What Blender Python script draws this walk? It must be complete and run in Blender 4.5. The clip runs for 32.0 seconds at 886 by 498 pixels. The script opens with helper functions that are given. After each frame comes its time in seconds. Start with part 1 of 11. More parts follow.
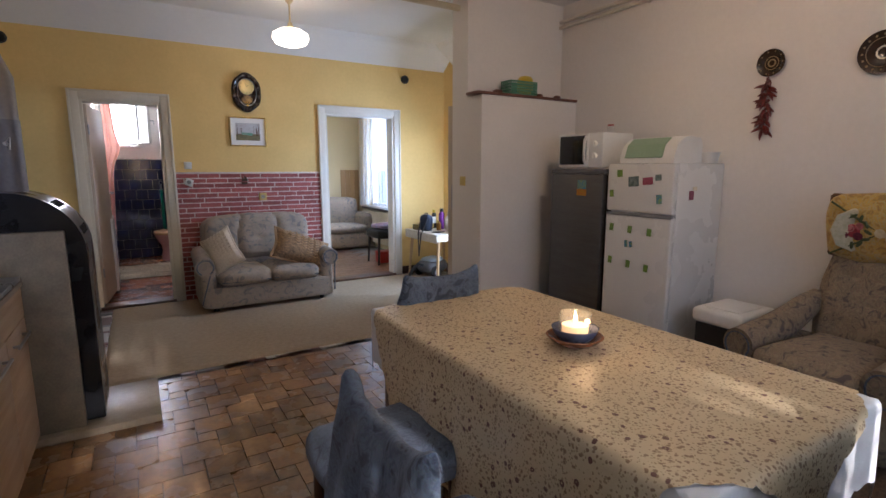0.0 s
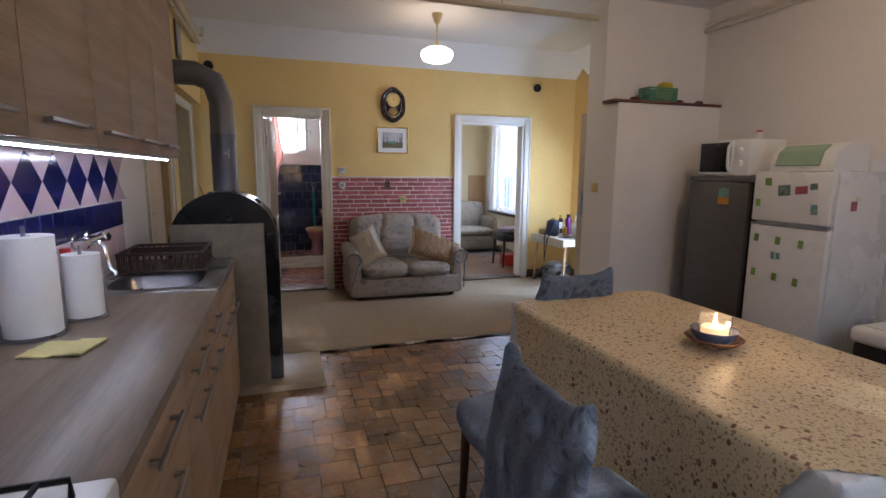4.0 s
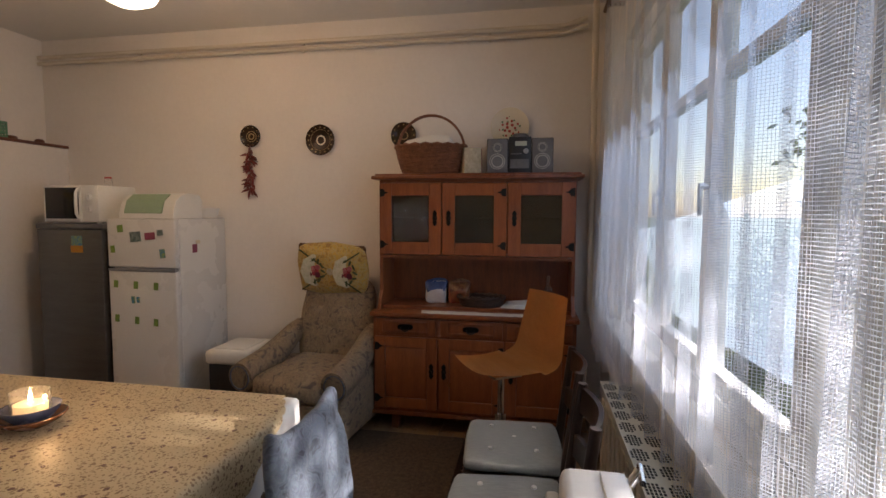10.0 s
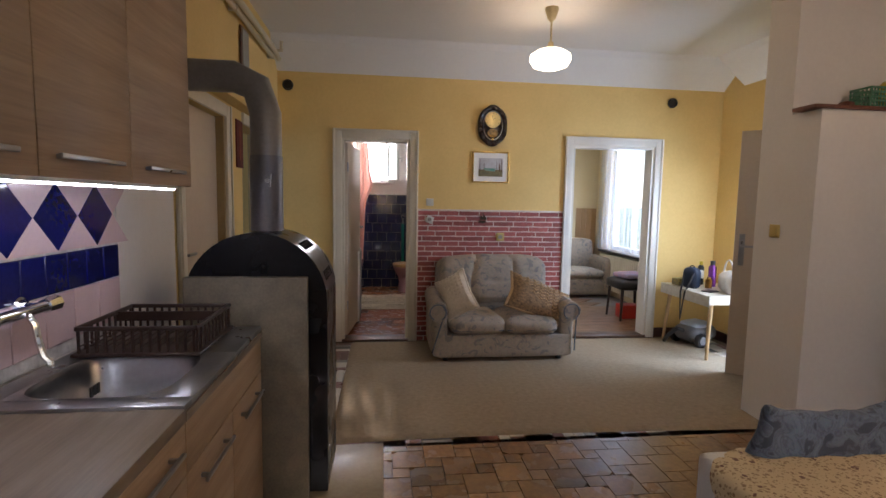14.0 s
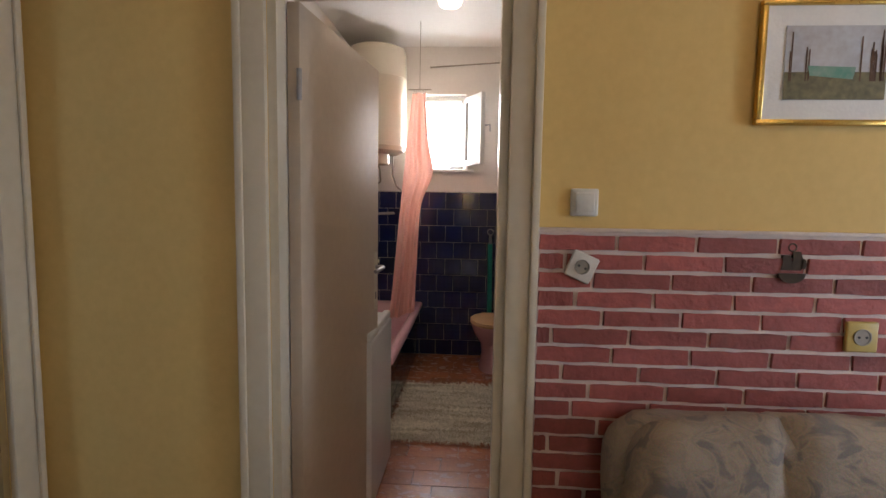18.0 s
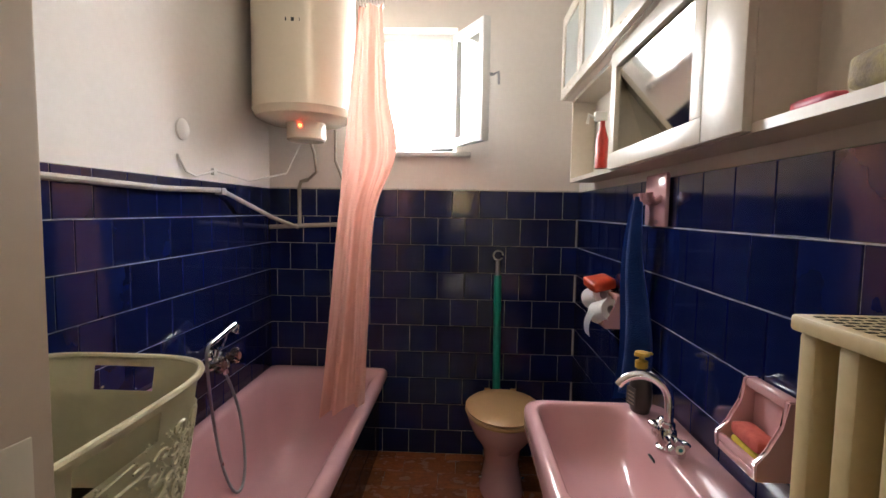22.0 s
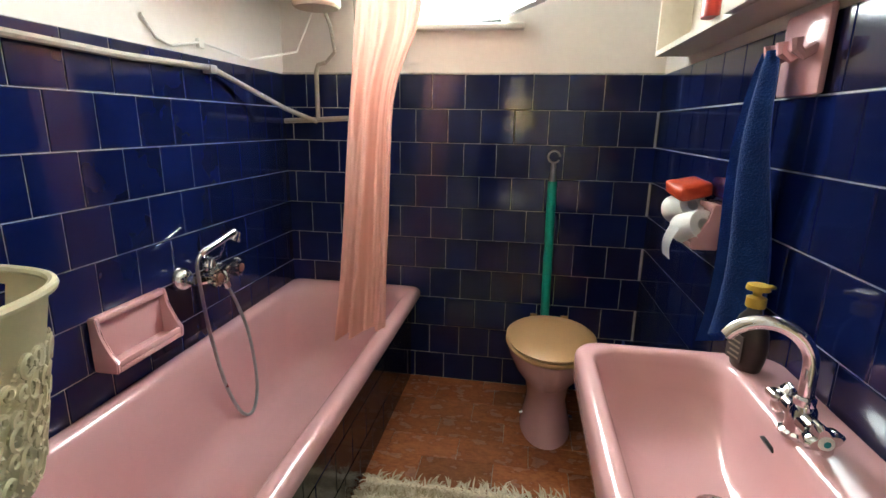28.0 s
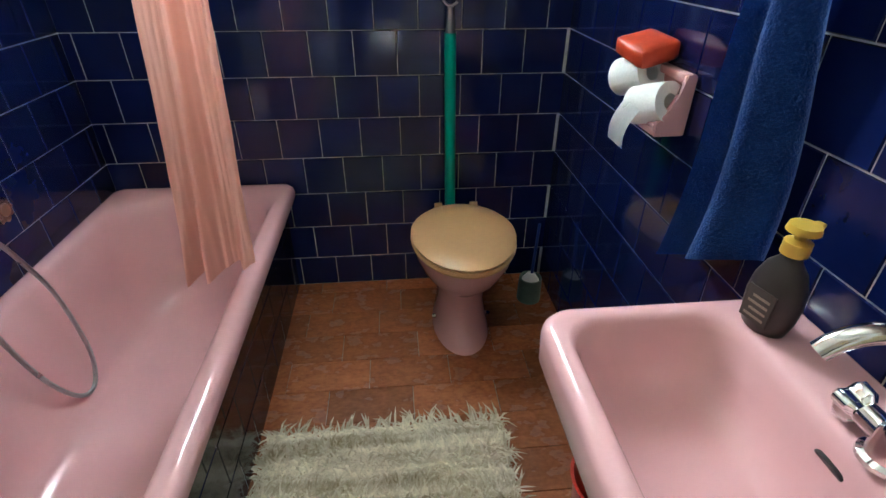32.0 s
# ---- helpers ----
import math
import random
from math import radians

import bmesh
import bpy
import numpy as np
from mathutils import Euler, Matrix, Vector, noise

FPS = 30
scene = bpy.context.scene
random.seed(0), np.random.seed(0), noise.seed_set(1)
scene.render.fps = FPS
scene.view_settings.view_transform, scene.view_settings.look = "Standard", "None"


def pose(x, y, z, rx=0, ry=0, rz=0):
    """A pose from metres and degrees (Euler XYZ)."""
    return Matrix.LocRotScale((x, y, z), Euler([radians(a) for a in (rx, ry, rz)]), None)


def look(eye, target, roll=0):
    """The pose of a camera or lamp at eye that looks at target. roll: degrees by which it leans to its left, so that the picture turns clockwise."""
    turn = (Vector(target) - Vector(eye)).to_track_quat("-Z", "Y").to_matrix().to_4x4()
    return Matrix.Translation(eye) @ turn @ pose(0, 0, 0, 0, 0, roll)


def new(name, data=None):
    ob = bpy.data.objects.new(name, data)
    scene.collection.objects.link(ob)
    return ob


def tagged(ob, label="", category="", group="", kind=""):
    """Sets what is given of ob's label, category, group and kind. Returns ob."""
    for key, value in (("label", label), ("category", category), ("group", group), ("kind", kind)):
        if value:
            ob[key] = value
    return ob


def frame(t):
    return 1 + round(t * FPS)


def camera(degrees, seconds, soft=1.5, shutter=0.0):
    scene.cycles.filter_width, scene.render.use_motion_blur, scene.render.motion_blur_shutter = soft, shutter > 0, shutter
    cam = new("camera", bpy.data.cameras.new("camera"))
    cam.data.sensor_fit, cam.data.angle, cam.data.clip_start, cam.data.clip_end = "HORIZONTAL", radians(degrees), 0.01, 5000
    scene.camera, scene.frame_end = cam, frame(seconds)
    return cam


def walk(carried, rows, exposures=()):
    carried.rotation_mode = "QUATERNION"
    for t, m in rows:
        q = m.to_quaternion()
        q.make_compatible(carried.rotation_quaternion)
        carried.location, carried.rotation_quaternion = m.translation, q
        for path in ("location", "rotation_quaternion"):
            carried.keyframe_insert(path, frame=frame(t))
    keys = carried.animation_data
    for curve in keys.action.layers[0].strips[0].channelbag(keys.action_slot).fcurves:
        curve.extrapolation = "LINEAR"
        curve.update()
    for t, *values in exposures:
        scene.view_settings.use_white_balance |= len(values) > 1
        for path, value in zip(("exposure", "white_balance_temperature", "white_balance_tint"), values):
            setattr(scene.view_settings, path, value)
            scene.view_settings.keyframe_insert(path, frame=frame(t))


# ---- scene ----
cam = camera(83.2, 32.0)
METRES, EYE, TILT, LEAN, TURN = 9.2, 1.38, 0.0, 0.0, -31.4
ROWS = [
    (0.0, 0.0, -0.014, 0.0, 0.0, -9.17, -0.01),
    (0.5, -0.0014, -0.0310, 0.0036, -0.37, -8.65, 0.03),
    (1.0, -0.0067, -0.0370, 0.0055, -0.34, -7.54, -0.09),
    (1.5, -0.0095, -0.0400, 0.0053, -0.27, -6.64, -0.13),
    (2.0, -0.0129, -0.0422, 0.004, 0.72, -6.28, -0.16),
    (2.5, -0.0179, -0.0431, 0.0011, 4.82, -6.37, -0.27),
    (4.5, -0.0039, -0.0427, 0.0007, 14.09, -9.15, -0.45),
    (5.0, 0.0039, -0.0442, 0.0009, 6.72, -9.0, -0.45),
    (5.5, 0.0098, -0.0456, 0.0004, -3.8, -8.77, -0.39),
    (6.0, 0.0127, -0.0466, 0.0005, -13.42, -8.72, -0.32),
    (6.5, 0.0137, -0.048, 0.0006, -20.67, -8.67, -0.28),
    (7.0, 0.0173, -0.0517, 0.0009, -28.18, -8.63, -0.16),
    (7.5, 0.0202, -0.0556, 0.001, -35.89, -8.68, -0.13),
    (8.0, 0.0226, -0.0573, 0.0011, -42.5, -8.68, -0.13),
    (8.5, 0.0229, -0.0571, 0.0013, -46.32, -8.75, -0.17),
    (9.0, 0.0226, -0.0565, 0.0035, -47.63, -8.77, -0.17),
    (9.5, 0.0213, -0.0563, 0.0093, -48.16, -6.94, -0.12),
    (10.0, 0.0187, -0.0544, 0.0092, -48.31, -4.13, -0.27),
    (10.5, 0.0129, -0.0496, 0.0083, -46.06, -3.56, -0.48),
    (11.0, 0.0059, -0.0439, 0.0069, -36.08, -3.52, -0.67),
    (11.5, -0.0011, -0.0399, 0.0063, -19.95, -3.67, -0.97),
    (12.0, -0.0071, -0.0354, 0.0053, -3.05, -3.86, -1.1),
    (12.5, -0.0117, -0.0298, 0.004, 10.55, -4.32, -1.17),
    (13.0, -0.0237, -0.0075, 0.0031, 17.98, -4.81, -1.19),
    (13.5, -0.0356, 0.0207, 0.0032, 21.73, -5.11, -1.2),
    (14.0, -0.0466, 0.0635, 0.004, 24.56, -5.41, -1.04),
    (14.5, -0.0677, 0.1031, 0.0019, 27.49, -5.61, -1.05),
    (16.5, -0.1514, 0.2922, 0.0045, 33.98, -6.41, -0.77),
    (17.0, -0.1781, 0.3316, 0.0027, 34.74, -6.24, -0.84),
    (17.5, -0.2084, 0.3668, 0.003, 34.83, -5.34, -1.11),
    (18.0, -0.2361, 0.4101, 0.0019, 34.99, -5.05, -0.91),
    (18.5, -0.2664, 0.4431, 0.0006, 35.05, -4.99, -1.07),
    (19.0, -0.2868, 0.4801, 0.0003, 35.06, -4.92, -0.8),
    (19.5, -0.3013, 0.5129, -0.0002, 35.51, -4.69, -0.87),
    (20.0, -0.3174, 0.5338, 0.0016, 35.6, -4.58, -1.02),
    (20.5, -0.3231, 0.5406, 0.0017, 35.59, -4.32, -1.04),
    (21.0, -0.3256, 0.5431, 0.0019, 35.38, -4.15, -1.06),
    (21.5, -0.332, 0.5541, 0.0019, 34.45, -4.28, -0.97),
    (22.0, -0.3399, 0.5746, 0.0022, 34.12, -4.4, -0.86),
    (22.5, -0.3443, 0.586, 0.0002, 34.11, -4.88, -0.86),
    (23.0, -0.3486, 0.5953, 0.0008, 33.83, -6.72, -0.88),
    (23.5, -0.3487, 0.6056, 0.007, 33.61, -6.84, -0.84),
    (24.0, -0.3477, 0.6134, 0.0143, 35.52, -3.11, -0.74),
    (24.5, -0.3504, 0.6156, 0.0186, 37.75, 3.04, -0.92),
    (26.5, -0.3559, 0.6199, 0.0075, 40.68, 7.82, -0.91),
    (27.0, -0.3575, 0.6214, 0.0007, 41.14, 0.48, -0.96),
    (27.5, -0.3587, 0.6198, -0.0038, 41.13, -6.88, -0.94),
    (28.0, -0.3592, 0.6177, -0.0095, 40.82, -14.05, -0.98),
    (28.5, -0.3583, 0.6159, -0.0136, 40.08, -21.44, -0.97),
    (29.0, -0.3565, 0.6155, -0.016, 38.5, -27.3, -0.9),
    (29.5, -0.3558, 0.613, -0.018, 35.78, -31.35, -0.84),
    (30.0, -0.3552, 0.6125, -0.0185, 32.09, -35.2, -0.74),
    (30.5, -0.3546, 0.6173, -0.0159, 26.21, -36.31, -0.44),
    (31.0, -0.3666, 0.6327, -0.0124, 22.38, -36.17, -0.42),
    (31.5, -0.3809, 0.6479, -0.0109, 22.02, -34.63, -0.43),
    (32.0, -0.3937, 0.6577, -0.0064, 25.94, -31.81, -0.26),
]
EXPOSURES = [
    (0.0, 1.25, 5750, 19), (5.0, 1.22, 5750, 19), (6.0, 1.42, 5700, 18), (7.0, 1.68, 5700, 16), (8.0, 1.33, 5900, 17), (9.0, 1.15, 6300, 19),
    (10.0, 1.2, 6800, 20), (11.0, 1.4, 7600, 23), (12.0, 1.23, 7500, 23), (13.0, 1.15, 6200, 19), (17.0, 1.4, 6900, 21), (18.0, 1.15, 6900, 19),
    (20.0, 1.3, 6400, 14), (22.0, 1.69, 6500, 12), (24.5, 1.86, 6500, 11), (26.5, 1.42, 6700, 12), (27.0, 1.48, 6800, 11), (28.0, 2.43, 6300, 0),
    (30.0, 2.48, 6300, -3), (31.0, 2.3, 6200, -3), (32.0, 2.5, 5600, -5),
]
walk(cam, [(t, pose(0, 0, EYE, TILT, LEAN, TURN) @ pose(METRES * x, METRES * y, METRES * z, 90 + pitch, roll, yaw)) for t, x, y, z, yaw, pitch, roll in ROWS], EXPOSURES)

# ---- world, sun, lamps ----
world = bpy.data.worlds.new("world")
scene.world = world
world.use_nodes = True
wn = world.node_tree.nodes
sky = wn.new("ShaderNodeTexSky")
sky.sky_type, sky.sun_disc = "NISHITA", False
sky.sun_elevation, sky.sun_rotation = radians(22), radians(180)
world.node_tree.links.new(sky.outputs[0], wn["Background"].inputs[0])
wn["Background"].inputs[1].default_value = 0.12

sun = new("sun", bpy.data.lights.new("sun", "SUN"))
sun.data.energy, sun.data.angle, sun.data.color = 5.0, radians(0.6), (1.0, 0.96, 0.90)
sun.matrix_world = look((0.21, -8, 4.53), (0, 0, 1.3))


def area_lamp(name, m, sx, sy, watts, colour):
    ob = new(name, bpy.data.lights.new(name, "AREA"))
    ob.data.shape, ob.data.size, ob.data.size_y = "RECTANGLE", sx, sy
    ob.data.energy, ob.data.color = watts, colour
    ob.matrix_world = m
    return ob


def point_lamp(name, at, radius, watts, colour):
    ob = new(name, bpy.data.lights.new(name, "POINT"))
    ob.data.energy, ob.data.color, ob.data.shadow_soft_size = watts, colour, radius
    ob.location = at
    return ob


DAY = (0.58, 0.77, 1.0)
area_lamp("daylight_kitchen_window", look((1.65, -1.02, 1.6), (1.5, 2.0, 0.2)), 2.2, 1.5, 5.2, DAY)
area_lamp("daylight_garden_door", look((3.60, 4.4, 1.2), (1.2, 4.7, -0.2)), 0.8, 1.7, 32, DAY)
area_lamp("daylight_bath_window", look((-0.2, 9.0, 2.05), (-0.1, 6, 0.9)), 0.42, 0.62, 8.5, (0.92, 0.96, 1.0))
area_lamp("daylight_bedroom_window", look((3.60, 7.6, 1.5), (2, 7.2, 0.7)), 1.1, 1.5, 8.5, DAY)
# unseen lamp added to brighten the parlour, which has no window here
area_lamp("fill_light_parlour", look((-3.2, 3.2, 1.6), (-3.0, 7, 1.0)), 1.2, 1.3, 6.5, DAY)
area_lamp("led_strip_light", pose(-0.86, 1.45, 1.43), 0.02, 2.6, 0.36, (0.80, 0.86, 1.0))
BULB = (1.0, 0.64, 0.34)
point_lamp("living_bulb", (1.19, 4.5, 2.50), 0.03, 1.7, BULB)
point_lamp("kitchen_bulb", (2.05, 1.42, 2.56), 0.03, 6.5, BULB)
point_lamp("bath_bulb", (-0.05, 7.3, 2.60), 0.04, 1.2, (1.0, 0.80, 0.58))
point_lamp("candle_flame_light", (1.22, 1.04, 0.86), 0.012, 0.2, (1.0, 0.6, 0.25))

# ---- materials ----
def node_mat(name):
    m = bpy.data.materials.new(name)
    m.use_nodes = True
    return m, m.node_tree.nodes, m.node_tree.links, m.node_tree.nodes["Principled BSDF"]


def surface(name, a, b=None, scale=8.0, rough=0.6, metal=0.0, bump=0.15, grain=60.0, stretch=(1, 1, 1), spread=0.0, coat=0.0, sheen=0.0, emit=None, glow=0.0, wave=None):
    """Two colours mixed by coarse and fine noise, fine relief, and a shift of value from piece to piece."""
    m, n, l, p = node_mat(name)
    b = b or tuple(c * 0.8 for c in a)
    tc = n.new("ShaderNodeTexCoord")
    mp = n.new("ShaderNodeMapping")
    mp.inputs["Scale"].default_value = stretch
    l.new(tc.outputs["Object"], mp.inputs["Vector"])
    info = n.new("ShaderNodeObjectInfo")
    add = n.new("ShaderNodeVectorMath")
    add.operation = "ADD"
    mul = n.new("ShaderNodeMath")
    mul.operation = "MULTIPLY"
    mul.inputs[1].default_value = 37.0
    l.new(info.outputs["Random"], mul.inputs[0])
    l.new(mp.outputs[0], add.inputs[0])
    l.new(mul.outputs[0], add.inputs[1])
    big, fine = n.new("ShaderNodeTexNoise"), n.new("ShaderNodeTexNoise")
    big.inputs["Scale"].default_value, big.inputs["Detail"].default_value = scale, 4
    fine.inputs["Scale"].default_value, fine.inputs["Detail"].default_value = grain, 5
    l.new(add.outputs[0], big.inputs["Vector"])
    l.new(add.outputs[0], fine.inputs["Vector"])
    mix = n.new("ShaderNodeMix")
    mix.data_type = "RGBA"
    mix.inputs[6].default_value, mix.inputs[7].default_value = (*a, 1), (*b, 1)
    ramp = n.new("ShaderNodeMapRange")
    ramp.inputs[1].default_value, ramp.inputs[2].default_value = 0.35, 0.68
    s = n.new("ShaderNodeMath")
    s.operation = "MULTIPLY_ADD"
    s.inputs[1].default_value, s.inputs[2].default_value = 0.45, 0.0
    half = n.new("ShaderNodeMath")
    half.operation = "MULTIPLY_ADD"
    half.inputs[1].default_value = 0.55
    l.new(fine.outputs[0], s.inputs[0])
    l.new(big.outputs[0], half.inputs[0])
    l.new(s.outputs[0], half.inputs[2])
    l.new(half.outputs[0], ramp.inputs[0])
    l.new(ramp.outputs[0], mix.inputs[0])
    out = mix.outputs[2]
    if spread:
        hsv = n.new("ShaderNodeHueSaturation")
        val = n.new("ShaderNodeMapRange")
        val.inputs[3].default_value, val.inputs[4].default_value = 1 - spread, 1 + spread
        l.new(info.outputs["Random"], val.inputs[0])
        l.new(val.outputs[0], hsv.inputs["Value"])
        l.new(out, hsv.inputs["Color"])
        out = hsv.outputs[0]
    l.new(out, p.inputs["Base Color"])
    rr = n.new("ShaderNodeMapRange")
    rr.inputs[3].default_value, rr.inputs[4].default_value = max(rough - 0.08, 0.02), min(rough + 0.08, 1)
    l.new(big.outputs[0], rr.inputs[0])
    l.new(rr.outputs[0], p.inputs["Roughness"])
    p.inputs["Metallic"].default_value = metal
    p.inputs["Coat Weight"].default_value = coat
    p.inputs["Sheen Weight"].default_value = sheen
    if bump:
        bp = n.new("ShaderNodeBump")
        bp.inputs["Strength"].default_value, bp.inputs["Distance"].default_value = bump, 0.004
        l.new(fine.outputs[0], bp.inputs["Height"])
        l.new(bp.outputs[0], p.inputs["Normal"])
    if emit:
        p.inputs["Emission Color"].default_value, p.inputs["Emission Strength"].default_value = (*emit, 1), glow
    return m


def glass_mat(name, colour=(1, 1, 1), rough=0.02, see=0.8):
    m, n, l, p = node_mat(name)
    p.inputs["Base Color"].default_value = (*colour, 1)
    p.inputs["Roughness"].default_value = rough
    p.inputs["Transmission Weight"].default_value = see
    p.inputs["IOR"].default_value = 1.45
    return m


def plain(name, c, rough=0.5, metal=0.0, glow=0.0):
    return surface(name, c, tuple(v * 0.88 for v in c), 12, rough, metal, 0.04, 90, emit=c if glow else None, glow=glow)


# ---- mesh tools ----
def bm_new():
    return bmesh.new()


def box(bm, x0, y0, z0, x1, y1, z1, bevel=0.0, m=None, seg=2):
    r = bmesh.ops.create_cube(bm, size=1.0, matrix=Matrix.Translation(((x0 + x1) / 2, (y0 + y1) / 2, (z0 + z1) / 2)) @ Matrix.Diagonal((abs(x1 - x0), abs(y1 - y0), abs(z1 - z0), 1)))
    vs = r["verts"]
    if bevel:
        es = list({e for v in vs for e in v.link_edges})
        rb = bmesh.ops.bevel(bm, geom=es, offset=min(bevel, 0.49 * min(abs(x1 - x0), abs(y1 - y0), abs(z1 - z0))), segments=seg, affect="EDGES", profile=0.5)
        vs = rb["verts"]
    if m is not None:
        bmesh.ops.transform(bm, matrix=m, verts=list({v for v in vs if v.is_valid}))
    return vs


def cyl(bm, p0, p1, r0, r1=None, seg=16, caps=True):
    p0, p1 = Vector(p0), Vector(p1)
    r1 = r0 if r1 is None else r1
    q = (p1 - p0).to_track_quat("Z", "Y").to_matrix().to_4x4()
    return bmesh.ops.create_cone(bm, cap_ends=caps, segments=seg, radius1=r0, radius2=r1, depth=(p1 - p0).length, matrix=Matrix.Translation((p0 + p1) / 2) @ q)["verts"]


def lathe(bm, profile, at=(0, 0, 0), seg=24, sx=1.0, sy=1.0, m=None):
    rings = []
    m = m or Matrix.Identity(4)
    for r, z in profile:
        if r < 1e-5:
            rings.append([bm.verts.new(m @ Vector((at[0], at[1], at[2] + z)))])
        else:
            rings.append([bm.verts.new(m @ Vector((at[0] + sx * r * math.cos(2 * math.pi * i / seg), at[1] + sy * r * math.sin(2 * math.pi * i / seg), at[2] + z))) for i in range(seg)])
    for a, b in zip(rings, rings[1:]):
        for i in range(seg):
            j = (i + 1) % seg
            q = [a[i % len(a)], a[j % len(a)], b[j % len(b)], b[i % len(b)]]
            q = [v for k, v in enumerate(q) if v not in q[:k]]
            if len(q) > 2:
                bm.faces.new(q)
    return rings


def tube(bm, pts, r, seg=8, closed=False):
    pts = [Vector(p) for p in pts]
    rings, up = [], None
    for i, p in enumerate(pts):
        a = pts[i - 1] if i or closed else p
        b = pts[(i + 1) % len(pts)] if i + 1 < len(pts) or closed else p
        d = (b - a).normalized()
        u = (up - d * up.dot(d)) if up else d.orthogonal()
        if u.length < 1e-4:
            u = d.orthogonal()
        up = u.normalized()
        w = d.cross(up)
        rr = r[i] if isinstance(r, (list, tuple)) else r
        rings.append([bm.verts.new(p + rr * (math.cos(2 * math.pi * k / seg) * up + math.sin(2 * math.pi * k / seg) * w)) for k in range(seg)])
    pairs = list(zip(rings, rings[1:])) + ([(rings[-1], rings[0])] if closed else [])
    for a, b in pairs:
        for k in range(seg):
            bm.faces.new((a[k], a[(k + 1) % seg], b[(k + 1) % seg], b[k]))
    if not closed:
        bm.faces.new(rings[0][::-1])
        bm.faces.new(rings[-1])


def arc(c, r, a0, a1, n, u=(1, 0, 0), v=(0, 0, 1)):
    c, u, v = Vector(c), Vector(u), Vector(v)
    return [c + r * (math.cos(radians(a0 + (a1 - a0) * i / n)) * u + math.sin(radians(a0 + (a1 - a0) * i / n)) * v) for i in range(n + 1)]


def grid(bm, nu, nv, f):
    vs = [[bm.verts.new(f(i / nu, j / nv)) for j in range(nv + 1)] for i in range(nu + 1)]
    for i in range(nu):
        for j in range(nv):
            bm.faces.new((vs[i][j], vs[i + 1][j], vs[i + 1][j + 1], vs[i][j + 1]))
    return vs


def prism(bm, outline, lift):
    """A flat outline of points, pushed out by the vector lift."""
    lift = Vector(lift)
    a = [bm.verts.new(Vector(p)) for p in outline]
    b = [bm.verts.new(Vector(p) + lift) for p in outline]
    bm.faces.new(a[::-1])
    bm.faces.new(b)
    for i in range(len(a)):
        j = (i + 1) % len(a)
        bm.faces.new((a[i], a[j], b[j], b[i]))


def soft_box(bm, x0, y0, z0, x1, y1, z1, r=0.06, puff=0.0, n=8, wob=0.0, seed=0.0, m=None):
    """A cushion: a box with rounded edges, swollen faces and slight unevenness."""
    start = len(bm.verts)
    c = Vector(((x0 + x1) / 2, (y0 + y1) / 2, (z0 + z1) / 2))
    hx, hy, hz = (x1 - x0) / 2, (y1 - y0) / 2, (z1 - z0) / 2
    t = bmesh.new()
    bmesh.ops.create_cube(t, size=2.0)
    bmesh.ops.subdivide_edges(t, edges=t.edges[:], cuts=n, use_grid_fill=True)
    idx = {}
    for v in t.verts:
        p = v.co.copy()
        q = Vector((p.x * hx, p.y * hy, p.z * hz))
        k = Vector((max(-hx + r, min(hx - r, q.x)), max(-hy + r, min(hy - r, q.y)), max(-hz + r, min(hz - r, q.z))))
        d = q - k
        if d.length > 1e-6:
            q = k + d.normalized() * min(r, d.length * 1.3)
        if puff:
            s = lambda u: 1 - u * u
            q += puff * Vector((p.x * s(p.y) * s(p.z) * (abs(p.x) > 0.99), p.y * s(p.x) * s(p.z) * (abs(p.y) > 0.99), p.z * s(p.x) * s(p.y) * (abs(p.z) > 0.99)))
        if wob:
            q += wob * noise.noise_vector((q + c) * 7 + Vector((seed, seed, seed)))
        q += c
        idx[v] = bm.verts.new(m @ q if m is not None else q)
    for f in t.faces:
        bm.faces.new([idx[v] for v in f.verts])
    t.free()


def mesh_of(name, bm, material, smooth=True):
    bmesh.ops.recalc_face_normals(bm, faces=bm.faces[:])
    me = bpy.data.meshes.new(name)
    bm.to_mesh(me)
    bm.free()
    me.materials.append(material)
    if smooth:
        for p in me.polygons:
            p.use_smooth = True
        me.set_sharp_from_angle(angle=radians(38))
    return me


def part(name, bm, material, parent=None, label="", m=None, smooth=True):
    ob = new(name, mesh_of(name, bm, material, smooth))
    if parent is not None:
        ob.parent = parent
    if m is not None:
        ob.matrix_basis = m
    return tagged(ob, label)


def piece(name, me, parent, m):
    ob = new(name, me)
    ob.parent = parent
    ob.matrix_basis = m
    return ob


def thing(name, label, category, at=(0, 0, 0), rz=0.0, group="", m=None):
    ob = new(name)
    ob.empty_display_size = 0.05
    ob.matrix_basis = m if m is not None else pose(*at, 0, 0, rz)
    return tagged(ob, label, category, group)


def solid(name, bm, material, label, category, at=(0, 0, 0), rz=0.0, group="", smooth=True, m=None):
    """A thing that is one mesh."""
    ob = part(name, bm, material, None, "", m if m is not None else pose(*at, 0, 0, rz), smooth)
    return tagged(ob, label, category, group)


def setting(name, bm, material, label, category, smooth=False):
    return tagged(part(name, bm, material, None, "", None, smooth), label, category, "", "structure")


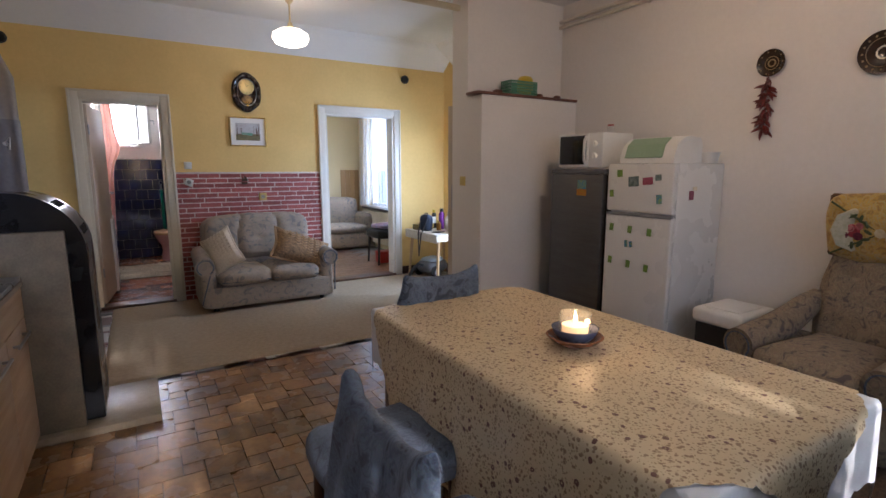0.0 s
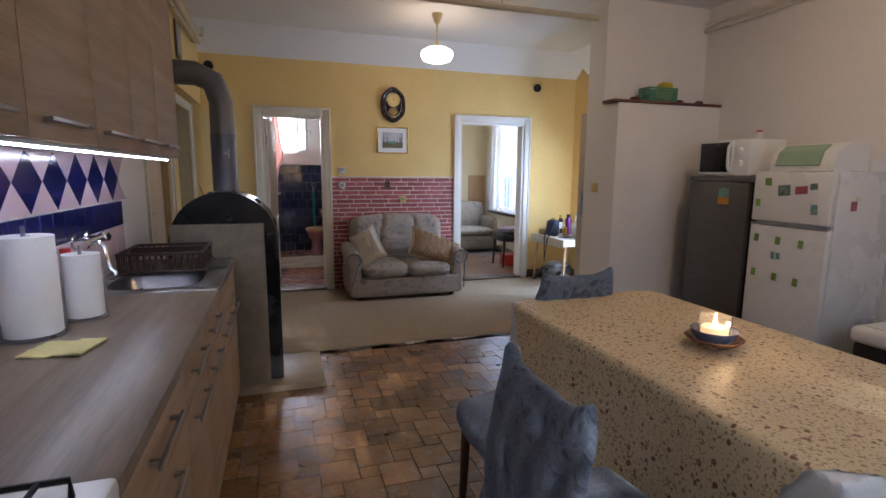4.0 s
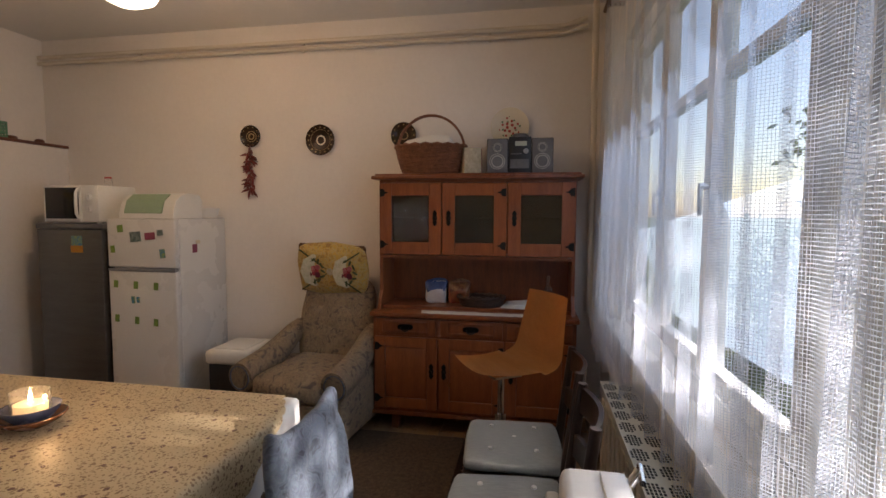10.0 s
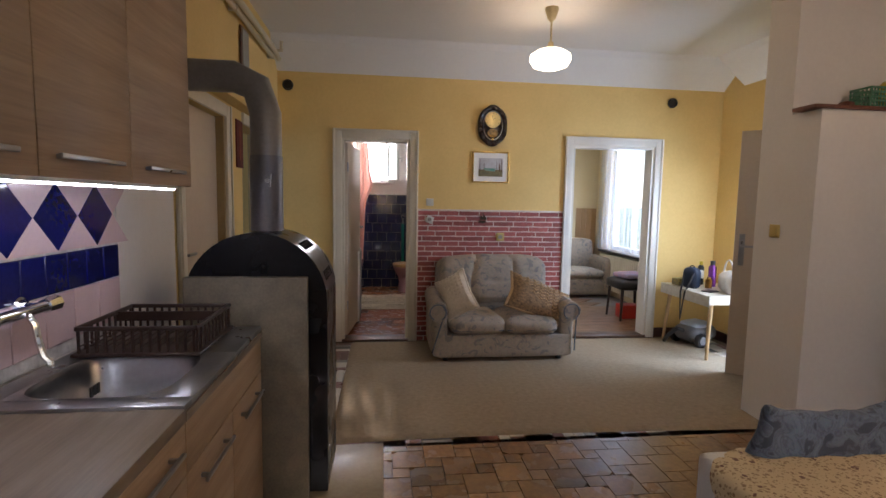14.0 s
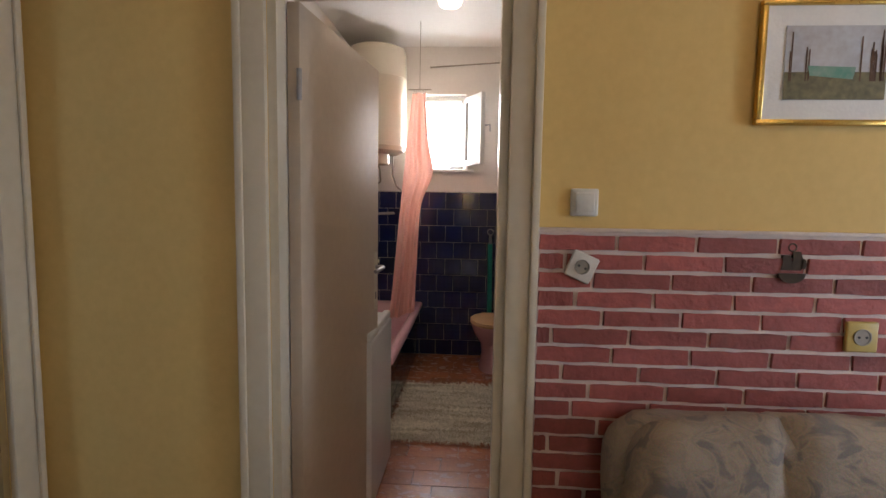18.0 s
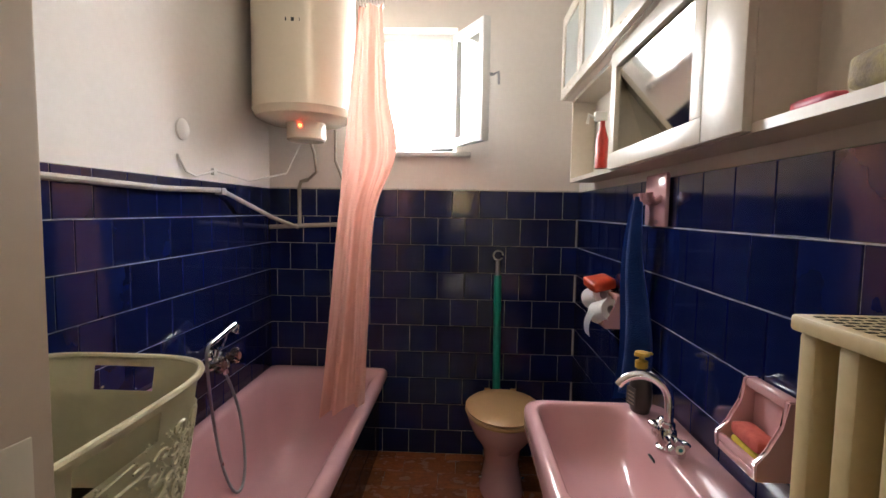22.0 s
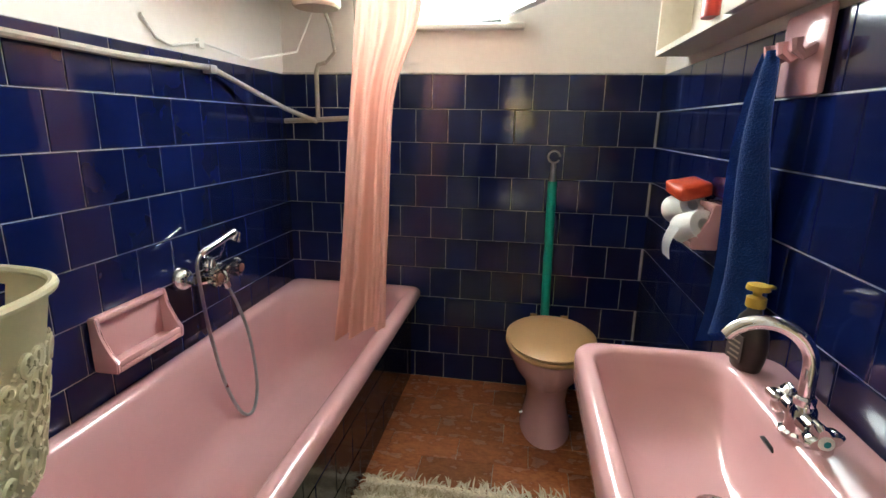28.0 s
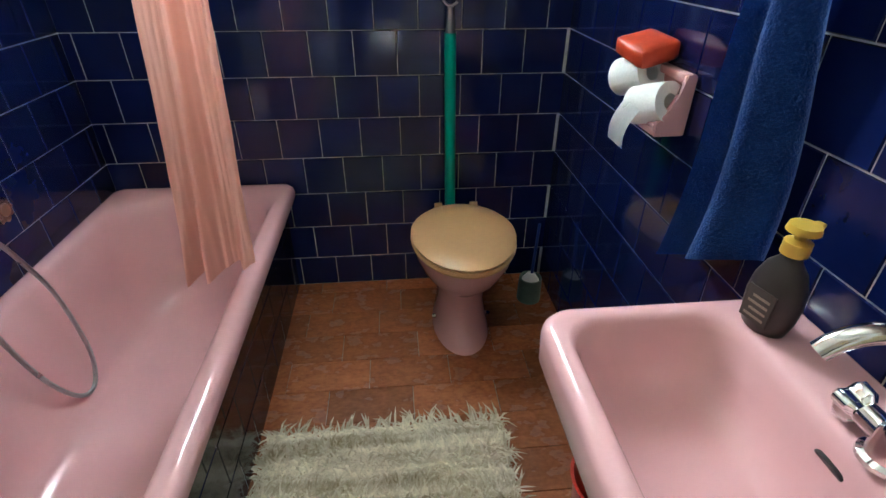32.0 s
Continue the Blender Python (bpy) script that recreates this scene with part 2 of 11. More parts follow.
def letters(text, size, material, parent, m, name="lettering", depth=0.001):
    cu = bpy.data.curves.new(name, "FONT")
    cu.body, cu.size, cu.extrude, cu.align_x, cu.align_y = text, size, depth, "CENTER", "CENTER"
    tmp = bpy.data.objects.new(name, cu)
    scene.collection.objects.link(tmp)
    bpy.context.view_layer.update()
    me = bpy.data.meshes.new_from_object(tmp.evaluated_get(bpy.context.evaluated_depsgraph_get()))
    bpy.data.objects.remove(tmp)
    me.materials.clear()
    me.materials.append(material)
    ob = new(name, me)
    ob.parent = parent
    ob.matrix_basis = m
    return ob


YELLOW = surface("yellow_paint", (0.77, 0.55, 0.21), (0.70, 0.49, 0.18), 2.5, 0.75, 0, 0.12, 45)
WHITE_WALL = surface("white_wall_paint", (0.80, 0.76, 0.71), (0.75, 0.71, 0.66), 2.0, 0.8, 0, 0.15, 40)
CEIL = surface("ceiling_paint", (0.80, 0.79, 0.76), (0.76, 0.75, 0.72), 1.5, 0.9, 0, 0.1, 30)
BATH_PAINT = surface("bath_white_paint", (0.80, 0.76, 0.71), (0.75, 0.71, 0.66), 2.0, 0.7, 0, 0.12, 40)
BED_PAINT = surface("cream_paint", (0.74, 0.62, 0.38), (0.70, 0.58, 0.35), 2.0, 0.8, 0, 0.1, 40)
PARLOUR_PAINT = surface("pale_green_paint", (0.58, 0.60, 0.46), (0.54, 0.56, 0.42), 2.0, 0.8, 0, 0.1, 40)
GLOSS = surface("cream_gloss_paint", (0.74, 0.68, 0.55), (0.66, 0.60, 0.47), 3.0, 0.32, 0, 0.08, 30)
DOOR_PAINT = surface("door_gloss_paint", (0.62, 0.51, 0.385), (0.56, 0.45, 0.335), 2.0, 0.42, 0, 0.06, 30)
GROUT = surface("grout_grey", (0.38, 0.35, 0.31), (0.28, 0.26, 0.23), 10, 0.9)
MORTAR = surface("pale_mortar", (0.80, 0.70, 0.64), (0.70, 0.60, 0.54), 14, 0.9, 0, 0.3)
BRICK = surface("red_brick", (0.40, 0.10, 0.085), (0.26, 0.07, 0.06), 16, 0.7, 0, 0.8, 70, spread=0.25)
BLUE_TILE = surface("cobalt_tile", (0.005, 0.011, 0.070), (0.004, 0.007, 0.040), 3, 0.085, 0, 0.03, 8, spread=0.15)
TILE_GROUT = surface("tile_grout", (0.62, 0.60, 0.57), (0.34, 0.33, 0.31), 16, 0.8)
FLOOR_TILE = surface("brown_floor_tile", (0.30, 0.165, 0.068), (0.13, 0.068, 0.030), 6, 0.27, 0, 0.18, 40, spread=0.40)
BATH_FLOOR = surface("red_brown_parquet", (0.37, 0.14, 0.058), (0.19, 0.058, 0.026), 14, 0.26, 0, 0.12, 60, stretch=(1, 1.6, 1), spread=0.28)
BED_FLOOR = surface("bedroom_parquet", (0.30, 0.17, 0.09), (0.20, 0.11, 0.06), 6, 0.4, 0, 0.1, 40, spread=0.2)
WOOD_DARK = surface("dark_wood", (0.14, 0.07, 0.035), (0.07, 0.03, 0.015), 5, 0.4, 0, 0.15, 40, stretch=(6, 1, 1))
CHROME = surface("chrome", (0.80, 0.80, 0.80), (0.66, 0.66, 0.66), 6, 0.10, 1.0, 0.0)
STEEL = surface("brushed_steel", (0.42, 0.42, 0.43), (0.34, 0.34, 0.35), 10, 0.30, 1.0, 0.05, 60)
WHITE_PL = surface("white_plastic", (0.80, 0.79, 0.75), (0.74, 0.73, 0.68), 5, 0.35, 0, 0.03)
BLACK_PL = surface("black_plastic", (0.02, 0.02, 0.022), (0.012, 0.012, 0.014), 8, 0.4, 0, 0.05)
BEIGE_PL = surface("beige_plastic", (0.62, 0.50, 0.28), (0.54, 0.42, 0.22), 5, 0.45, 0, 0.05)
PINK = surface("pink_ceramic", (0.70, 0.40, 0.41), (0.67, 0.38, 0.39), 2, 0.16, 0, 0.01, 10, coat=0.2)
PIPE = surface("cream_pipe_paint", (0.66, 0.57, 0.40), (0.58, 0.50, 0.34), 6, 0.4, 0, 0.05)
# ---- large structure ----
H = 2.88
SOUTH, EAST, WEST, YWALL, NORTH = -1.0, 3.5, -1.12, 5.72, 8.93


def wall_x(bm, x0, x1, y0, y1, z0, z1, openings=()):
    """A wall across y with thickness in x; openings: (y0, y1, z0, z1)."""
    ys = sorted({y0, y1, *[v for o in openings for v in o[:2]]})
    for a, b in zip(ys, ys[1:]):
        holes = sorted([(o[2], o[3]) for o in openings if o[0] <= a + 1e-6 and o[1] >= b - 1e-6])
        z = z0
        for h0, h1 in holes:
            if h0 > z + 1e-6:
                box(bm, x0, a, z, x1, b, h0)
            z = h1
        if z < z1 - 1e-6:
            box(bm, x0, a, z, x1, b, z1)


def wall_y(bm, y0, y1, x0, x1, z0, z1, openings=()):
    t = bmesh.new()
    wall_x(t, y0, y1, x0, x1, z0, z1, openings)
    me = bpy.data.meshes.new("tmp")
    t.to_mesh(me)
    t.free()
    n0 = len(bm.verts)
    bm.from_mesh(me)
    bpy.data.meshes.remove(me)
    bm.verts.ensure_lookup_table()
    for v in bm.verts[n0:]:
        v.co.x, v.co.y = v.co.y, v.co.x


D1 = (-0.46, 0.20, 2.02)      # bathroom doorway: x0, x1, head
D2 = (1.875, 2.76, 2.02)      # bedroom doorway
BW = (-0.45, 0.02, 1.72, 2.39)  # bathroom window

bm = bm_new()
wall_y(bm, YWALL, YWALL + 0.075, -1.5, 3.65, 0, H, [(D1[0], D1[1], 0, D1[2]), (D2[0], D2[1], 0, D2[2])])
setting("wall_living_north", bm, YELLOW, "yellow painted wall with a brick panel", "wall")
bm = bm_new()
wall_y(bm, YWALL + 0.075, YWALL + 0.15, 0.80, 3.65, 0, H, [(D2[0], D2[1], 0, D2[2])])
setting("wall_bedroom_south", bm, BED_PAINT, "cream painted bedroom wall", "wall")
bm = bm_new()
wall_y(bm, YWALL + 0.075, YWALL + 0.15, -1.5, 0.80, 0, H, [(D1[0], D1[1] + 0.05, 0, D1[2])])
setting("wall_bath_south", bm, BATH_PAINT, "white painted bathroom wall", "wall")
bm = bm_new()
wall_x(bm, EAST, EAST + 0.15, -1.15, 3.66, 0, H)
setting("wall_kitchen_east", bm, WHITE_WALL, "white painted kitchen wall", "wall")
bm = bm_new()
wall_x(bm, EAST, EAST + 0.15, 3.66, YWALL, 0, H, [(3.95, 4.80, 0, 2.05)])
setting("wall_living_east", bm, YELLOW, "yellow painted wall with a garden door opening", "wall")
bm = bm_new()
wall_y(bm, SOUTH - 0.15, SOUTH, -1.27, 3.5, 0, H, [(-0.45, 2.85, 0.86, 2.42)])
setting("wall_kitchen_south", bm, WHITE_WALL, "white painted window wall", "wall")
bm = bm_new()
wall_x(bm, WEST - 0.15, WEST, -1.0, 3.42, 0, H)
setting("wall_kitchen_west", bm, WHITE_WALL, "white painted wall behind the worktop", "wall")
RX = -1.17
bm = bm_new()
wall_x(bm, RX - 0.14, RX, 3.42, YWALL, 0, H, [(3.66, 4.44, 0, 1.98), (4.88, 5.61, 0, 2.0)])
setting("wall_living_west", bm, YELLOW, "yellow painted recessed wall with two doorways", "wall")
bm = bm_new()
box(bm, RX, 3.42, 2.09, -1.06, YWALL, H)
setting("wall_bulkhead", bm, YELLOW, "yellow painted bulkhead over the recess", "wall")
bm = bm_new()
box(bm, 2.42, 3.35, 0, 3.5, 3.80, 1.985)
box(bm, 2.42, 3.56, 1.985, 3.5, 3.80, H)
setting("wall_partition", bm, WHITE_WALL, "white plastered stub partition with a stepped top", "wall")
# bathroom
bm = bm_new()
wall_x(bm, -1.18, -1.03, 5.87, NORTH, 0, H)
setting("wall_bath_west", bm, BATH_PAINT, "white bathroom wall over dark blue tiles", "wall")
bm = bm_new()
wall_x(bm, 0.70, 0.80, 5.87, NORTH, 0, H)
setting("wall_bath_east", bm, BATH_PAINT, "white bathroom wall over dark blue tiles", "wall")
bm = bm_new()
wall_y(bm, NORTH, NORTH + 0.25, -1.18, 0.80, 0, H, [BW])
setting("wall_bath_north", bm, BATH_PAINT, "white bathroom wall with a small window", "wall")
# ceilings
bm = bm_new()
box(bm, -1.5, -1.15, H, 3.65, 3.68, H + 0.1)
setting("ceiling_kitchen", bm, CEIL, "white kitchen ceiling", "ceiling")
bm = bm_new()
box(bm, -1.5, 3.68, H, 3.65, 5.87, H + 0.1)
prism(bm, [(-1.06, YWALL, 2.62), (-1.06, YWALL, H), (-1.06, 5.42, H), (-1.06, 5.46, 2.83)], (4.56, 0, 0))
prism(bm, [(EAST, 3.8, 2.62), (EAST, 3.8, H), (3.2, 3.8, H), (3.24, 3.8, 2.83)], (0, 1.62, 0))
setting("ceiling_living", bm, CEIL, "white living room ceiling with a sloped cove", "ceiling")
bm = bm_new()
box(bm, -1.18, 5.87, 2.80, 0.80, NORTH + 0.25, 2.9)
setting("ceiling_bath", bm, CEIL, "white bathroom ceiling", "ceiling")
# floors
bm = bm_new()
box(bm, -1.5, -1.15, -0.12, 3.65, 5.87, -0.012)
setting("floor", bm, surface("brown_floor_grout", (0.19, 0.13, 0.08), (0.12, 0.08, 0.05), 12, 0.8), "grey grouted floor under brown tiles", "floor")
bm = bm_new()
box(bm, -1.18, 5.87, -0.12, 0.80, NORTH + 0.12, -0.006)
setting("floor_bath", bm, GROUT, "bathroom floor slab", "floor")
# ---- kitchen ----
OAK = surface("sonoma_oak", (0.38, 0.255, 0.145), (0.26, 0.165, 0.09), 5, 0.5, 0, 0.1, 30, stretch=(1, 0.25, 5), spread=0.06)
OAK_TOP = surface("worktop_oak", (0.25, 0.19, 0.13), (0.16, 0.12, 0.082), 5, 0.38, 0, 0.08, 30, stretch=(5, 0.4, 1))
PINE = surface("honey_pine", (0.25, 0.072, 0.021), (0.14, 0.035, 0.011), 4, 0.35, 0, 0.08, 30, stretch=(1, 7, 1))
PINE_UP = surface("honey_pine_upright", (0.30, 0.088, 0.025), (0.19, 0.048, 0.014), 4, 0.35, 0, 0.08, 30, stretch=(1, 7, 0.7))
IRON = plain("black_iron", (0.012, 0.011, 0.010), 0.5, 0.6)
SMOKE = glass_mat("dark_textured_glass", (0.42, 0.36, 0.22), 0.12, 0.95)
NAVY = surface("navy_glaze", (0.010, 0.012, 0.10), (0.006, 0.008, 0.06), 3, 0.12, 0, 0.02)
ROSE_TILE = surface("pale_rose_glaze", (0.66, 0.50, 0.50), (0.60, 0.45, 0.46), 3, 0.15, 0, 0.02, spread=0.05)
PAPER = surface("white_paper", (0.84, 0.84, 0.82), (0.78, 0.78, 0.77), 20, 0.95, 0, 0.3, 120)
DARK_BROWN_PL = surface("dark_brown_plastic", (0.045, 0.022, 0.014), (0.03, 0.015, 0.01), 8, 0.35)
WHITE_ENAMEL = surface("white_enamel", (0.80, 0.80, 0.78), (0.76, 0.76, 0.74), 3, 0.22, 0, 0.01)
LED = plain("led_white", (0.85, 0.90, 1.0), 0.5, 0, 14.0)


def lozenge(bm, x, y, z, ry, rz, d):
    prism(bm, [(x, y - ry, z), (x, y, z - rz), (x, y + ry, z), (x, y, z + rz)], (d, 0, 0))


def cabinet_front(parent, name, y0, y1, z0, z1, x, material, handle=None):
    b = bm_new()
    box(b, x, y0 + 0.0015, z0 + 0.0015, x + 0.018, y1 - 0.0015, z1 - 0.0015, 0.002)
    d = part(name, b, material, parent)
    if handle:
        hy, hz, ln = handle
        b = bm_new()
        box(b, x + 0.038, hy - ln / 2, hz - 0.006, x + 0.048, hy + ln / 2, hz + 0.006, 0.003)
        for s in (-1, 1):
            box(b, x + 0.017, hy + s * (ln / 2 - 0.03) - 0.005, hz - 0.005, x + 0.04, hy + s * (ln / 2 - 0.03) + 0.005, hz + 0.005)
        part("handle", b, STEEL, d, "brushed steel bar handle")


def base_unit(y0, y1, drawers, doors, top=0.842):
    t = thing("base_cabinet", "light oak kitchen base cabinet with steel bar handles", "cabinet", (0, 0, 0), 0, "kitchen base cabinets")
    b = bm_new()
    box(b, -1.118, y0 + 0.001, 0.10, -0.582, y1 - 0.001, top)
    part("body", b, OAK, t)
    b = bm_new()
    box(b, -1.05, y0 + 0.001, 0.0, -0.62, y1 - 0.001, 0.099)
    part("plinth", b, WOOD_DARK, t, "dark plinth")
    n = max(drawers, 1)
    w = (y1 - y0) / n
    for i in range(n):
        cabinet_front(t, "drawer_front", y0 + i * w, y0 + (i + 1) * w, 0.70, 0.84, -0.581, OAK, (y0 + (i + 0.5) * w, 0.79, 0.26) if drawers else None)
    w = (y1 - y0) / doors
    for i in range(doors):
        cabinet_front(t, "door", y0 + i * w, y0 + (i + 1) * w, 0.105, 0.698, -0.581, OAK, (y0 + (i + 0.5) * w, 0.64, 0.26))
    return t


base_unit(0.60, 1.22, 1, 1)
base_unit(1.22, 1.62, 1, 1)
base_unit(1.62, 2.03, 1, 1)
base_unit(2.03, 2.83, 0, 2, 0.70)
bm = bm_new()
box(bm, -1.118, 0.60, 0.844, -0.556, 2.02, 0.88, 0.004)
for r in ((-1.118, 2.02, -0.556, 2.08), (-1.118, 2.48, -0.556, 2.83), (-1.118, 2.08, -1.03, 2.48), (-0.64, 2.08, -0.556, 2.48)):
    box(bm, r[0], r[1], 0.844, r[2], r[3], 0.868)
solid("worktop", bm, OAK_TOP, "grey-brown oak laminate kitchen worktop on the base cabinets", "worktop")

# sink with drainer
sink = thing("sink", "stainless steel inset sink with drainer on the worktop", "sink")
bm = bm_new()
for r in ((-1.10, 2.02, -0.56, 2.08), (-1.10, 2.48, -0.56, 2.83), (-1.10, 2.08, -1.03, 2.48), (-0.64, 2.08, -0.56, 2.48)):
    box(bm, r[0], r[1], 0.869, r[2], r[3], 0.888, 0.002)
for i in range(6):
    box(bm, -1.0, 2.53 + i * 0.045, 0.888, -0.66, 2.545 + i * 0.045, 0.891)
part("rim", bm, STEEL, sink)
bm = bm_new()
rings = []
for hx, hy, z, e in ((0.198, 0.203, 0.8888, 0.02), (0.19, 0.195, 0.8888, 0.5), (0.182, 0.187, 0.878, 0.5), (0.172, 0.178, 0.77, 0.5), (0.15, 0.155, 0.727, 0.55), (0.10, 0.11, 0.716, 0.7), (0.02, 0.02, 0.713, 1.0)):
    ring = []
    for k in range(64):
        c, s = math.cos(2 * math.pi * k / 64), math.sin(2 * math.pi * k / 64)
        ring.append(bm.verts.new((-0.835 + hx * math.copysign(abs(c) ** e, c), 2.28 + hy * math.copysign(abs(s) ** e, s), z)))
    rings.append(ring)
for a, b_ in zip(rings, rings[1:]):
    for k in range(64):
        bm.faces.new((a[k], a[(k + 1) % 64], b_[(k + 1) % 64], b_[k]))
bm.faces.new(rings[-1])
part("bowl", bm, STEEL, sink)
bm = bm_new()
lathe(bm, [(0.035, 0), (0.035, 0.004), (0.02, 0.006), (0, 0.006)], (-0.835, 2.28, 0.713), 20)
part("drain", bm, CHROME, sink)
bm = bm_new()
for k in range(3):
    box(bm, -0.92, 2.265 + k * 0.018, 0.82, -0.915 + 0.001, 2.275 + k * 0.018, 0.85)
part("overflow", bm, BLACK_PL, sink)

# dish rack
rack = thing("dish_rack", "dark brown plastic dish rack on the drainer", "dish rack", (-0.86, 2.62, 0.892))
bm = bm_new()
box(bm, -0.20, -0.20, 0.0, 0.20, 0.18, 0.012, 0.004)
part("tray", bm, DARK_BROWN_PL, rack)
bm = bm_new()
for y in (-0.19, 0.17):
    box(bm, -0.19, y, 0.085, 0.19, y + 0.012, 0.10, 0.003)
for x in (-0.19, 0.178):
    box(bm, x, -0.19, 0.085, x + 0.012, 0.182, 0.10, 0.003)
box(bm, -0.19, 0.06, 0.06, 0.19, 0.068, 0.095)
part("rim", bm, DARK_BROWN_PL, rack)
bm = bm_new()
for i in range(14):
    x = -0.185 + i * 0.0275
    for y in (-0.186, 0.172):
        box(bm, x, y, 0.012, x + 0.008, y + 0.006, 0.086)
    box(bm, x, -0.18, 0.03, x + 0.004, 0.06, 0.034)
for i in range(10):
    y = -0.18 + i * 0.038
    for x in (-0.188, 0.182):
        box(bm, x, y, 0.012, x + 0.006, y + 0.008, 0.086)
part("bars", bm, DARK_BROWN_PL, rack)

# wall tap
tap = thing("wall_tap", "chrome two-handle wall tap over the sink", "tap", (-1.112, 2.22, 1.085))
bm = bm_new()
cyl(bm, (0.05, -0.10, 0), (0.05, 0.10, 0), 0.017)
for s in (-1, 1):
    cyl(bm, (0, s * 0.075, 0), (0.05, s * 0.075, 0), 0.016)
    cyl(bm, (0, s * 0.075, 0), (0.008, s * 0.075, 0), 0.034, 0.028)
part("body", bm, CHROME, tap)
for s in (-1, 1):
    bm = bm_new()
    cyl(bm, (0.05, s * 0.10, 0), (0.05, s * 0.15, 0.002), 0.022, 0.026, 8)
    part("knob", bm, CHROME, tap)
bm = bm_new()
tube(bm, [(0.05, 0, 0), (0.07, 0, -0.008), (0.085, 0, -0.03), (0.09, 0.003, -0.08), (0.10, 0.005, -0.125), (0.115, 0.005, -0.14), (0.117, 0.005, -0.155)], 0.010)
part("spout", bm, CHROME, tap)

# wall cabinets
for a, b_ in ((0.62, 1.06), (1.06, 1.50), (1.50, 1.91), (1.91, 2.32), (2.32, 2.78)):
    t = thing("wall_cabinet", "light oak kitchen wall cabinet with steel bar handles", "cabinet", (0, 0, 0), 0, "kitchen wall cabinets")
    bm = bm_new()
    box(bm, -1.118, a + 0.001, 1.46, -0.82, b_ - 0.001, 2.42)
    part("body", bm, OAK, t)
    cabinet_front(t, "door", a, b_, 1.455, 2.42, -0.819, OAK, ((a + b_) / 2 - 0.03, 1.505, 0.28))
strip = thing("led_strip", "cool white led strip under the wall cabinets", "lamp")
bm = bm_new()
box(bm, -0.868, 0.62, 1.447, -0.844, 2.76, 1.459)
part("rail", bm, WHITE_PL, strip)
dot = bm_new()
box(dot, -0.005, -0.009, -0.003, 0.005, 0.009, 0.003)
dot = mesh_of("led", dot, LED)
for i in range(85):
    piece("led", dot, strip, pose(-0.856, 0.64 + i * 0.025, 1.4445))

# backsplash: rose field with navy lozenges, a navy row, a rose row
splash = tagged(new("trim_backsplash"), "rose and navy tiled splashback with lozenge tiles", "tiles", "", "structure")
bm = bm_new()
box(bm, -1.1195, 0.40, 0.885, -1.1155, 2.855, 1.459)
part("grout", bm, TILE_GROUT, splash)
bm = bm_new()
box(bm, 0, 0, 0, 0.005, 0.107, 0.127, 0.002, seg=1)
navy_tile = mesh_of("tile", bm, NAVY)
bm = bm_new()
box(bm, 0, 0, 0, 0.005, 0.147, 0.167, 0.002, seg=1)
rose_tile = mesh_of("tile", bm, ROSE_TILE)
bm = bm_new()
lozenge(bm, 0, 0, 0, 0.109, 0.110, 0.005)
loz = mesh_of("tile", bm, NAVY)
bm = bm_new()
prism(bm, [(0, -0.1105, 0), (0, 0.1105, 0), (0, 0, 0.112)], (0.005, 0, 0))
tri_up = mesh_of("tile", bm, ROSE_TILE)
bm = bm_new()
prism(bm, [(0, -0.1105, 0), (0, 0, -0.112), (0, 0.1105, 0)], (0.005, 0, 0))
tri_dn = mesh_of("tile", bm, ROSE_TILE)
for i in range(22):
    piece("tile", navy_tile, splash, pose(-1.1155, 2.852 - 0.11 * (i + 1), 1.098))
for i in range(16):
    piece("tile", rose_tile, splash, pose(-1.1155, 2.852 - 0.15 * (i + 1), 0.928))
for i in range(10):
    y = 2.705 - 0.225 * i
    piece("tile", loz, splash, pose(-1.1155, y, 1.345))
    piece("tile", tri_dn, splash, pose(-1.1155, y + 0.1125, 1.457))
    piece("tile", tri_up, splash, pose(-1.1155, y + 0.1125, 1.233))

# rolls, sponge, salt jar
for x, y, r, h in ((-0.945, 1.70, 0.057, 0.225), (-1.025, 1.52, 0.075, 0.31)):
    t = thing("paper_towel_roll", "white kitchen paper roll standing on a wire holder", "paper roll", (x, y, 0.8805))
    bm = bm_new()
    lathe(bm, [(0.02, 0.01), (r, 0.01), (r + 0.001, h / 2), (r, h), (0.02, h), (0.02, 0.01)], (0, 0, 0), 32)
    part("roll", bm, PAPER, t)
    bm = bm_new()
    lathe(bm, [(0.0, 0), (r + 0.012, 0), (r + 0.012, 0.006), (0, 0.008)], (0, 0, 0), 24)
    part("base", bm, STEEL, t)
    bm = bm_new()
    tube(bm, [(r + 0.010, 0, 0.004), (r + 0.012, 0, h * 0.8), (r + 0.006, 0, h * 0.8 + 0.01)], 0.003, 6)
    cyl(bm, (0, 0, 0), (0, 0, h + 0.03), 0.006)
    part("wire", bm, STEEL, t)
SPONGE = surface("yellow_cloth", (0.72, 0.66, 0.30), (0.62, 0.56, 0.24), 12, 0.95, 0, 0.5, 90)
bm = bm_new()
grid(bm, 14, 14, lambda u, v: Vector((-0.985 + 0.16 * u + 0.03 * v, 1.30 + 0.13 * v - 0.03 * u, 0.886 + 0.004 * noise.noise(Vector((u * 4, v * 4, 0))) + 0.004 * (u > 0.5))))
r = bmesh.ops.extrude_face_region(bm, geom=bm.faces[:])
bmesh.ops.translate(bm, vec=(0, 0, -0.005), verts=[v for v in r["geom"] if isinstance(v, bmesh.types.BMVert)])
solid("dishcloth", bm, SPONGE, "folded yellow dishcloth with a grey motif on the worktop", "cloth")
JAR = glass_mat("clear_glass", (1, 1, 1), 0.03, 0.95)
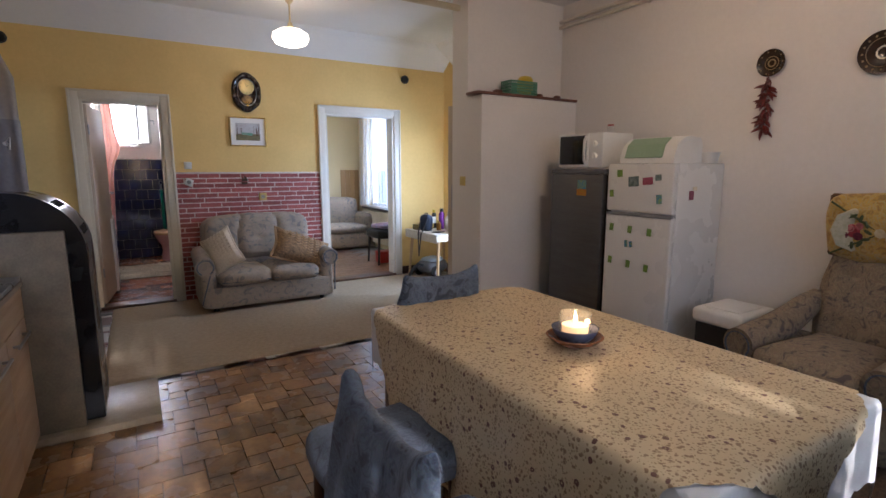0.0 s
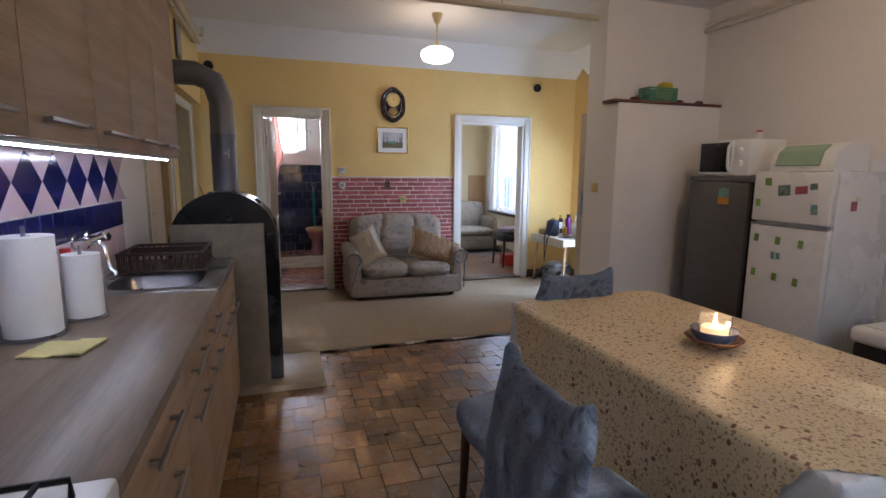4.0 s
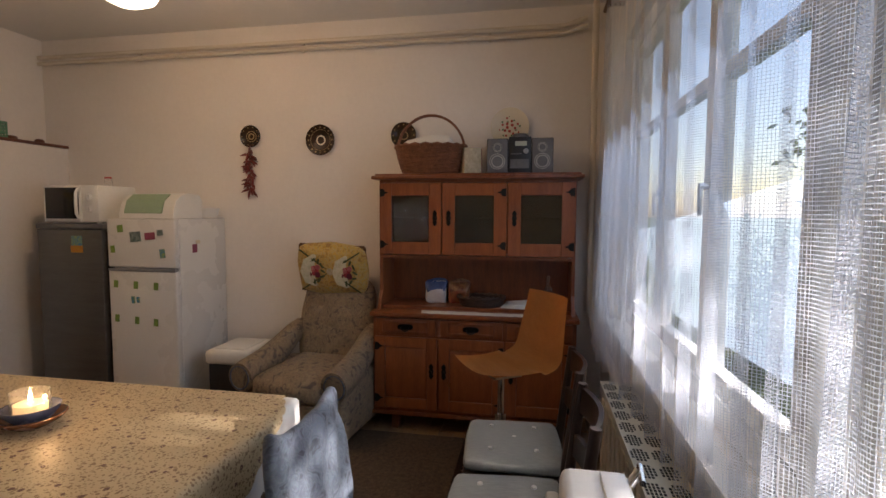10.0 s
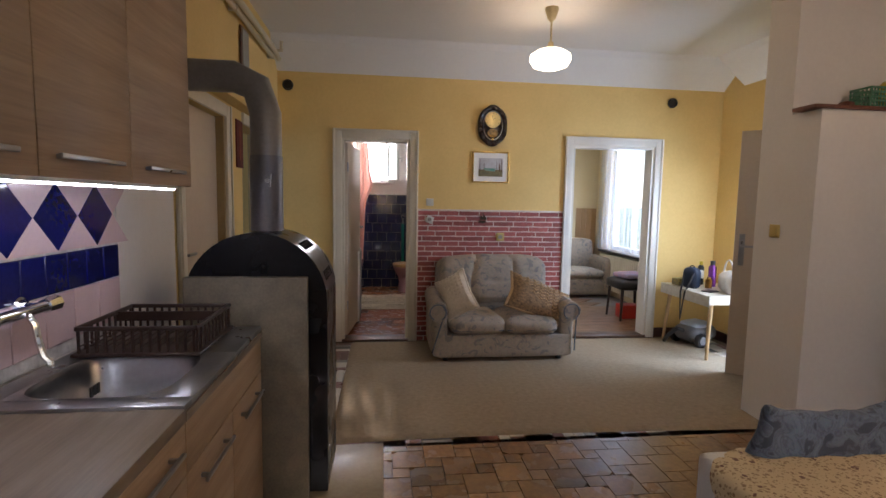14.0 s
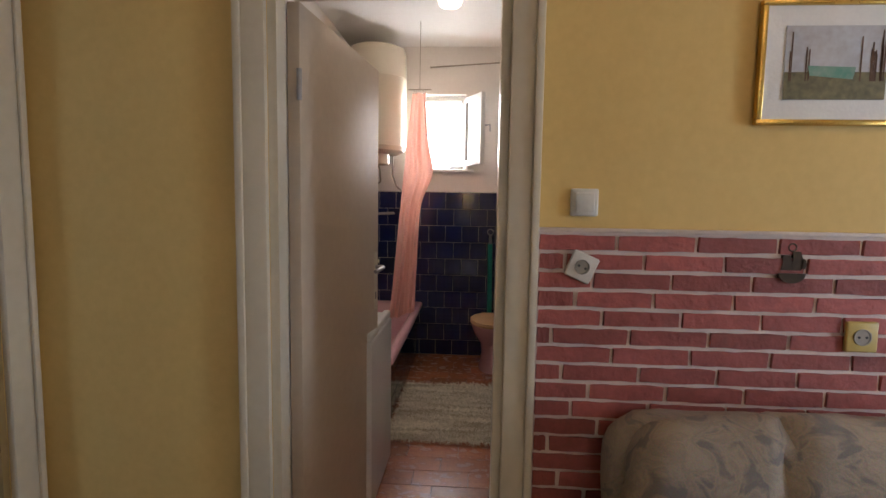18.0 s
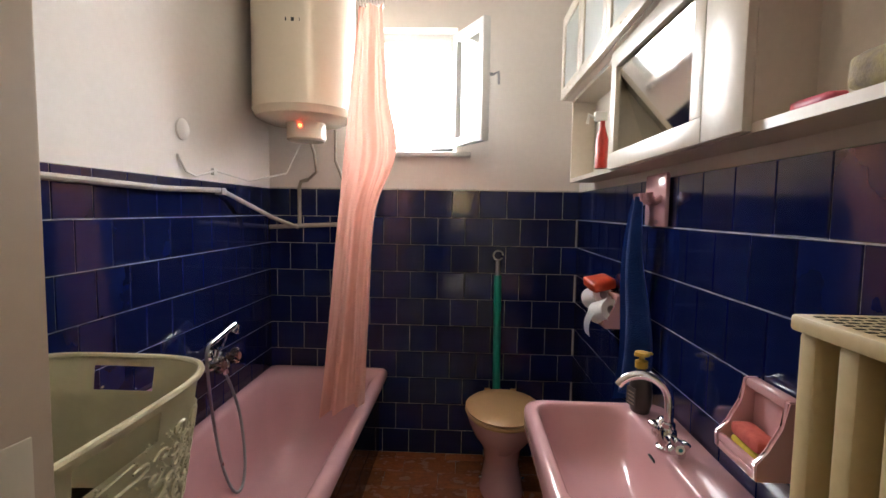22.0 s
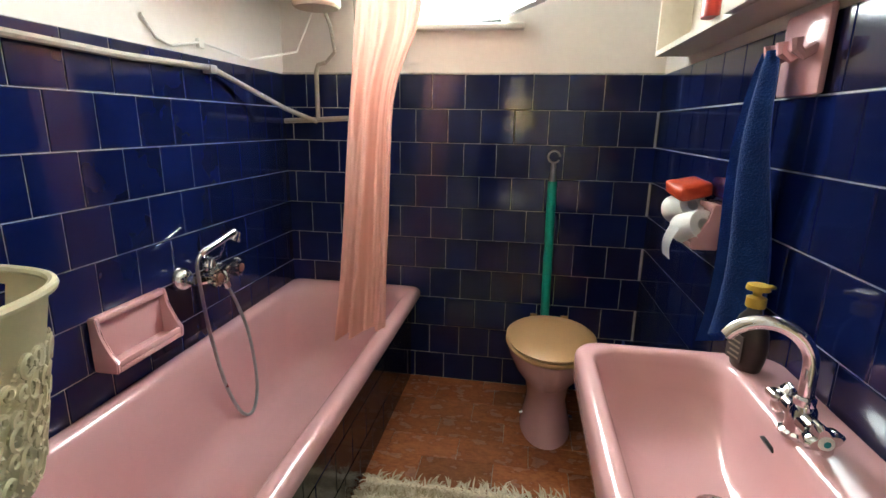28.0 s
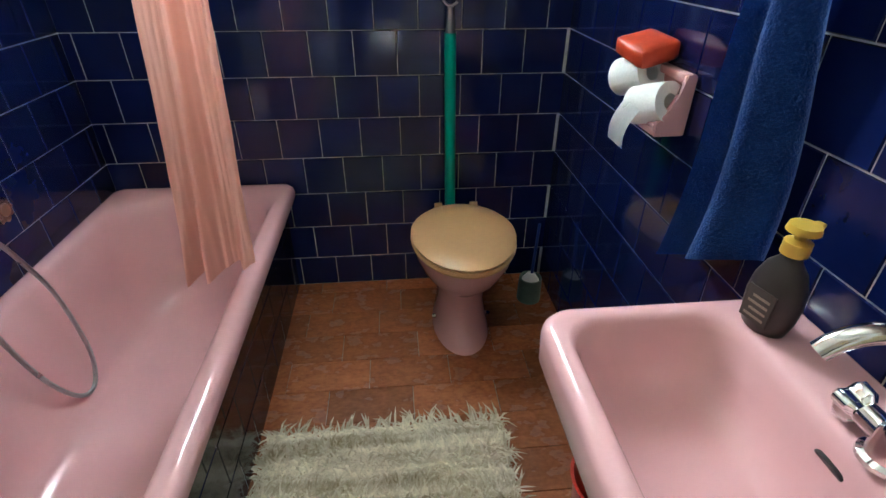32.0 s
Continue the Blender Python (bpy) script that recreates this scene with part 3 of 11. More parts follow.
t = thing("condiment_bottle", "small glass bottle with a red cap by the rolls", "bottle", (-1.04, 1.85, 0.8805))
bm = bm_new()
lathe(bm, [(0, 0), (0.03, 0), (0.032, 0.10), (0.015, 0.16), (0.014, 0.19), (0, 0.19)], (0, 0, 0), 20)
part("bottle", bm, JAR, t)
bm = bm_new()
cyl(bm, (0, 0, 0.19), (0, 0, 0.225), 0.018)
part("cap", bm, plain("red_cap", (0.5, 0.03, 0.02), 0.4), t)

# gas cooker
cook = thing("gas_cooker", "white enamel gas cooker beside the worktop", "cooker", (-1.10, 0.02, 0))
bm = bm_new()
box(bm, 0, 0, 0.05, 0.55, 0.57, 0.90, 0.012)
part("body", bm, WHITE_ENAMEL, cook)
for x, y in ((0.16, 0.15), (0.40, 0.15), (0.16, 0.42), (0.40, 0.42)):
    bm = bm_new()
    lathe(bm, [(0.045, 0), (0.045, 0.012), (0.03, 0.018), (0, 0.018)], (x, y, 0.90), 20)
    part("burner", bm, BLACK_PL, cook)
for y in (0.15, 0.42):
    bm = bm_new()
    for s in (-0.10, 0.10):
        tube(bm, [(0.06, y + s, 0.901), (0.06, y + s, 0.93), (0.50, y + s, 0.93), (0.50, y + s, 0.901)], 0.005, 6)
    for x in (0.10, 0.20, 0.34, 0.46):
        tube(bm, [(x, y - 0.10, 0.93), (x, y + 0.10, 0.93)], 0.005, 6)
    part("grate", bm, IRON, cook)
for i in range(5):
    bm = bm_new()
    cyl(bm, (0.55, 0.09 + 0.1 * i, 0.82), (0.575, 0.09 + 0.1 * i, 0.82), 0.018)
    part("knob", bm, BLACK_PL, cook)
bm = bm_new()
box(bm, 0.04, 0.04, 0, 0.5, 0.53, 0.049)
part("plinth", bm, BLACK_PL, cook)

# ---- table and cloths ----
def cloth_mat():
    m, n, l, p = node_mat("floral_tablecloth")
    tc = n.new("ShaderNodeTexCoord")
    warp = n.new("ShaderNodeTexNoise")
    warp.inputs["Scale"].default_value = 40
    wm = n.new("ShaderNodeMix")
    wm.data_type = "VECTOR"
    wm.inputs[0].default_value = 0.012
    l.new(tc.outputs["Object"], warp.inputs["Vector"])
    l.new(tc.outputs["Object"], wm.inputs[4])
    l.new(warp.outputs["Color"], wm.inputs[5])
    base = n.new("ShaderNodeTexNoise")
    base.inputs["Scale"].default_value = 300
    l.new(tc.outputs["Object"], base.inputs["Vector"])
    mx = n.new("ShaderNodeMix")
    mx.data_type = "RGBA"
    mx.inputs[6].default_value, mx.inputs[7].default_value = (0.68, 0.53, 0.31, 1), (0.58, 0.45, 0.26, 1)
    l.new(base.outputs[0], mx.inputs[0])
    col = mx.outputs[2]
    for scale, lim, c, keep in ((110, 0.33, (0.38, 0.26, 0.13), 0.2), (62, 0.31, (0.30, 0.185, 0.09), 0.25), (30, 0.24, (0.16, 0.065, 0.04), 0.62), (30, 0.07, (0.62, 0.45, 0.24), 0.72)):
        v = n.new("ShaderNodeTexVoronoi")
        v.inputs["Scale"].default_value = scale
        l.new(wm.outputs[1], v.inputs["Vector"])
        lt = n.new("ShaderNodeMath")
        lt.operation = "LESS_THAN"
        lt.inputs[1].default_value = lim
        l.new(v.outputs["Distance"], lt.inputs[0])
        sep = n.new("ShaderNodeSeparateColor")
        l.new(v.outputs["Color"], sep.inputs[0])
        gt = n.new("ShaderNodeMath")
        gt.operation = "GREATER_THAN"
        gt.inputs[1].default_value = keep
        l.new(sep.outputs[0], gt.inputs[0])
        an = n.new("ShaderNodeMath")
        an.operation = "MULTIPLY"
        l.new(lt.outputs[0], an.inputs[0])
        l.new(gt.outputs[0], an.inputs[1])
        mm = n.new("ShaderNodeMix")
        mm.data_type = "RGBA"
        mm.inputs[7].default_value = (*c, 1)
        l.new(an.outputs[0], mm.inputs[0])
        l.new(col, mm.inputs[6])
        col = mm.outputs[2]
    l.new(col, p.inputs["Base Color"])
    p.inputs["Roughness"].default_value = 0.42
    crease = n.new("ShaderNodeTexNoise")
    crease.inputs["Scale"].default_value, crease.inputs["Detail"].default_value = 14, 3
    bp = n.new("ShaderNodeBump")
    bp.inputs["Strength"].default_value, bp.inputs["Distance"].default_value = 0.25, 0.01
    l.new(crease.outputs[0], bp.inputs["Height"])
    l.new(bp.outputs[0], p.inputs["Normal"])
    return m


FLORAL = cloth_mat()
LINEN = surface("white_linen", (0.74, 0.72, 0.68), (0.68, 0.66, 0.62), 6, 0.85, 0, 0.25, 150)
tbl = thing("dining_table", "dark wooden dining table under two tablecloths", "table", (1.21, 1.14, 0))
bm = bm_new()
box(bm, -0.40, -0.765, 0.725, 0.40, 0.765, 0.755, 0.006)
part("tabletop", bm, WOOD_DARK, tbl)
bm = bm_new()
for s in (-1, 1):
    box(bm, -0.34, s * 0.70 - 0.01, 0.63, 0.34, s * 0.70 + 0.01, 0.724)
    box(bm, s * 0.35 - 0.01, -0.69, 0.63, s * 0.35 + 0.01, 0.69, 0.724)
part("apron", bm, WOOD_DARK, tbl)
for sx in (-1, 1):
    for sy in (-1, 1):
        bm = bm_new()
        box(bm, sx * 0.35 - 0.028, sy * 0.71 - 0.028, 0, sx * 0.35 + 0.028, sy * 0.71 + 0.028, 0.724, 0.006)
        part("leg", bm, WOOD_DARK, tbl)


def cloth(hx, hy, top, reach, r, wave, seed, flare=0.06, rings=64, n=360):
    """A cloth laid over a table top and hanging down round its edge; reach(a) is its flat half length in direction a."""
    bm = bm_new()
    rows = []
    for j in range(1, rings + 1):
        s = (j / rings) ** 0.8
        ring = []
        for i in range(n):
            a = 2 * math.pi * i / n
            k = reach(a) * s
            x, y = k * math.cos(a), k * math.sin(a)
            qx, qy = max(-hx, min(hx, x)), max(-hy, min(hy, y))
            d = math.hypot(x - qx, y - qy)
            if d < 1e-6:
                ring.append(bm.verts.new((x, y, top + 0.0012 * noise.noise(Vector((x * 6, y * 6, seed))))))
                continue
            nx, ny = (x - qx) / d, (y - qy) / d
            if d < r * math.pi / 2:
                o, z = r * math.sin(d / r), r * (1 - math.cos(d / r))
            else:
                o, z = r, r + d - r * math.pi / 2
            f = noise.noise(Vector((qx * 7 + nx * 1.5, qy * 7 + ny * 1.5, seed))) + 0.5 * math.sin(qx * 31 + qy * 27 + seed)
            o += max(-0.35 * r, wave * z * f) + flare * z
            ring.append(bm.verts.new((qx + nx * o, qy + ny * o, top - z)))
        rows.append(ring)
    mid = bm.verts.new((0, 0, top))
    for i in range(n):
        bm.faces.new((mid, rows[0][i], rows[0][(i + 1) % n]))
    for a, b in zip(rows, rows[1:]):
        for i in range(n):
            bm.faces.new((a[i], b[i], b[(i + 1) % n], a[(i + 1) % n]))
    return bm


def white_reach(a):
    c, s = abs(math.cos(a)), abs(math.sin(a))
    return min(0.655 / max(c, 1e-6), 1.015 / max(s, 1e-6)) - 0.022 * (1 - abs(math.sin(a * 46))) ** 2


def floral_reach(a):
    c, s = abs(math.cos(a)), abs(math.sin(a))
    flat = [0.89 / max(c, 1e-6), 0.955 / (s + 0.55 * c)]
    m = sum(v ** -14 for v in flat) ** (-1 / 14)
    return m - 0.010 * (1 - abs(math.sin(a * 40))) ** 2


solid("white_tablecloth", cloth(0.405, 0.770, 0.7575, white_reach, 0.016, 0.035, 3.0, 0.02), LINEN, "white linen tablecloth with a scalloped hem on the dining table", "tablecloth", (1.21, 1.14, 0))
solid("floral_tablecloth", cloth(0.407, 0.772, 0.7625, floral_reach, 0.030, 0.05, 9.0, 0.07), FLORAL, "beige tablecloth with small brown flowers over the white one", "tablecloth", (1.21, 1.14, 0))

# candle
CLAY = surface("glazed_clay", (0.30, 0.11, 0.04), (0.18, 0.06, 0.025), 9, 0.25)
BLUE_GLAZE = surface("blue_grey_glaze", (0.14, 0.15, 0.22), (0.08, 0.085, 0.13), 9, 0.25)
WAX = surface("candle_wax", (0.85, 0.72, 0.52), (0.8, 0.66, 0.46), 5, 0.5, 0, 0.02, emit=(1.0, 0.55, 0.2), glow=0.35)
FLAME = plain("candle_flame", (1.0, 0.72, 0.35), 0.5, 0, 14.0)
cdl = thing("candle_bowl", "lit tea candle in a glazed clay bowl on the tablecloth", "candle", (1.21, 1.09, 0.765))
bm = bm_new()
lathe(bm, [(0, 0), (0.05, 0), (0.085, 0.02), (0.10, 0.035), (0.094, 0.038), (0.06, 0.02), (0, 0.014)], (0, 0, 0), 32)
part("saucer", bm, CLAY, cdl, "brown clay saucer")
bm = bm_new()
lathe(bm, [(0, 0.016), (0.05, 0.018), (0.078, 0.05), (0.082, 0.065), (0.075, 0.064), (0.05, 0.032), (0, 0.028)], (0, 0, 0), 32)
part("bowl", bm, BLUE_GLAZE, cdl, "blue-grey scalloped bowl")
bm = bm_new()
lathe(bm, [(0, 0.03), (0.045, 0.03), (0.046, 0.075), (0.02, 0.078), (0, 0.076)], (0, 0, 0), 24)
part("candle", bm, WAX, cdl)
bm = bm_new()
lathe(bm, [(0.05, 0.036), (0.056, 0.06), (0.055, 0.115), (0.053, 0.115), (0.054, 0.06), (0.048, 0.036)], (0, 0, 0), 24)
ob = part("glass", bm, JAR, cdl, "clear glass cup")
ob.visible_shadow = False
bm = bm_new()
lathe(bm, [(0, 0.078), (0.007, 0.088), (0.005, 0.102), (0, 0.118)], (0, 0, 0), 12)
ob = part("flame", bm, FLAME, cdl)
ob.visible_shadow = False


# ---- chairs with velvet covers ----
def pattern_mat(name, a, b, c, scale, rough=0.85, sheen=0.4):
    """Woven upholstery: soft blotches and curling lines over a ground."""
    m, n, l, p = node_mat(name)
    tc = n.new("ShaderNodeTexCoord")
    big = n.new("ShaderNodeTexNoise")
    big.inputs["Scale"].default_value, big.inputs["Detail"].default_value, big.inputs["Distortion"].default_value = scale, 3, 1.6
    l.new(tc.outputs["Object"], big.inputs["Vector"])
    ramp = n.new("ShaderNodeValToRGB")
    e = ramp.color_ramp.elements
    e[0].position, e[0].color = 0.36, (*b, 1)
    e[1].position, e[1].color = 0.60, (*a, 1)
    k = ramp.color_ramp.elements.new(0.47)
    k.color = (*a, 1)
    k = ramp.color_ramp.elements.new(0.53)
    k.color = (*c, 1)
    l.new(big.outputs[0], ramp.inputs[0])
    fine = n.new("ShaderNodeTexNoise")
    fine.inputs["Scale"].default_value = 260
    l.new(tc.outputs["Object"], fine.inputs["Vector"])
    mm = n.new("ShaderNodeMix")
    mm.data_type, mm.blend_type = "RGBA", "MULTIPLY"
    mm.inputs[0].default_value = 0.5
    l.new(ramp.outputs[0], mm.inputs[6])
    l.new(fine.outputs["Color"], mm.inputs[7])
    gain = n.new("ShaderNodeBrightContrast")
    gain.inputs["Bright"].default_value = 0.02
    l.new(mm.outputs[2], gain.inputs[0])
    l.new(gain.outputs[0], p.inputs["Base Color"])
    p.inputs["Roughness"].default_value = rough
    p.inputs["Sheen Weight"].default_value = sheen
    bp = n.new("ShaderNodeBump")
    bp.inputs["Strength"].default_value, bp.inputs["Distance"].default_value = 0.3, 0.003
    l.new(fine.outputs[0], bp.inputs["Height"])
    l.new(bp.outputs[0], p.inputs["Normal"])
    return m


VELVET = pattern_mat("grey_blue_velvet", (0.120, 0.155, 0.205), (0.022, 0.032, 0.055), (0.060, 0.080, 0.120), 17, 0.7, 0.10)
UPHOL = pattern_mat("beige_grey_upholstery", (0.36, 0.265, 0.155), (0.14, 0.10, 0.075), (0.25, 0.18, 0.11), 17, 0.9, 0.04)


def covered_chair(label, at, rz, back=True, group="velvet covered chairs"):
    t = thing("dining_chair" if back else "stool", label, "chair" if back else "stool", at, rz, group)
    bm = bm_new()
    soft_box(bm, -0.215, -0.22, 0.36, 0.215, 0.22, 0.475, 0.045, 0.022, 12, 0.014, at[1])
    part("seat", bm, VELVET, t)
    if back:
        bm = bm_new()
        soft_box(bm, -0.22, -0.235, -0.04, 0.22, -0.19, 0.46, 0.02, 0.008, 22, 0.012, at[0] + 4)
        for v in bm.verts:
            up = max(0.0, (v.co.z - 0.30) / 0.16)
            side = abs(v.co.x) / 0.22
            # the slip cover stands up in two corners and sags between them, with upright folds below
            v.co.z += up * (0.035 * side ** 4 - 0.018 * (1 - side ** 2))
            v.co.x *= 1 - 0.05 * up + 0.03 * math.sin(v.co.z * 9)
            v.co.y += 0.006 * math.sin(v.co.x * 60 + 5 * math.sin(v.co.z * 7)) * (1 - up * 0.5)
        bmesh.ops.transform(bm, matrix=pose(0, 0, 0.40, -7, 0, 0), verts=bm.verts[:])
        part("backrest", bm, VELVET, t, "velvet slip cover over the backrest")
    for sx in (-1, 1):
        for sy in (-1, 1):
            bm = bm_new()
            cyl(bm, (sx * 0.185, sy * 0.185, 0.0), (sx * 0.175, sy * 0.175, 0.38), 0.016, 0.022, 10)
            part("leg", bm, WOOD_DARK, t)
    return t


covered_chair("grey-blue velvet covered dining chair pushed under the table", (0.475, 0.76, 0), -90)
covered_chair("grey-blue velvet covered stool pushed under the table", (0.59, 1.36, 0), -90, False, "")
covered_chair("grey-blue velvet covered dining chair at the sunlit table end", (1.19, 0.28, 0), 0)
covered_chair("grey-blue velvet covered dining chair at the far table end", (1.14, 1.72, 0), 180)
# ---- pine buffet ----
buf = thing("buffet", "honey pine buffet with glazed upper doors and iron hinges", "cabinet", (3.49, -0.13, 0), 0)
# local: front faces -x, runs along y from -0.67 to 0.67
bm = bm_new()
box(bm, -0.42, -0.665, 0.13, -0.001, 0.665, 0.775, 0.003)
part("lower_body", bm, PINE, buf)
bm = bm_new()
box(bm, -0.455, -0.68, 0.776, -0.001, 0.68, 0.805, 0.006)
part("counter", bm, PINE, buf)
bm = bm_new()
box(bm, -0.435, -0.672, 0.105, -0.001, 0.672, 0.129, 0.004)
part("base_board", bm, PINE, buf)
for y in (-0.54, 0.50):
    bm = bm_new()
    prism(bm, [(-0.40, y, 0.0), (-0.33, y, 0.0), (-0.30, y, 0.104), (-0.38, y, 0.104)], (0, 0.045, 0))
    part("foot", bm, PINE, buf)
    bm = bm_new()
    prism(bm, [(-0.12, y, 0.0), (-0.05, y, 0.0), (-0.03, y, 0.104), (-0.11, y, 0.104)], (0, 0.045, 0))
    part("foot", bm, PINE, buf)


def framed(bm, x, y0, y1, z0, z1, w, d):
    box(bm, x - d, y0, z0, x, y0 + w, z1, 0.003, seg=1)
    box(bm, x - d, y1 - w, z0, x, y1, z1, 0.003, seg=1)
    box(bm, x - d, y0 + w, z0, x, y1 - w, z0 + w, 0.003, seg=1)
    box(bm, x - d, y0 + w, z1 - w, x, y1 - w, z1, 0.003, seg=1)


def iron_pull(parent, x, y, z, flat=False):
    b = bm_new()
    if flat:
        for k in range(7):
            a = k / 6 * math.pi
            cyl(b, (x, y - 0.042 * math.cos(a), z), (x - 0.006, y - 0.042 * math.cos(a), z), 0.012 + 0.010 * math.sin(a), seg=8)
        tube(b, arc((x - 0.014, y, z), 0.026, 180, 360, 8, (0, 1, 0), (0, 0, 1)), 0.005, 6)
    else:
        for k, r in ((-0.043, 0.009), (-0.03, 0.016), (-0.014, 0.011), (0, 0.018), (0.014, 0.011), (0.03, 0.016), (0.043, 0.009)):
            cyl(b, (x, y, z + k), (x - 0.006, y, z + k), r, seg=8)
        cyl(b, (x - 0.006, y, z), (x - 0.018, y, z), 0.008, seg=8)
    part("pull", b, IRON, parent, "black iron pull")


def iron_hinge(parent, x, y, z, s):
    b = bm_new()
    prism(b, [(x, y, z - 0.027), (x, y + s * 0.026, z - 0.024), (x, y + s * 0.036, z - 0.008), (x, y + s * 0.062, z), (x, y + s * 0.036, z + 0.008), (x, y + s * 0.026, z + 0.024), (x, y, z + 0.027)], (-0.004, 0, 0))
    part("hinge", b, IRON, parent, "black iron strap hinge")


for i in range(3):
    y1 = 0.655 - i * 0.437
    y0 = y1 - 0.433
    # drawer
    bm = bm_new()
    box(bm, -0.437, y0 + 0.012, 0.655, -0.421, y1 - 0.012, 0.765, 0.003)
    framed(bm, -0.4372, y0 + 0.06, y1 - 0.06, 0.672, 0.75, 0.012, 0.007)
    d = part("drawer", bm, PINE, buf)
    iron_pull(d, -0.438, (y0 + y1) / 2, 0.71, True)
    # lower door
    bm = bm_new()
    framed(bm, -0.421, y0 + 0.004, y1 - 0.004, 0.155, 0.64, 0.07, 0.018)
    d = part("door", bm, PINE_UP, buf)
    bm = bm_new()
    box(bm, -0.431, y0 + 0.076, 0.227, -0.4215, y1 - 0.076, 0.568, 0.006)
    part("panel", bm, PINE_UP, d)
    s = 1 if i == 1 else -1
    s = {0: -1, 1: 1, 2: 1}[i]
    py = y0 + 0.04 if s < 0 else y1 - 0.04
    hy = y1 - 0.006 if s < 0 else y0 + 0.006
    iron_pull(d, -0.4395, py, 0.42)
    for z in (0.22, 0.575):
        iron_hinge(d, -0.4395, hy, z, s)
# upper unit
for y in (-0.655, 0.633):
    bm = bm_new()
    box(bm, -0.30, y, 0.806, -0.001, y + 0.022, 1.69)
    part("side_panel", bm, PINE, buf)
bm = bm_new()
box(bm, -0.022, -0.633, 0.806, -0.001, 0.633, 1.69)
part("back_panel", bm, PINE, buf)
for z in (0.806, 1.155, 1.668):
    bm = bm_new()
    box(bm, -0.30, -0.633, z, -0.0225, 0.633, z + 0.022)
    part("shelf", bm, PINE, buf)
bm = bm_new()
box(bm, -0.35, -0.70, 1.69, -0.001, 0.70, 1.713, 0.006)
box(bm, -0.33, -0.68, 1.713, -0.001, 0.68, 1.727, 0.004)
part("cornice", bm, PINE, buf)
for y in (-0.655, 0.633):
    bm = bm_new()
    prism(bm, [(-0.30, y, 0.806), (-0.36, y, 0.806), (-0.335, y, 0.87), (-0.30, y, 0.93)], (0, 0.022, 0))
    part("bracket", bm, PINE, buf)
for i in range(3):
    y1 = 0.652 - i * 0.435
    y0 = y1 - 0.432
    bm = bm_new()
    framed(bm, -0.301, y0 + 0.002, y1 - 0.002, 1.182, 1.665, 0.085, 0.02)
    d = part("glazed_door", bm, PINE_UP, buf)
    bm = bm_new()
    box(bm, -0.313, y0 + 0.087, 1.268, -0.308, y1 - 0.087, 1.579)
    part("pane", bm, SMOKE, d, "dark textured glass")
    s = {0: -1, 1: 1, 2: 1}[i]
    s = {0: -1, 1: 1, 2: -1}[i]
    # doors 0 and 1 meet in the middle, door 2 opens from its inner side
    py = {0: y0 + 0.045, 1: y1 - 0.045, 2: y1 - 0.045}[i]
    hy, hs = {0: (y1 - 0.006, -1), 1: (y0 + 0.006, 1), 2: (y0 + 0.006, 1)}[i]
    iron_pull(d, -0.322, py, 1.43)
    for z in (1.25, 1.60):
        iron_hinge(d, -0.322, hy, z, hs)
bm = bm_new()
box(bm, -0.27, -0.62, 1.41, -0.04, 0.62, 1.43)
part("shelf", bm, PINE, buf)

# on the buffet
CRISP_A = surface("white_packet", (0.60, 0.58, 0.56), (0.50, 0.44, 0.42), 14, 0.3)
CRISP_B = surface("red_packet", (0.22, 0.022, 0.016), (0.24, 0.10, 0.03), 22, 0.3)
CRISP_BAND = {"white": surface("blue_packet_band", (0.06, 0.10, 0.24), (0.04, 0.06, 0.16), 18, 0.3), "red": surface("dark_red_packet_band", (0.09, 0.012, 0.012), (0.30, 0.16, 0.06), 26, 0.3)}
for (y, c, lab) in ((0.29, CRISP_A, "white and blue snack packet, upright on the buffet"), (0.125, CRISP_B, "red snack packet, upright on the buffet")):
    bm = bm_new()
    soft_box(bm, -0.032, -0.068, 0, 0.032, 0.068, 0.150, 0.012, 0.014, 14, 0.018, y)
    for v in bm.verts:
        pinch = max(0.0, (v.co.z - 0.085) / 0.065) ** 1.4
        v.co.x *= 1 - 0.95 * min(1.0, pinch)
        v.co.y *= 1 - 0.10 * math.sin(min(1.0, v.co.z / 0.16) * math.pi) + 0.06 * pinch
    pk = thing("snack_packet", lab, "packet", (3.36, y - 0.13, 0.829), 10)
    part("bag", bm, c, pk)
    bm = bm_new()
    soft_box(bm, -0.033, -0.069, 0.075, 0.033, 0.069, 0.152, 0.012, 0.014, 14, 0.018, y)
    for v in bm.verts:
        pinch = max(0.0, (v.co.z - 0.085) / 0.065) ** 1.4
        v.co.x *= 1 - 0.95 * min(1.0, pinch)
        v.co.y *= 1.01 - 0.10 * math.sin(min(1.0, v.co.z / 0.16) * math.pi) + 0.06 * pinch
    part("printed_band", bm, CRISP_BAND["white" if c is CRISP_A else "red"], pk)
WICKER = surface("brown_wicker", (0.24, 0.085, 0.035), (0.11, 0.038, 0.016), 30, 0.55, 0, 0.6, 120)
WICKER_DARK = surface("dark_wicker", (0.06, 0.028, 0.016), (0.025, 0.013, 0.008), 30, 0.5, 0, 0.6, 120)


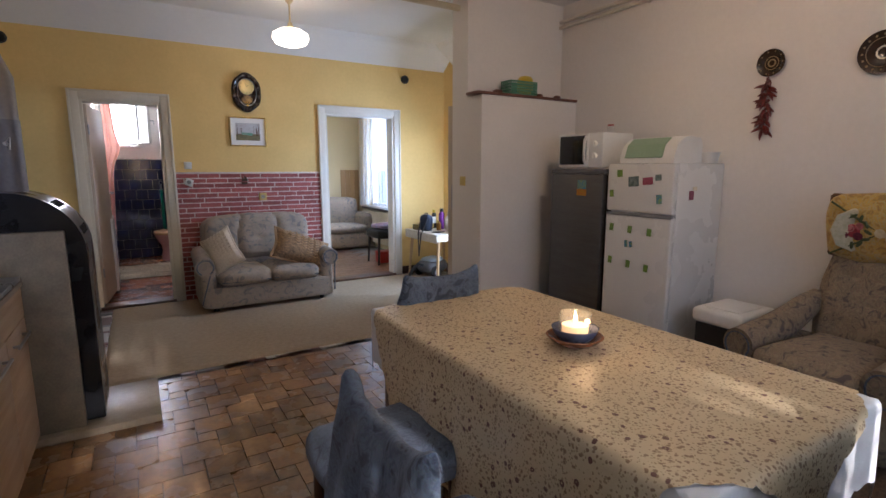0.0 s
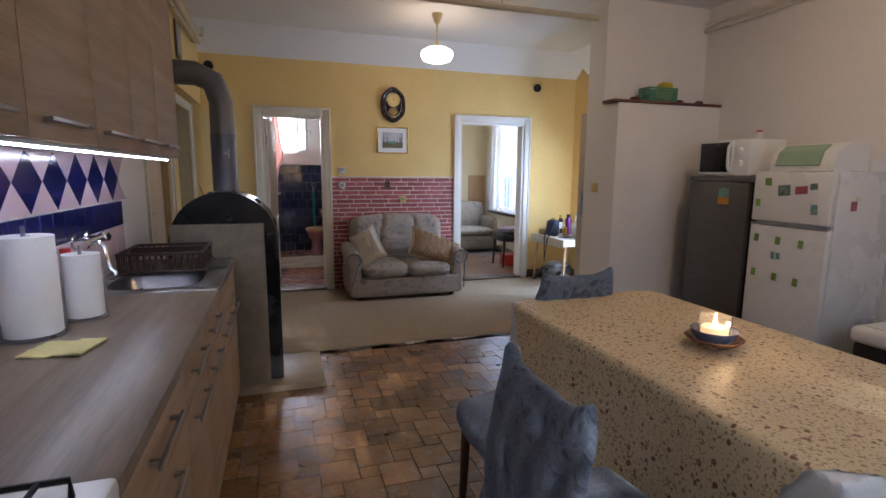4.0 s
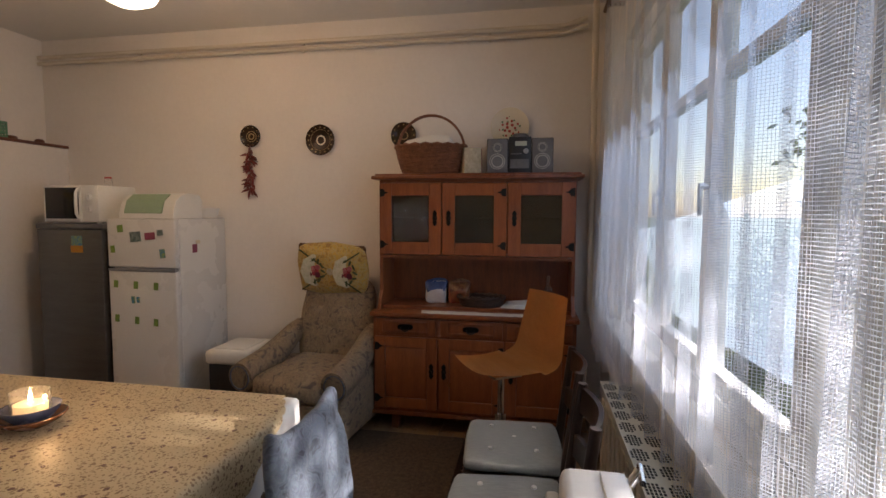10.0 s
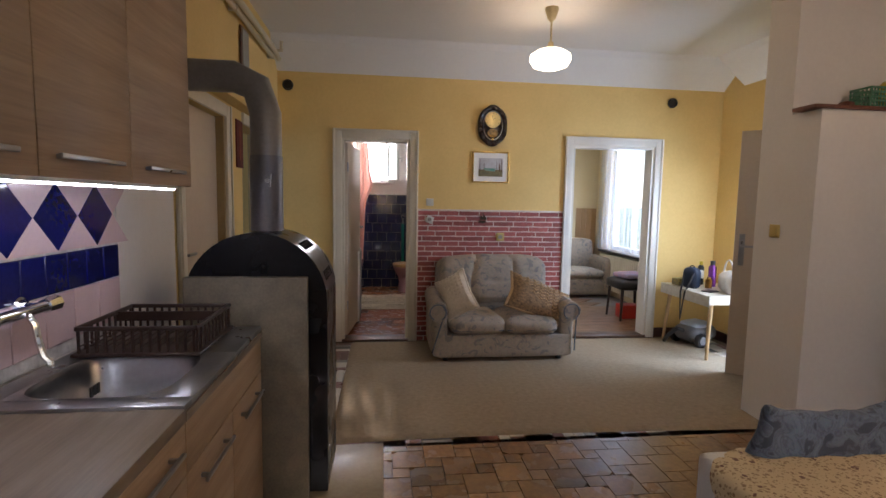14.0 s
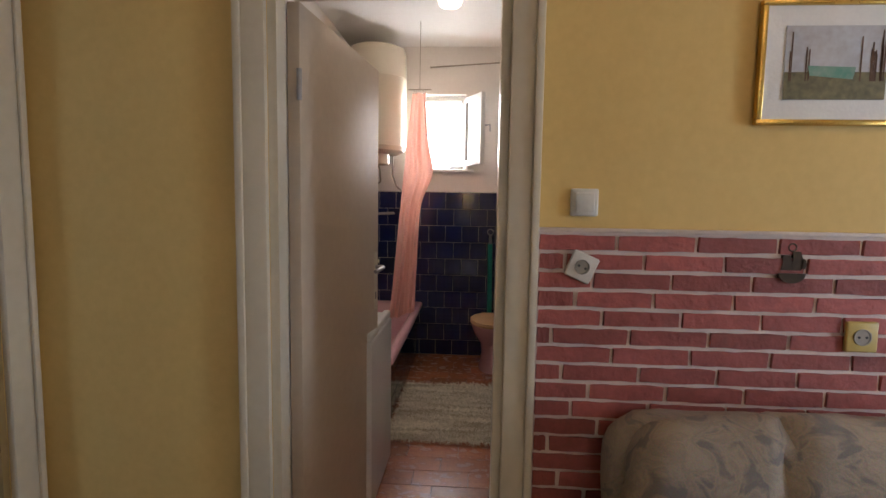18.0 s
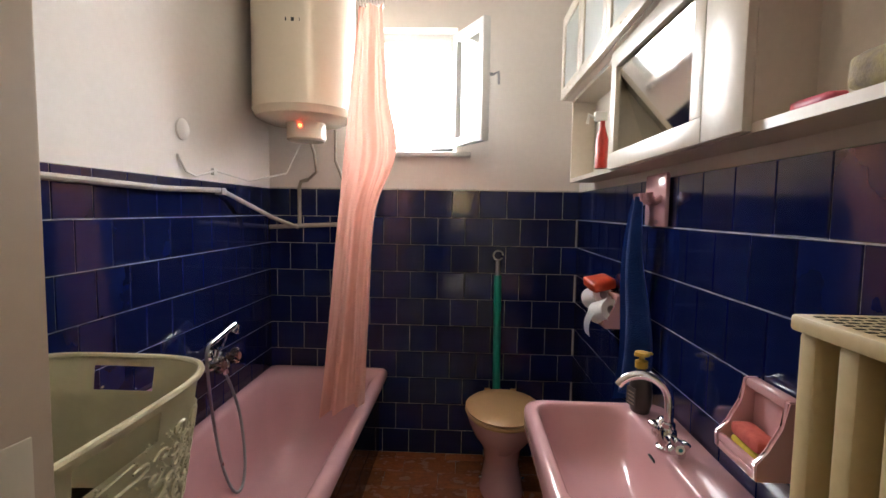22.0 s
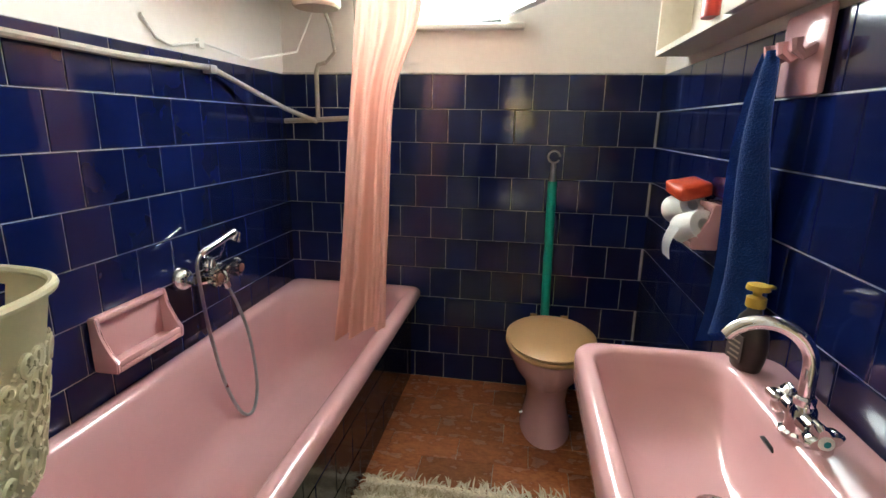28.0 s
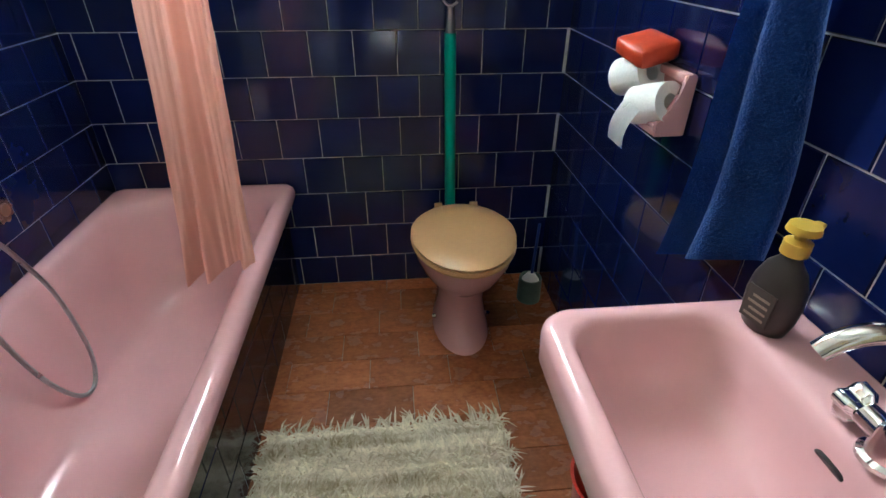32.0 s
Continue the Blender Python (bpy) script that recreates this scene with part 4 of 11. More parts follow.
def woven_bowl(name, label, at, rx, ry, h, flare, material, handle=0.0, rows=9, n=30):
    t = thing(name, label, "basket", at)
    b = bm_new()
    for k in range(rows):
        z = h * (k + 0.5) / rows
        f = 1 - flare * (1 - (k / (rows - 1)) ** 0.7)
        pts = [(rx * f * math.cos(2 * math.pi * i / n) * (1 + 0.02 * (-1) ** (i + k)), ry * f * math.sin(2 * math.pi * i / n) * (1 + 0.02 * (-1) ** (i + k)), z) for i in range(n)]
        tube(b, pts, h / rows * 0.62, 6, True)
    part("weave", b, material, t)
    b = bm_new()
    tube(b, [(1.03 * rx * math.cos(2 * math.pi * i / 40), 1.03 * ry * math.sin(2 * math.pi * i / 40), h + 0.005 * (-1) ** i) for i in range(40)], 0.012, 6, True)
    part("rim", b, material, t)
    b = bm_new()
    lathe(b, [(0, 0.002), (1 - flare, 0.002), (1 - flare, 0.012), (0, 0.012)], (0, 0, 0), 24, rx, ry)
    part("base", b, material, t)
    if handle:
        b = bm_new()
        for o in (-0.008, 0.008):
            tube(b, [(o, ry * math.cos(math.pi * i / 20), h * 0.8 + handle * math.sin(math.pi * i / 20)) for i in range(21)], 0.008, 6)
        part("handle", b, material, t)
    return t


bk = woven_bowl("wicker_basket", "brown wicker basket with a tall handle on the buffet", (3.27, 0.185, 1.728), 0.16, 0.235, 0.185, 0.22, WICKER, 0.25, 11, 36)
bm = bm_new()
soft_box(bm, -0.11, -0.18, 0.13, 0.11, 0.18, 0.225, 0.035, 0.015, 14, 0.035, 2)
part("cloth", bm, LINEN, bk, "crumpled white cloth in the basket")
woven_bowl("bread_basket", "dark oval wicker tray with pale trim on the buffet", (3.29, -0.17, 0.829), 0.10, 0.155, 0.06, 0.12, WICKER_DARK, 0, 5)
bm = bm_new()
box(bm, -0.06, -0.06, 0, 0.06, 0.06, 0.17, 0.004)
t = thing("gift_box", "cream and dark box with red flowers on the buffet", "box", (3.27, -0.085, 1.728), 28)
part("body", bm, surface("cream_card", (0.62, 0.50, 0.32), (0.40, 0.30, 0.18), 18, 0.6), t)
bm = bm_new()
box(bm, -0.0608, -0.060, 0.004, 0.0, -0.0612, 0.166)
part("panel", bm, surface("black_flower_card", (0.03, 0.025, 0.025), (0.38, 0.03, 0.03), 20, 0.5), t, "dark panel with red flowers")

# stereo
GREY_PL = surface("grey_plastic", (0.14, 0.14, 0.145), (0.10, 0.10, 0.105), 8, 0.45)
for y in (-0.275, -0.565):
    t = thing("loudspeaker", "small grey hi-fi loudspeaker on the buffet", "loudspeaker", (3.29, y, 1.728), 0, "stereo loudspeakers")
    bm = bm_new()
    box(bm, -0.08, -0.07, 0, 0.08, 0.07, 0.225, 0.006)
    part("cabinet", bm, BLACK_PL, t)
    bm = bm_new()
    box(bm, -0.087, -0.066, 0.004, -0.0805, 0.066, 0.221, 0.003)
    part("front", bm, GREY_PL, t)
    for z, r in ((0.075, 0.047), (0.165, 0.028)):
        bm = bm_new()
        lathe(bm, [(0, -0.012), (r * 0.35, -0.010), (r * 0.8, 0.002), (r, -0.004), (r, 0.006), (r * 1.1, 0.006), (r * 1.1, 0)], (0, 0, 0), 24, m=pose(-0.0875, 0, z, 0, -90, 0))
        part("driver", bm, surface("pale_cone", (0.45, 0.44, 0.40), (0.36, 0.35, 0.32), 6, 0.5), t)
t = thing("stereo", "black compact stereo with display on the buffet", "stereo", (3.30, -0.42, 1.728))
bm = bm_new()
box(bm, -0.09, -0.073, 0, 0.09, 0.073, 0.235, 0.006)
part("body", bm, BLACK_PL, t)
bm = bm_new()
lathe(bm, [(0, 0), (0.055, 0), (0.055, 0.018), (0.04, 0.026), (0, 0.026)], (-0.02, 0, 0.2355), 28)
part("disc_lid", bm, GREY_PL, t)
bm = bm_new()
box(bm, -0.0935, -0.045, 0.175, -0.0905, 0.03, 0.205, 0.001)
part("display", bm, plain("pale_display", (0.45, 0.48, 0.40), 0.3), t)
bm = bm_new()
cyl(bm, (-0.09, -0.04, 0.14), (-0.106, -0.04, 0.14), 0.017)
part("knob", bm, STEEL, t)
bm = bm_new()
for k in range(4):
    box(bm, -0.094, -0.01 + k * 0.018, 0.12, -0.0905, 0.002 + k * 0.018, 0.128)
box(bm, -0.0925, -0.06, 0.03, -0.0905, 0.06, 0.09)
part("buttons", bm, GREY_PL, t)
bm = bm_new()
lathe(bm, [(0, 0), (0.038, 0), (0.04, 0.005), (0.04, 0.10), (0.014, 0.15), (0.012, 0.20), (0.015, 0.205), (0.012, 0.215), (0, 0.215)], (0, 0, 0), 24)
solid("glass_bottle", bm, glass_mat("bottle_glass", (0.75, 0.68, 0.6), 0.03, 0.9), "clear swing-top glass bottle on the buffet", "bottle", (3.30, -0.62, 0.829))
bm = bm_new()
for i in range(5):
    box(bm, -0.10 + 0.01 * i, -0.09 - 0.01 * i, 0.0015 + 0.004 * i, 0.06 + 0.012 * i, 0.10 - 0.015 * i, 0.005 + 0.004 * i, m=pose(0, 0, 0, 0, 0, 9 * i - 12))
solid("paper_stack", bm, PAPER, "loose papers and letters on the buffet", "papers", (3.30, -0.42, 0.829), 4)
for k, (x, y0, y1) in enumerate(((3.12, -0.62, 0.20), (3.26, -0.75, 0.50))):
    bm = bm_new()
    z = 0.806 if k == 0 else 0.8285
    if k == 0:
        grid(bm, 4, 40, lambda u, v: Vector((3.05 + 0.10 * u, y0 + (y1 - y0) * v + 0.02 * u, 0.807 + 0.001 * math.sin(v * 60))))
        solid("table_runner", bm, LINEN, "narrow white crocheted runner on the buffet counter", "runner")

# plates and chili string on the white wall
MOSS = surface("dark_green_glaze", (0.022, 0.02, 0.012), (0.05, 0.022, 0.012), 14, 0.15)
CREAM_GLAZE = surface("cream_glaze", (0.74, 0.66, 0.50), (0.70, 0.62, 0.46), 4, 0.2)


OCHRE_GLAZE = surface("ochre_glaze", (0.34, 0.25, 0.13), (0.26, 0.18, 0.09), 9, 0.2)


def wall_plate(label, y, z, r, ground, rings, dots=0):
    t = thing("wall_plate", label, "plate", (3.498, y, z))
    face = pose(-0.004, 0, 0, 0, -90, 0)
    b = bm_new()
    lathe(b, [(0, 0.004), (r * 0.55, 0.004), (r * 0.68, 0.014), (r, 0.024), (r, 0.018), (r * 0.66, 0.004), (0, -0.003)], (0, 0, 0), 36, m=face)
    part("dish", b, ground, t)
    for rr, w, c, zz in rings:
        b = bm_new()
        lathe(b, [(r * rr, zz), (r * rr, zz + 0.0012), (r * (rr + w), zz + 0.0012 + (0.003 if rr > 0.6 else 0)), (r * (rr + w), zz)], (0, 0, 0), 36, m=face)
        part("ring", b, c, t)
    for k in range(dots):
        a = 2 * math.pi * k / dots
        b = bm_new()
        lathe(b, [(0, 0.0), (r * 0.06, 0.0), (r * 0.04, 0.003), (0, 0.003)], (0, 0, 0), 8, m=pose(-0.0235, r * 0.82 * math.cos(a), r * 0.82 * math.sin(a), 0, -90, 0))
        part("dot", b, OCHRE_GLAZE, t)
    return t


wall_plate("dark green glazed folk plate hung on the white wall", 1.08, 2.01, 0.115, MOSS, ((0.24, 0.08, CREAM_GLAZE, 0.0045), (0.66, 0.03, OCHRE_GLAZE, 0.0135)), 16)
wall_plate("dark green glazed folk plate half behind the basket", 0.43, 2.03, 0.095, MOSS, ((0.25, 0.08, OCHRE_GLAZE, 0.0045),), 12)
wall_plate("dark glazed folk plate above the dried chillies", 1.655, 2.05, 0.085, MOSS, ((0.2, 0.10, OCHRE_GLAZE, 0.0045), (0.45, 0.05, OCHRE_GLAZE, 0.0045)), 10)
fp = wall_plate("cream plate painted with red flowers on the wall", -0.34, 2.07, 0.135, CREAM_GLAZE, ())
bm = bm_new()
for i in range(14):
    a = i * 2.4
    rr = 0.018 + 0.0045 * i
    cyl(bm, (-0.0085, rr * math.cos(a), rr * math.sin(a)), (-0.0095, rr * math.cos(a), rr * math.sin(a)), 0.011 - 0.0003 * i, seg=8)
part("petal_motif", bm, plain("red_motif", (0.45, 0.05, 0.03), 0.3), fp, "painted red flowers")
bm = bm_new()
for i in range(12):
    a = i * 2.4 + 1.1
    rr = 0.03 + 0.005 * i
    prism(bm, [(-0.0085, rr * math.cos(a), rr * math.sin(a)), (-0.0085, (rr + 0.012) * math.cos(a + 0.25), (rr + 0.012) * math.sin(a + 0.25)), (-0.0085, (rr + 0.02) * math.cos(a), (rr + 0.02) * math.sin(a))], (-0.0008, 0, 0))
part("leaf_motif", bm, plain("green_motif", (0.05, 0.16, 0.05), 0.3), fp, "painted green leaves")
CHILI = surface("dried_chili", (0.20, 0.02, 0.012), (0.08, 0.012, 0.008), 25, 0.3)
t = thing("chilli_string", "string of dried red chillies hung on the wall", "chillies", (3.47, 1.66, 1.98))
bm = bm_new()
tube(bm, [(0, 0, 0), (0.004, 0.003, -0.2), (0, 0, -0.36)], 0.003, 5)
part("string", bm, WICKER, t)
pod = bm_new()
tube(pod, [(0, 0, 0), (0.012, 0, -0.004), (0.028, 0, -0.014), (0.045, 0, -0.034), (0.055, 0, -0.05)], [0.004, 0.011, 0.011, 0.007, 0.001], 7)
pod = mesh_of("chilli", pod, CHILI)
random.seed(5)
for i in range(44):
    a = random.uniform(90, 270)
    piece("chilli", pod, t, pose(0.008, random.uniform(-0.006, 0.006), -0.02 - 0.008 * i, 0, random.uniform(-50, 45), a))

# ---- armchair ----
def armchair(label, at, rz):
    t = thing("armchair", label, "armchair", at, rz)
    b = bm_new()
    soft_box(b, -0.36, -0.36, 0.05, 0.36, 0.38, 0.30, 0.04, 0.0, 8)
    part("base", b, UPHOL, t)
    b = bm_new()
    soft_box(b, -0.27, -0.26, 0.29, 0.27, 0.40, 0.45, 0.06, 0.03, 10, 0.008, 1)
    part("seat", b, UPHOL, t)
    b = bm_new()
    soft_box(b, -0.30, -0.12, 0.0, 0.30, 0.07, 0.62, 0.07, 0.03, 20, 0.010, 4)
    for v in b.verts:
        # narrower towards the top, with tucks across the front
        v.co.x *= 1.04 - 0.22 * max(0.0, v.co.z - 0.15)
        if v.co.y > 0.03:
            for bx, bz in ((-0.13, 0.42), (0.13, 0.42), (0.0, 0.27), (-0.15, 0.14), (0.15, 0.14)):
                v.co.y -= 0.022 * math.exp(-((v.co.x - bx) / 0.05) ** 2 - ((v.co.z - bz) / 0.025) ** 2)
    bmesh.ops.transform(b, matrix=pose(0, -0.29, 0.36, 12, 0, 0), verts=b.verts[:])
    part("backrest", b, UPHOL, t)
    for s in (-1, 1):
        b = bm_new()
        soft_box(b, s * 0.35 - 0.07, -0.34, 0.05, s * 0.35 + 0.07, 0.34, 0.42, 0.04, 0.008, 8, 0.005, s)
        tube(b, [(s * 0.33, -0.34, 0.62), (s * 0.335, -0.24, 0.585), (s * 0.35, -0.08, 0.51), (s * 0.36, 0.10, 0.455), (s * 0.365, 0.26, 0.43), (s * 0.365, 0.37, 0.42)], [0.06, 0.075, 0.088, 0.095, 0.098, 0.095], 20)
        part("armrest", b, UPHOL, t)
        b = bm_new()
        tube(b, [(s * 0.37 + 0.075 * math.cos(i / 18 * 2 * math.pi), 0.372, 0.42 + 0.075 * math.sin(i / 18 * 2 * math.pi)) for i in range(18)], 0.006, 6, True)
        part("piping", b, VELVET, t)
    for sx in (-1, 1):
        for sy in (-1, 1):
            b = bm_new()
            cyl(b, (sx * 0.30, sy * 0.30, 0), (sx * 0.30, sy * 0.30, 0.05), 0.022, 0.026, 10)
            part("foot", b, BLACK_PL, t)
    return t


armchair("patterned beige and grey armchair beside the buffet", (3.0, 0.93, 0.0), 84).scale = (0.9, 0.92, 1.0)
EMB = pattern_mat("embroidered_yellow", (0.70, 0.43, 0.06), (0.44, 0.25, 0.05), (0.60, 0.46, 0.20), 20, 0.9, 0.3)
FRINGE = surface("brown_fringe", (0.16, 0.085, 0.035), (0.09, 0.045, 0.02), 40, 0.9, 0, 0.6)
plw = thing("embroidered_pillow", "yellow embroidered pillow with rose medallions, propped on the armchair", "pillow", m=pose(3.27, 0.90, 1.06, 0, -13, 0) @ pose(0, 0, 0, 2, 0, 0) @ Matrix.Diagonal((0.9, 0.86, 0.92, 1)))
bm = bm_new()
soft_box(bm, -0.045, -0.28, -0.185, 0.045, 0.28, 0.185, 0.035, 0.03, 10, 0.006)
part("cover", bm, EMB, plw)
bm = bm_new()
for s0, s1 in (((-0.28, -0.185), (0.28, -0.185)), ((0.28, -0.185), (0.28, 0.185)), ((0.28, 0.185), (-0.28, 0.185)), ((-0.28, 0.185), (-0.28, -0.185))):
    tube(bm, [(0.006 * math.sin(k * 2.1), s0[0] + (s1[0] - s0[0]) * k / 16, s0[1] + (s1[1] - s0[1]) * k / 16) for k in range(17)], 0.014, 6)
part("fringe", bm, FRINGE, plw, "brown corded fringe")
CREAM_THREAD = surface("cream_embroidery", (0.66, 0.60, 0.42), (0.50, 0.46, 0.28), 30, 0.9)
OLIVE_THREAD = surface("olive_embroidery", (0.10, 0.11, 0.035), (0.05, 0.07, 0.03), 50, 0.9)
for y in (-0.138, 0.138):
    bm = bm_new()
    lathe(bm, [(0.0, 0.0), (0.112, 0), (0.117, -0.006), (0.0, -0.006)], (0, 0, 0), 8, 1.15, 0.98, m=pose(-0.068, y, 0.0, 0, -90, 22.5))
    md = part("medallion", bm, CREAM_THREAD, plw, "cream eight-sided medallion")
    for k in range(12):
        a = 2 * math.pi * k / 12
        bm = bm_new()
        lathe(bm, [(0.0, 0.0), (0.017, 0.0), (0.013, 0.004), (0, 0.004)], (0, 0, 0), 8, 1.5, 0.6, m=pose(-0.0735, y + 0.078 * math.cos(a), 0.09 * math.sin(a), 0, -90, 0) @ pose(0, 0, 0, 0, 0, 40 * k))
        part("leaf", bm, OLIVE_THREAD, md)
    for k, (tone, dy, dz, r_) in enumerate((((0.42, 0.05, 0.06), 0.0, 0.0, 0.042), ((0.58, 0.20, 0.18), 0.012, 0.014, 0.026), ((0.16, 0.02, 0.035), -0.03, -0.03, 0.026), ((0.55, 0.16, 0.15), -0.035, 0.032, 0.022), ((0.20, 0.03, 0.04), 0.04, -0.028, 0.022))):
        bm = bm_new()
        lathe(bm, [(0.0, 0.0), (r_, 0.0), (r_ * 0.8, 0.003), (r_ * 0.5, 0.0015), (r_ * 0.3, 0.0035), (0, 0.003)], (0, 0, 0), 10, m=pose(-0.0742 - 0.0012 * k, y + dy, dz, 0, -90, 0))
        part("rose", bm, surface("rose_thread", tone, tuple(v * 0.6 for v in tone), 60, 0.9), md, "red and pink rose")
for y0, z0, y1, z1 in ((-0.26, 0.165, 0.0, 0.0), (-0.26, -0.165, 0.0, 0.0), (0.26, 0.165, 0.0, 0.0), (0.26, -0.165, 0.0, 0.0)):
    bm = bm_new()
    tube(bm, [(-0.066 - 0.004 * math.sin(math.pi * k / 8), y0 + (y1 - y0) * k / 8, z0 + (z1 - z0) * k / 8) for k in range(9)], 0.006, 5)
    part("braid", bm, OLIVE_THREAD, plw, "olive braid")
bm = bm_new()
lathe(bm, [(0.0, 0.0), (0.03, 0.0), (0.02, 0.004), (0, 0.005)], (0, 0, 0), 8, m=pose(-0.073, 0, 0, 0, -90, 0))
part("star", bm, CREAM_THREAD, plw, "cream star")

# bin
t = thing("waste_bin", "white and black plastic waste bin by the fridge", "bin", (3.16, 1.57, 0))
bm = bm_new()
box(bm, -0.19, -0.15, 0, 0.19, 0.15, 0.42, 0.03)
part("bucket", bm, BLACK_PL, t, "black bucket")
bm = bm_new()
box(bm, -0.205, -0.165, 0.40, 0.205, 0.165, 0.50, 0.03, seg=3)
part("lid", bm, WHITE_PL, t, "cream white lid")
bm = bm_new()
box(bm, -0.15, -0.11, 0.4985, 0.15, 0.11, 0.508, 0.004)
part("flap", bm, WHITE_PL, t)

# ---- fridges ----
GREY_FRIDGE = surface("grey_fridge_steel", (0.16, 0.155, 0.15), (0.13, 0.125, 0.12), 3, 0.34, 0.6, 0.03, 20, stretch=(1, 1, 8))
FRIDGE_WHITE = surface("fridge_white", (0.74, 0.73, 0.70), (0.70, 0.69, 0.66), 3, 0.28, 0, 0.02)
t = thing("fridge", "tall white fridge-freezer covered with small magnets", "fridge", (2.92, 2.17, 0))
bm = bm_new()
box(bm, 0.05, -0.268, 0.02, 0.57, 0.268, 1.415, 0.006)
part("body", bm, FRIDGE_WHITE, t)
for z0, z1 in ((1.075, 1.412), (0.03, 1.055)):
    bm = bm_new()
    box(bm, 0.0, -0.27, z0, 0.046, 0.27, z1, 0.010, seg=3)
    d = part("door", bm, FRIDGE_WHITE, t)
bm = bm_new()
box(bm, -0.006, -0.268, 1.045, 0.03, 0.20, 1.073, 0.006)
prism(bm, [(-0.004, 0.20, 1.047), (-0.004, 0.268, 1.047), (-0.004, 0.268, 1.062), (-0.004, 0.20, 1.072)], (0.03, 0, 0))
part("handle", bm, surface("grey_handle", (0.24, 0.25, 0.27), None, 6, 0.35), t, "grey grip strip")
GREEN_MAG = surface("green_card", (0.22, 0.34, 0.05), (0.12, 0.22, 0.06), 60, 0.5)
BLUE_MAG = surface("blue_card", (0.05, 0.22, 0.38), (0.30, 0.40, 0.10), 60, 0.5)
PHOTO_MAG = surface("photo_card", (0.06, 0.10, 0.08), (0.25, 0.30, 0.30), 40, 0.4)
PINK_MAG = surface("rose_card", (0.36, 0.08, 0.14), (0.22, 0.05, 0.07), 50, 0.5)


def magnet(x, y, z, w, h, m, turn=0.0, side=False):
    y += 0.08
    b = bm_new()
    if side:
        box(b, -w / 2, -0.002, -h / 2, w / 2, 0.002, h / 2, 0.001, seg=1)
    else:
        box(b, -0.002, -w / 2, -h / 2, 0.002, w / 2, h / 2, 0.001, seg=1)
    solid("fridge_magnet", b, m, "small picture magnet stuck on the fridge", "magnet", group="fridge magnets", m=pose(x, y, z, turn if not side else 0, turn if side else 0, 0))


for y, z in ((2.30, 0.955), (2.14, 0.95), (1.98, 0.945), (2.30, 0.71), (2.14, 0.70), (1.99, 0.69)):
    magnet(2.917, y, z, 0.034, 0.052, GREEN_MAG, 4)
for y, z, w, h, m in ((2.25, 1.345, 0.045, 0.05, GREEN_MAG), (2.13, 1.29, 0.085, 0.07, PHOTO_MAG), (2.015, 1.295, 0.08, 0.05, PINK_MAG), (1.935, 1.32, 0.045, 0.04, PHOTO_MAG), (1.92, 1.175, 0.042, 0.062, BLUE_MAG), (2.315, 1.20, 0.034, 0.05, GREEN_MAG), (2.165, 0.845, 0.026, 0.05, BLUE_MAG), (2.125, 0.845, 0.024, 0.042, BLUE_MAG)):
    magnet(2.917, y, z, w, h, m, -5)
magnet(3.12, 1.8195, 1.20, 0.05, 0.06, PINK_MAG, 0, True)
magnet(3.155, 1.8195, 1.245, 0.045, 0.025, CREAM_GLAZE, 0, True)
t = thing("fridge", "dark grey single-door fridge next to the partition", "fridge", (2.92, 2.745, 0))
bm = bm_new()
box(bm, 0.05, -0.28, 0.02, 0.57, 0.28, 1.33, 0.004)
part("body", bm, BLACK_PL, t)
bm = bm_new()
box(bm, 0.0, -0.26, 0.04, 0.047, 0.283, 1.335, 0.008)
d = part("door", bm, GREY_FRIDGE, t)
bm = bm_new()
box(bm, -0.01, -0.285, 1.338, 0.57, 0.285, 1.375, 0.01)
part("top_plate", bm, GREY_PL, t, "dark grey plastic top")
magnet(2.918, 2.61, 1.24, 0.09, 0.10, BLUE_MAG, 0)
magnet(2.917, 2.61, 1.195, 0.10, 0.05, surface("orange_card", (0.55, 0.16, 0.02), (0.5, 0.30, 0.03), 50, 0.5), 0)

t = thing("microwave", "white microwave oven on the grey fridge", "microwave", (2.95, 2.765, 1.376))
bm = bm_new()
box(bm, 0.012, -0.225, 0.012, 0.36, 0.225, 0.275, 0.008)
for y in (-0.19, 0.19):
    cyl(bm, (0.05, y, 0), (0.05, y, 0.013), 0.015, seg=10)
    cyl(bm, (0.32, y, 0), (0.32, y, 0.013), 0.015, seg=10)
part("body", bm, WHITE_PL, t)
bm = bm_new()
box(bm, 0.0, -0.09, 0.014, 0.0115, 0.223, 0.272, 0.003)
d = part("door", bm, WHITE_PL, t)
bm = bm_new()
box(bm, -0.004, -0.075, 0.035, -0.0005, 0.205, 0.258, 0.001)
part("window", bm, surface("black_glass", (0.01, 0.01, 0.012), (0.015, 0.013, 0.012), 4, 0.08), d, "black glass window")
bm = bm_new()
tube(bm, [(-0.006, -0.078, 0.04), (-0.026, -0.08, 0.07), (-0.03, -0.08, 0.145), (-0.026, -0.08, 0.22), (-0.006, -0.078, 0.25)], 0.011, 8)
part("handle", bm, WHITE_PL, d)
for z in (0.10, 0.19):
    bm = bm_new()
    cyl(bm, (0.011, -0.155, z), (-0.012, -0.155, z), 0.024, 0.021, 20)
    box(bm, -0.018, -0.158, z - 0.02, -0.010, -0.152, z + 0.02)
    part("knob", bm, WHITE_PL, t)
t = thing("glass_jar", "small glass jar with a red lid on the microwave", "jar", (3.18, 2.66, 1.652))
bm = bm_new()
lathe(bm, [(0, 0), (0.025, 0), (0.027, 0.05), (0.022, 0.06), (0, 0.06)], (0, 0, 0), 18)
part("jar", bm, JAR, t)
bm = bm_new()
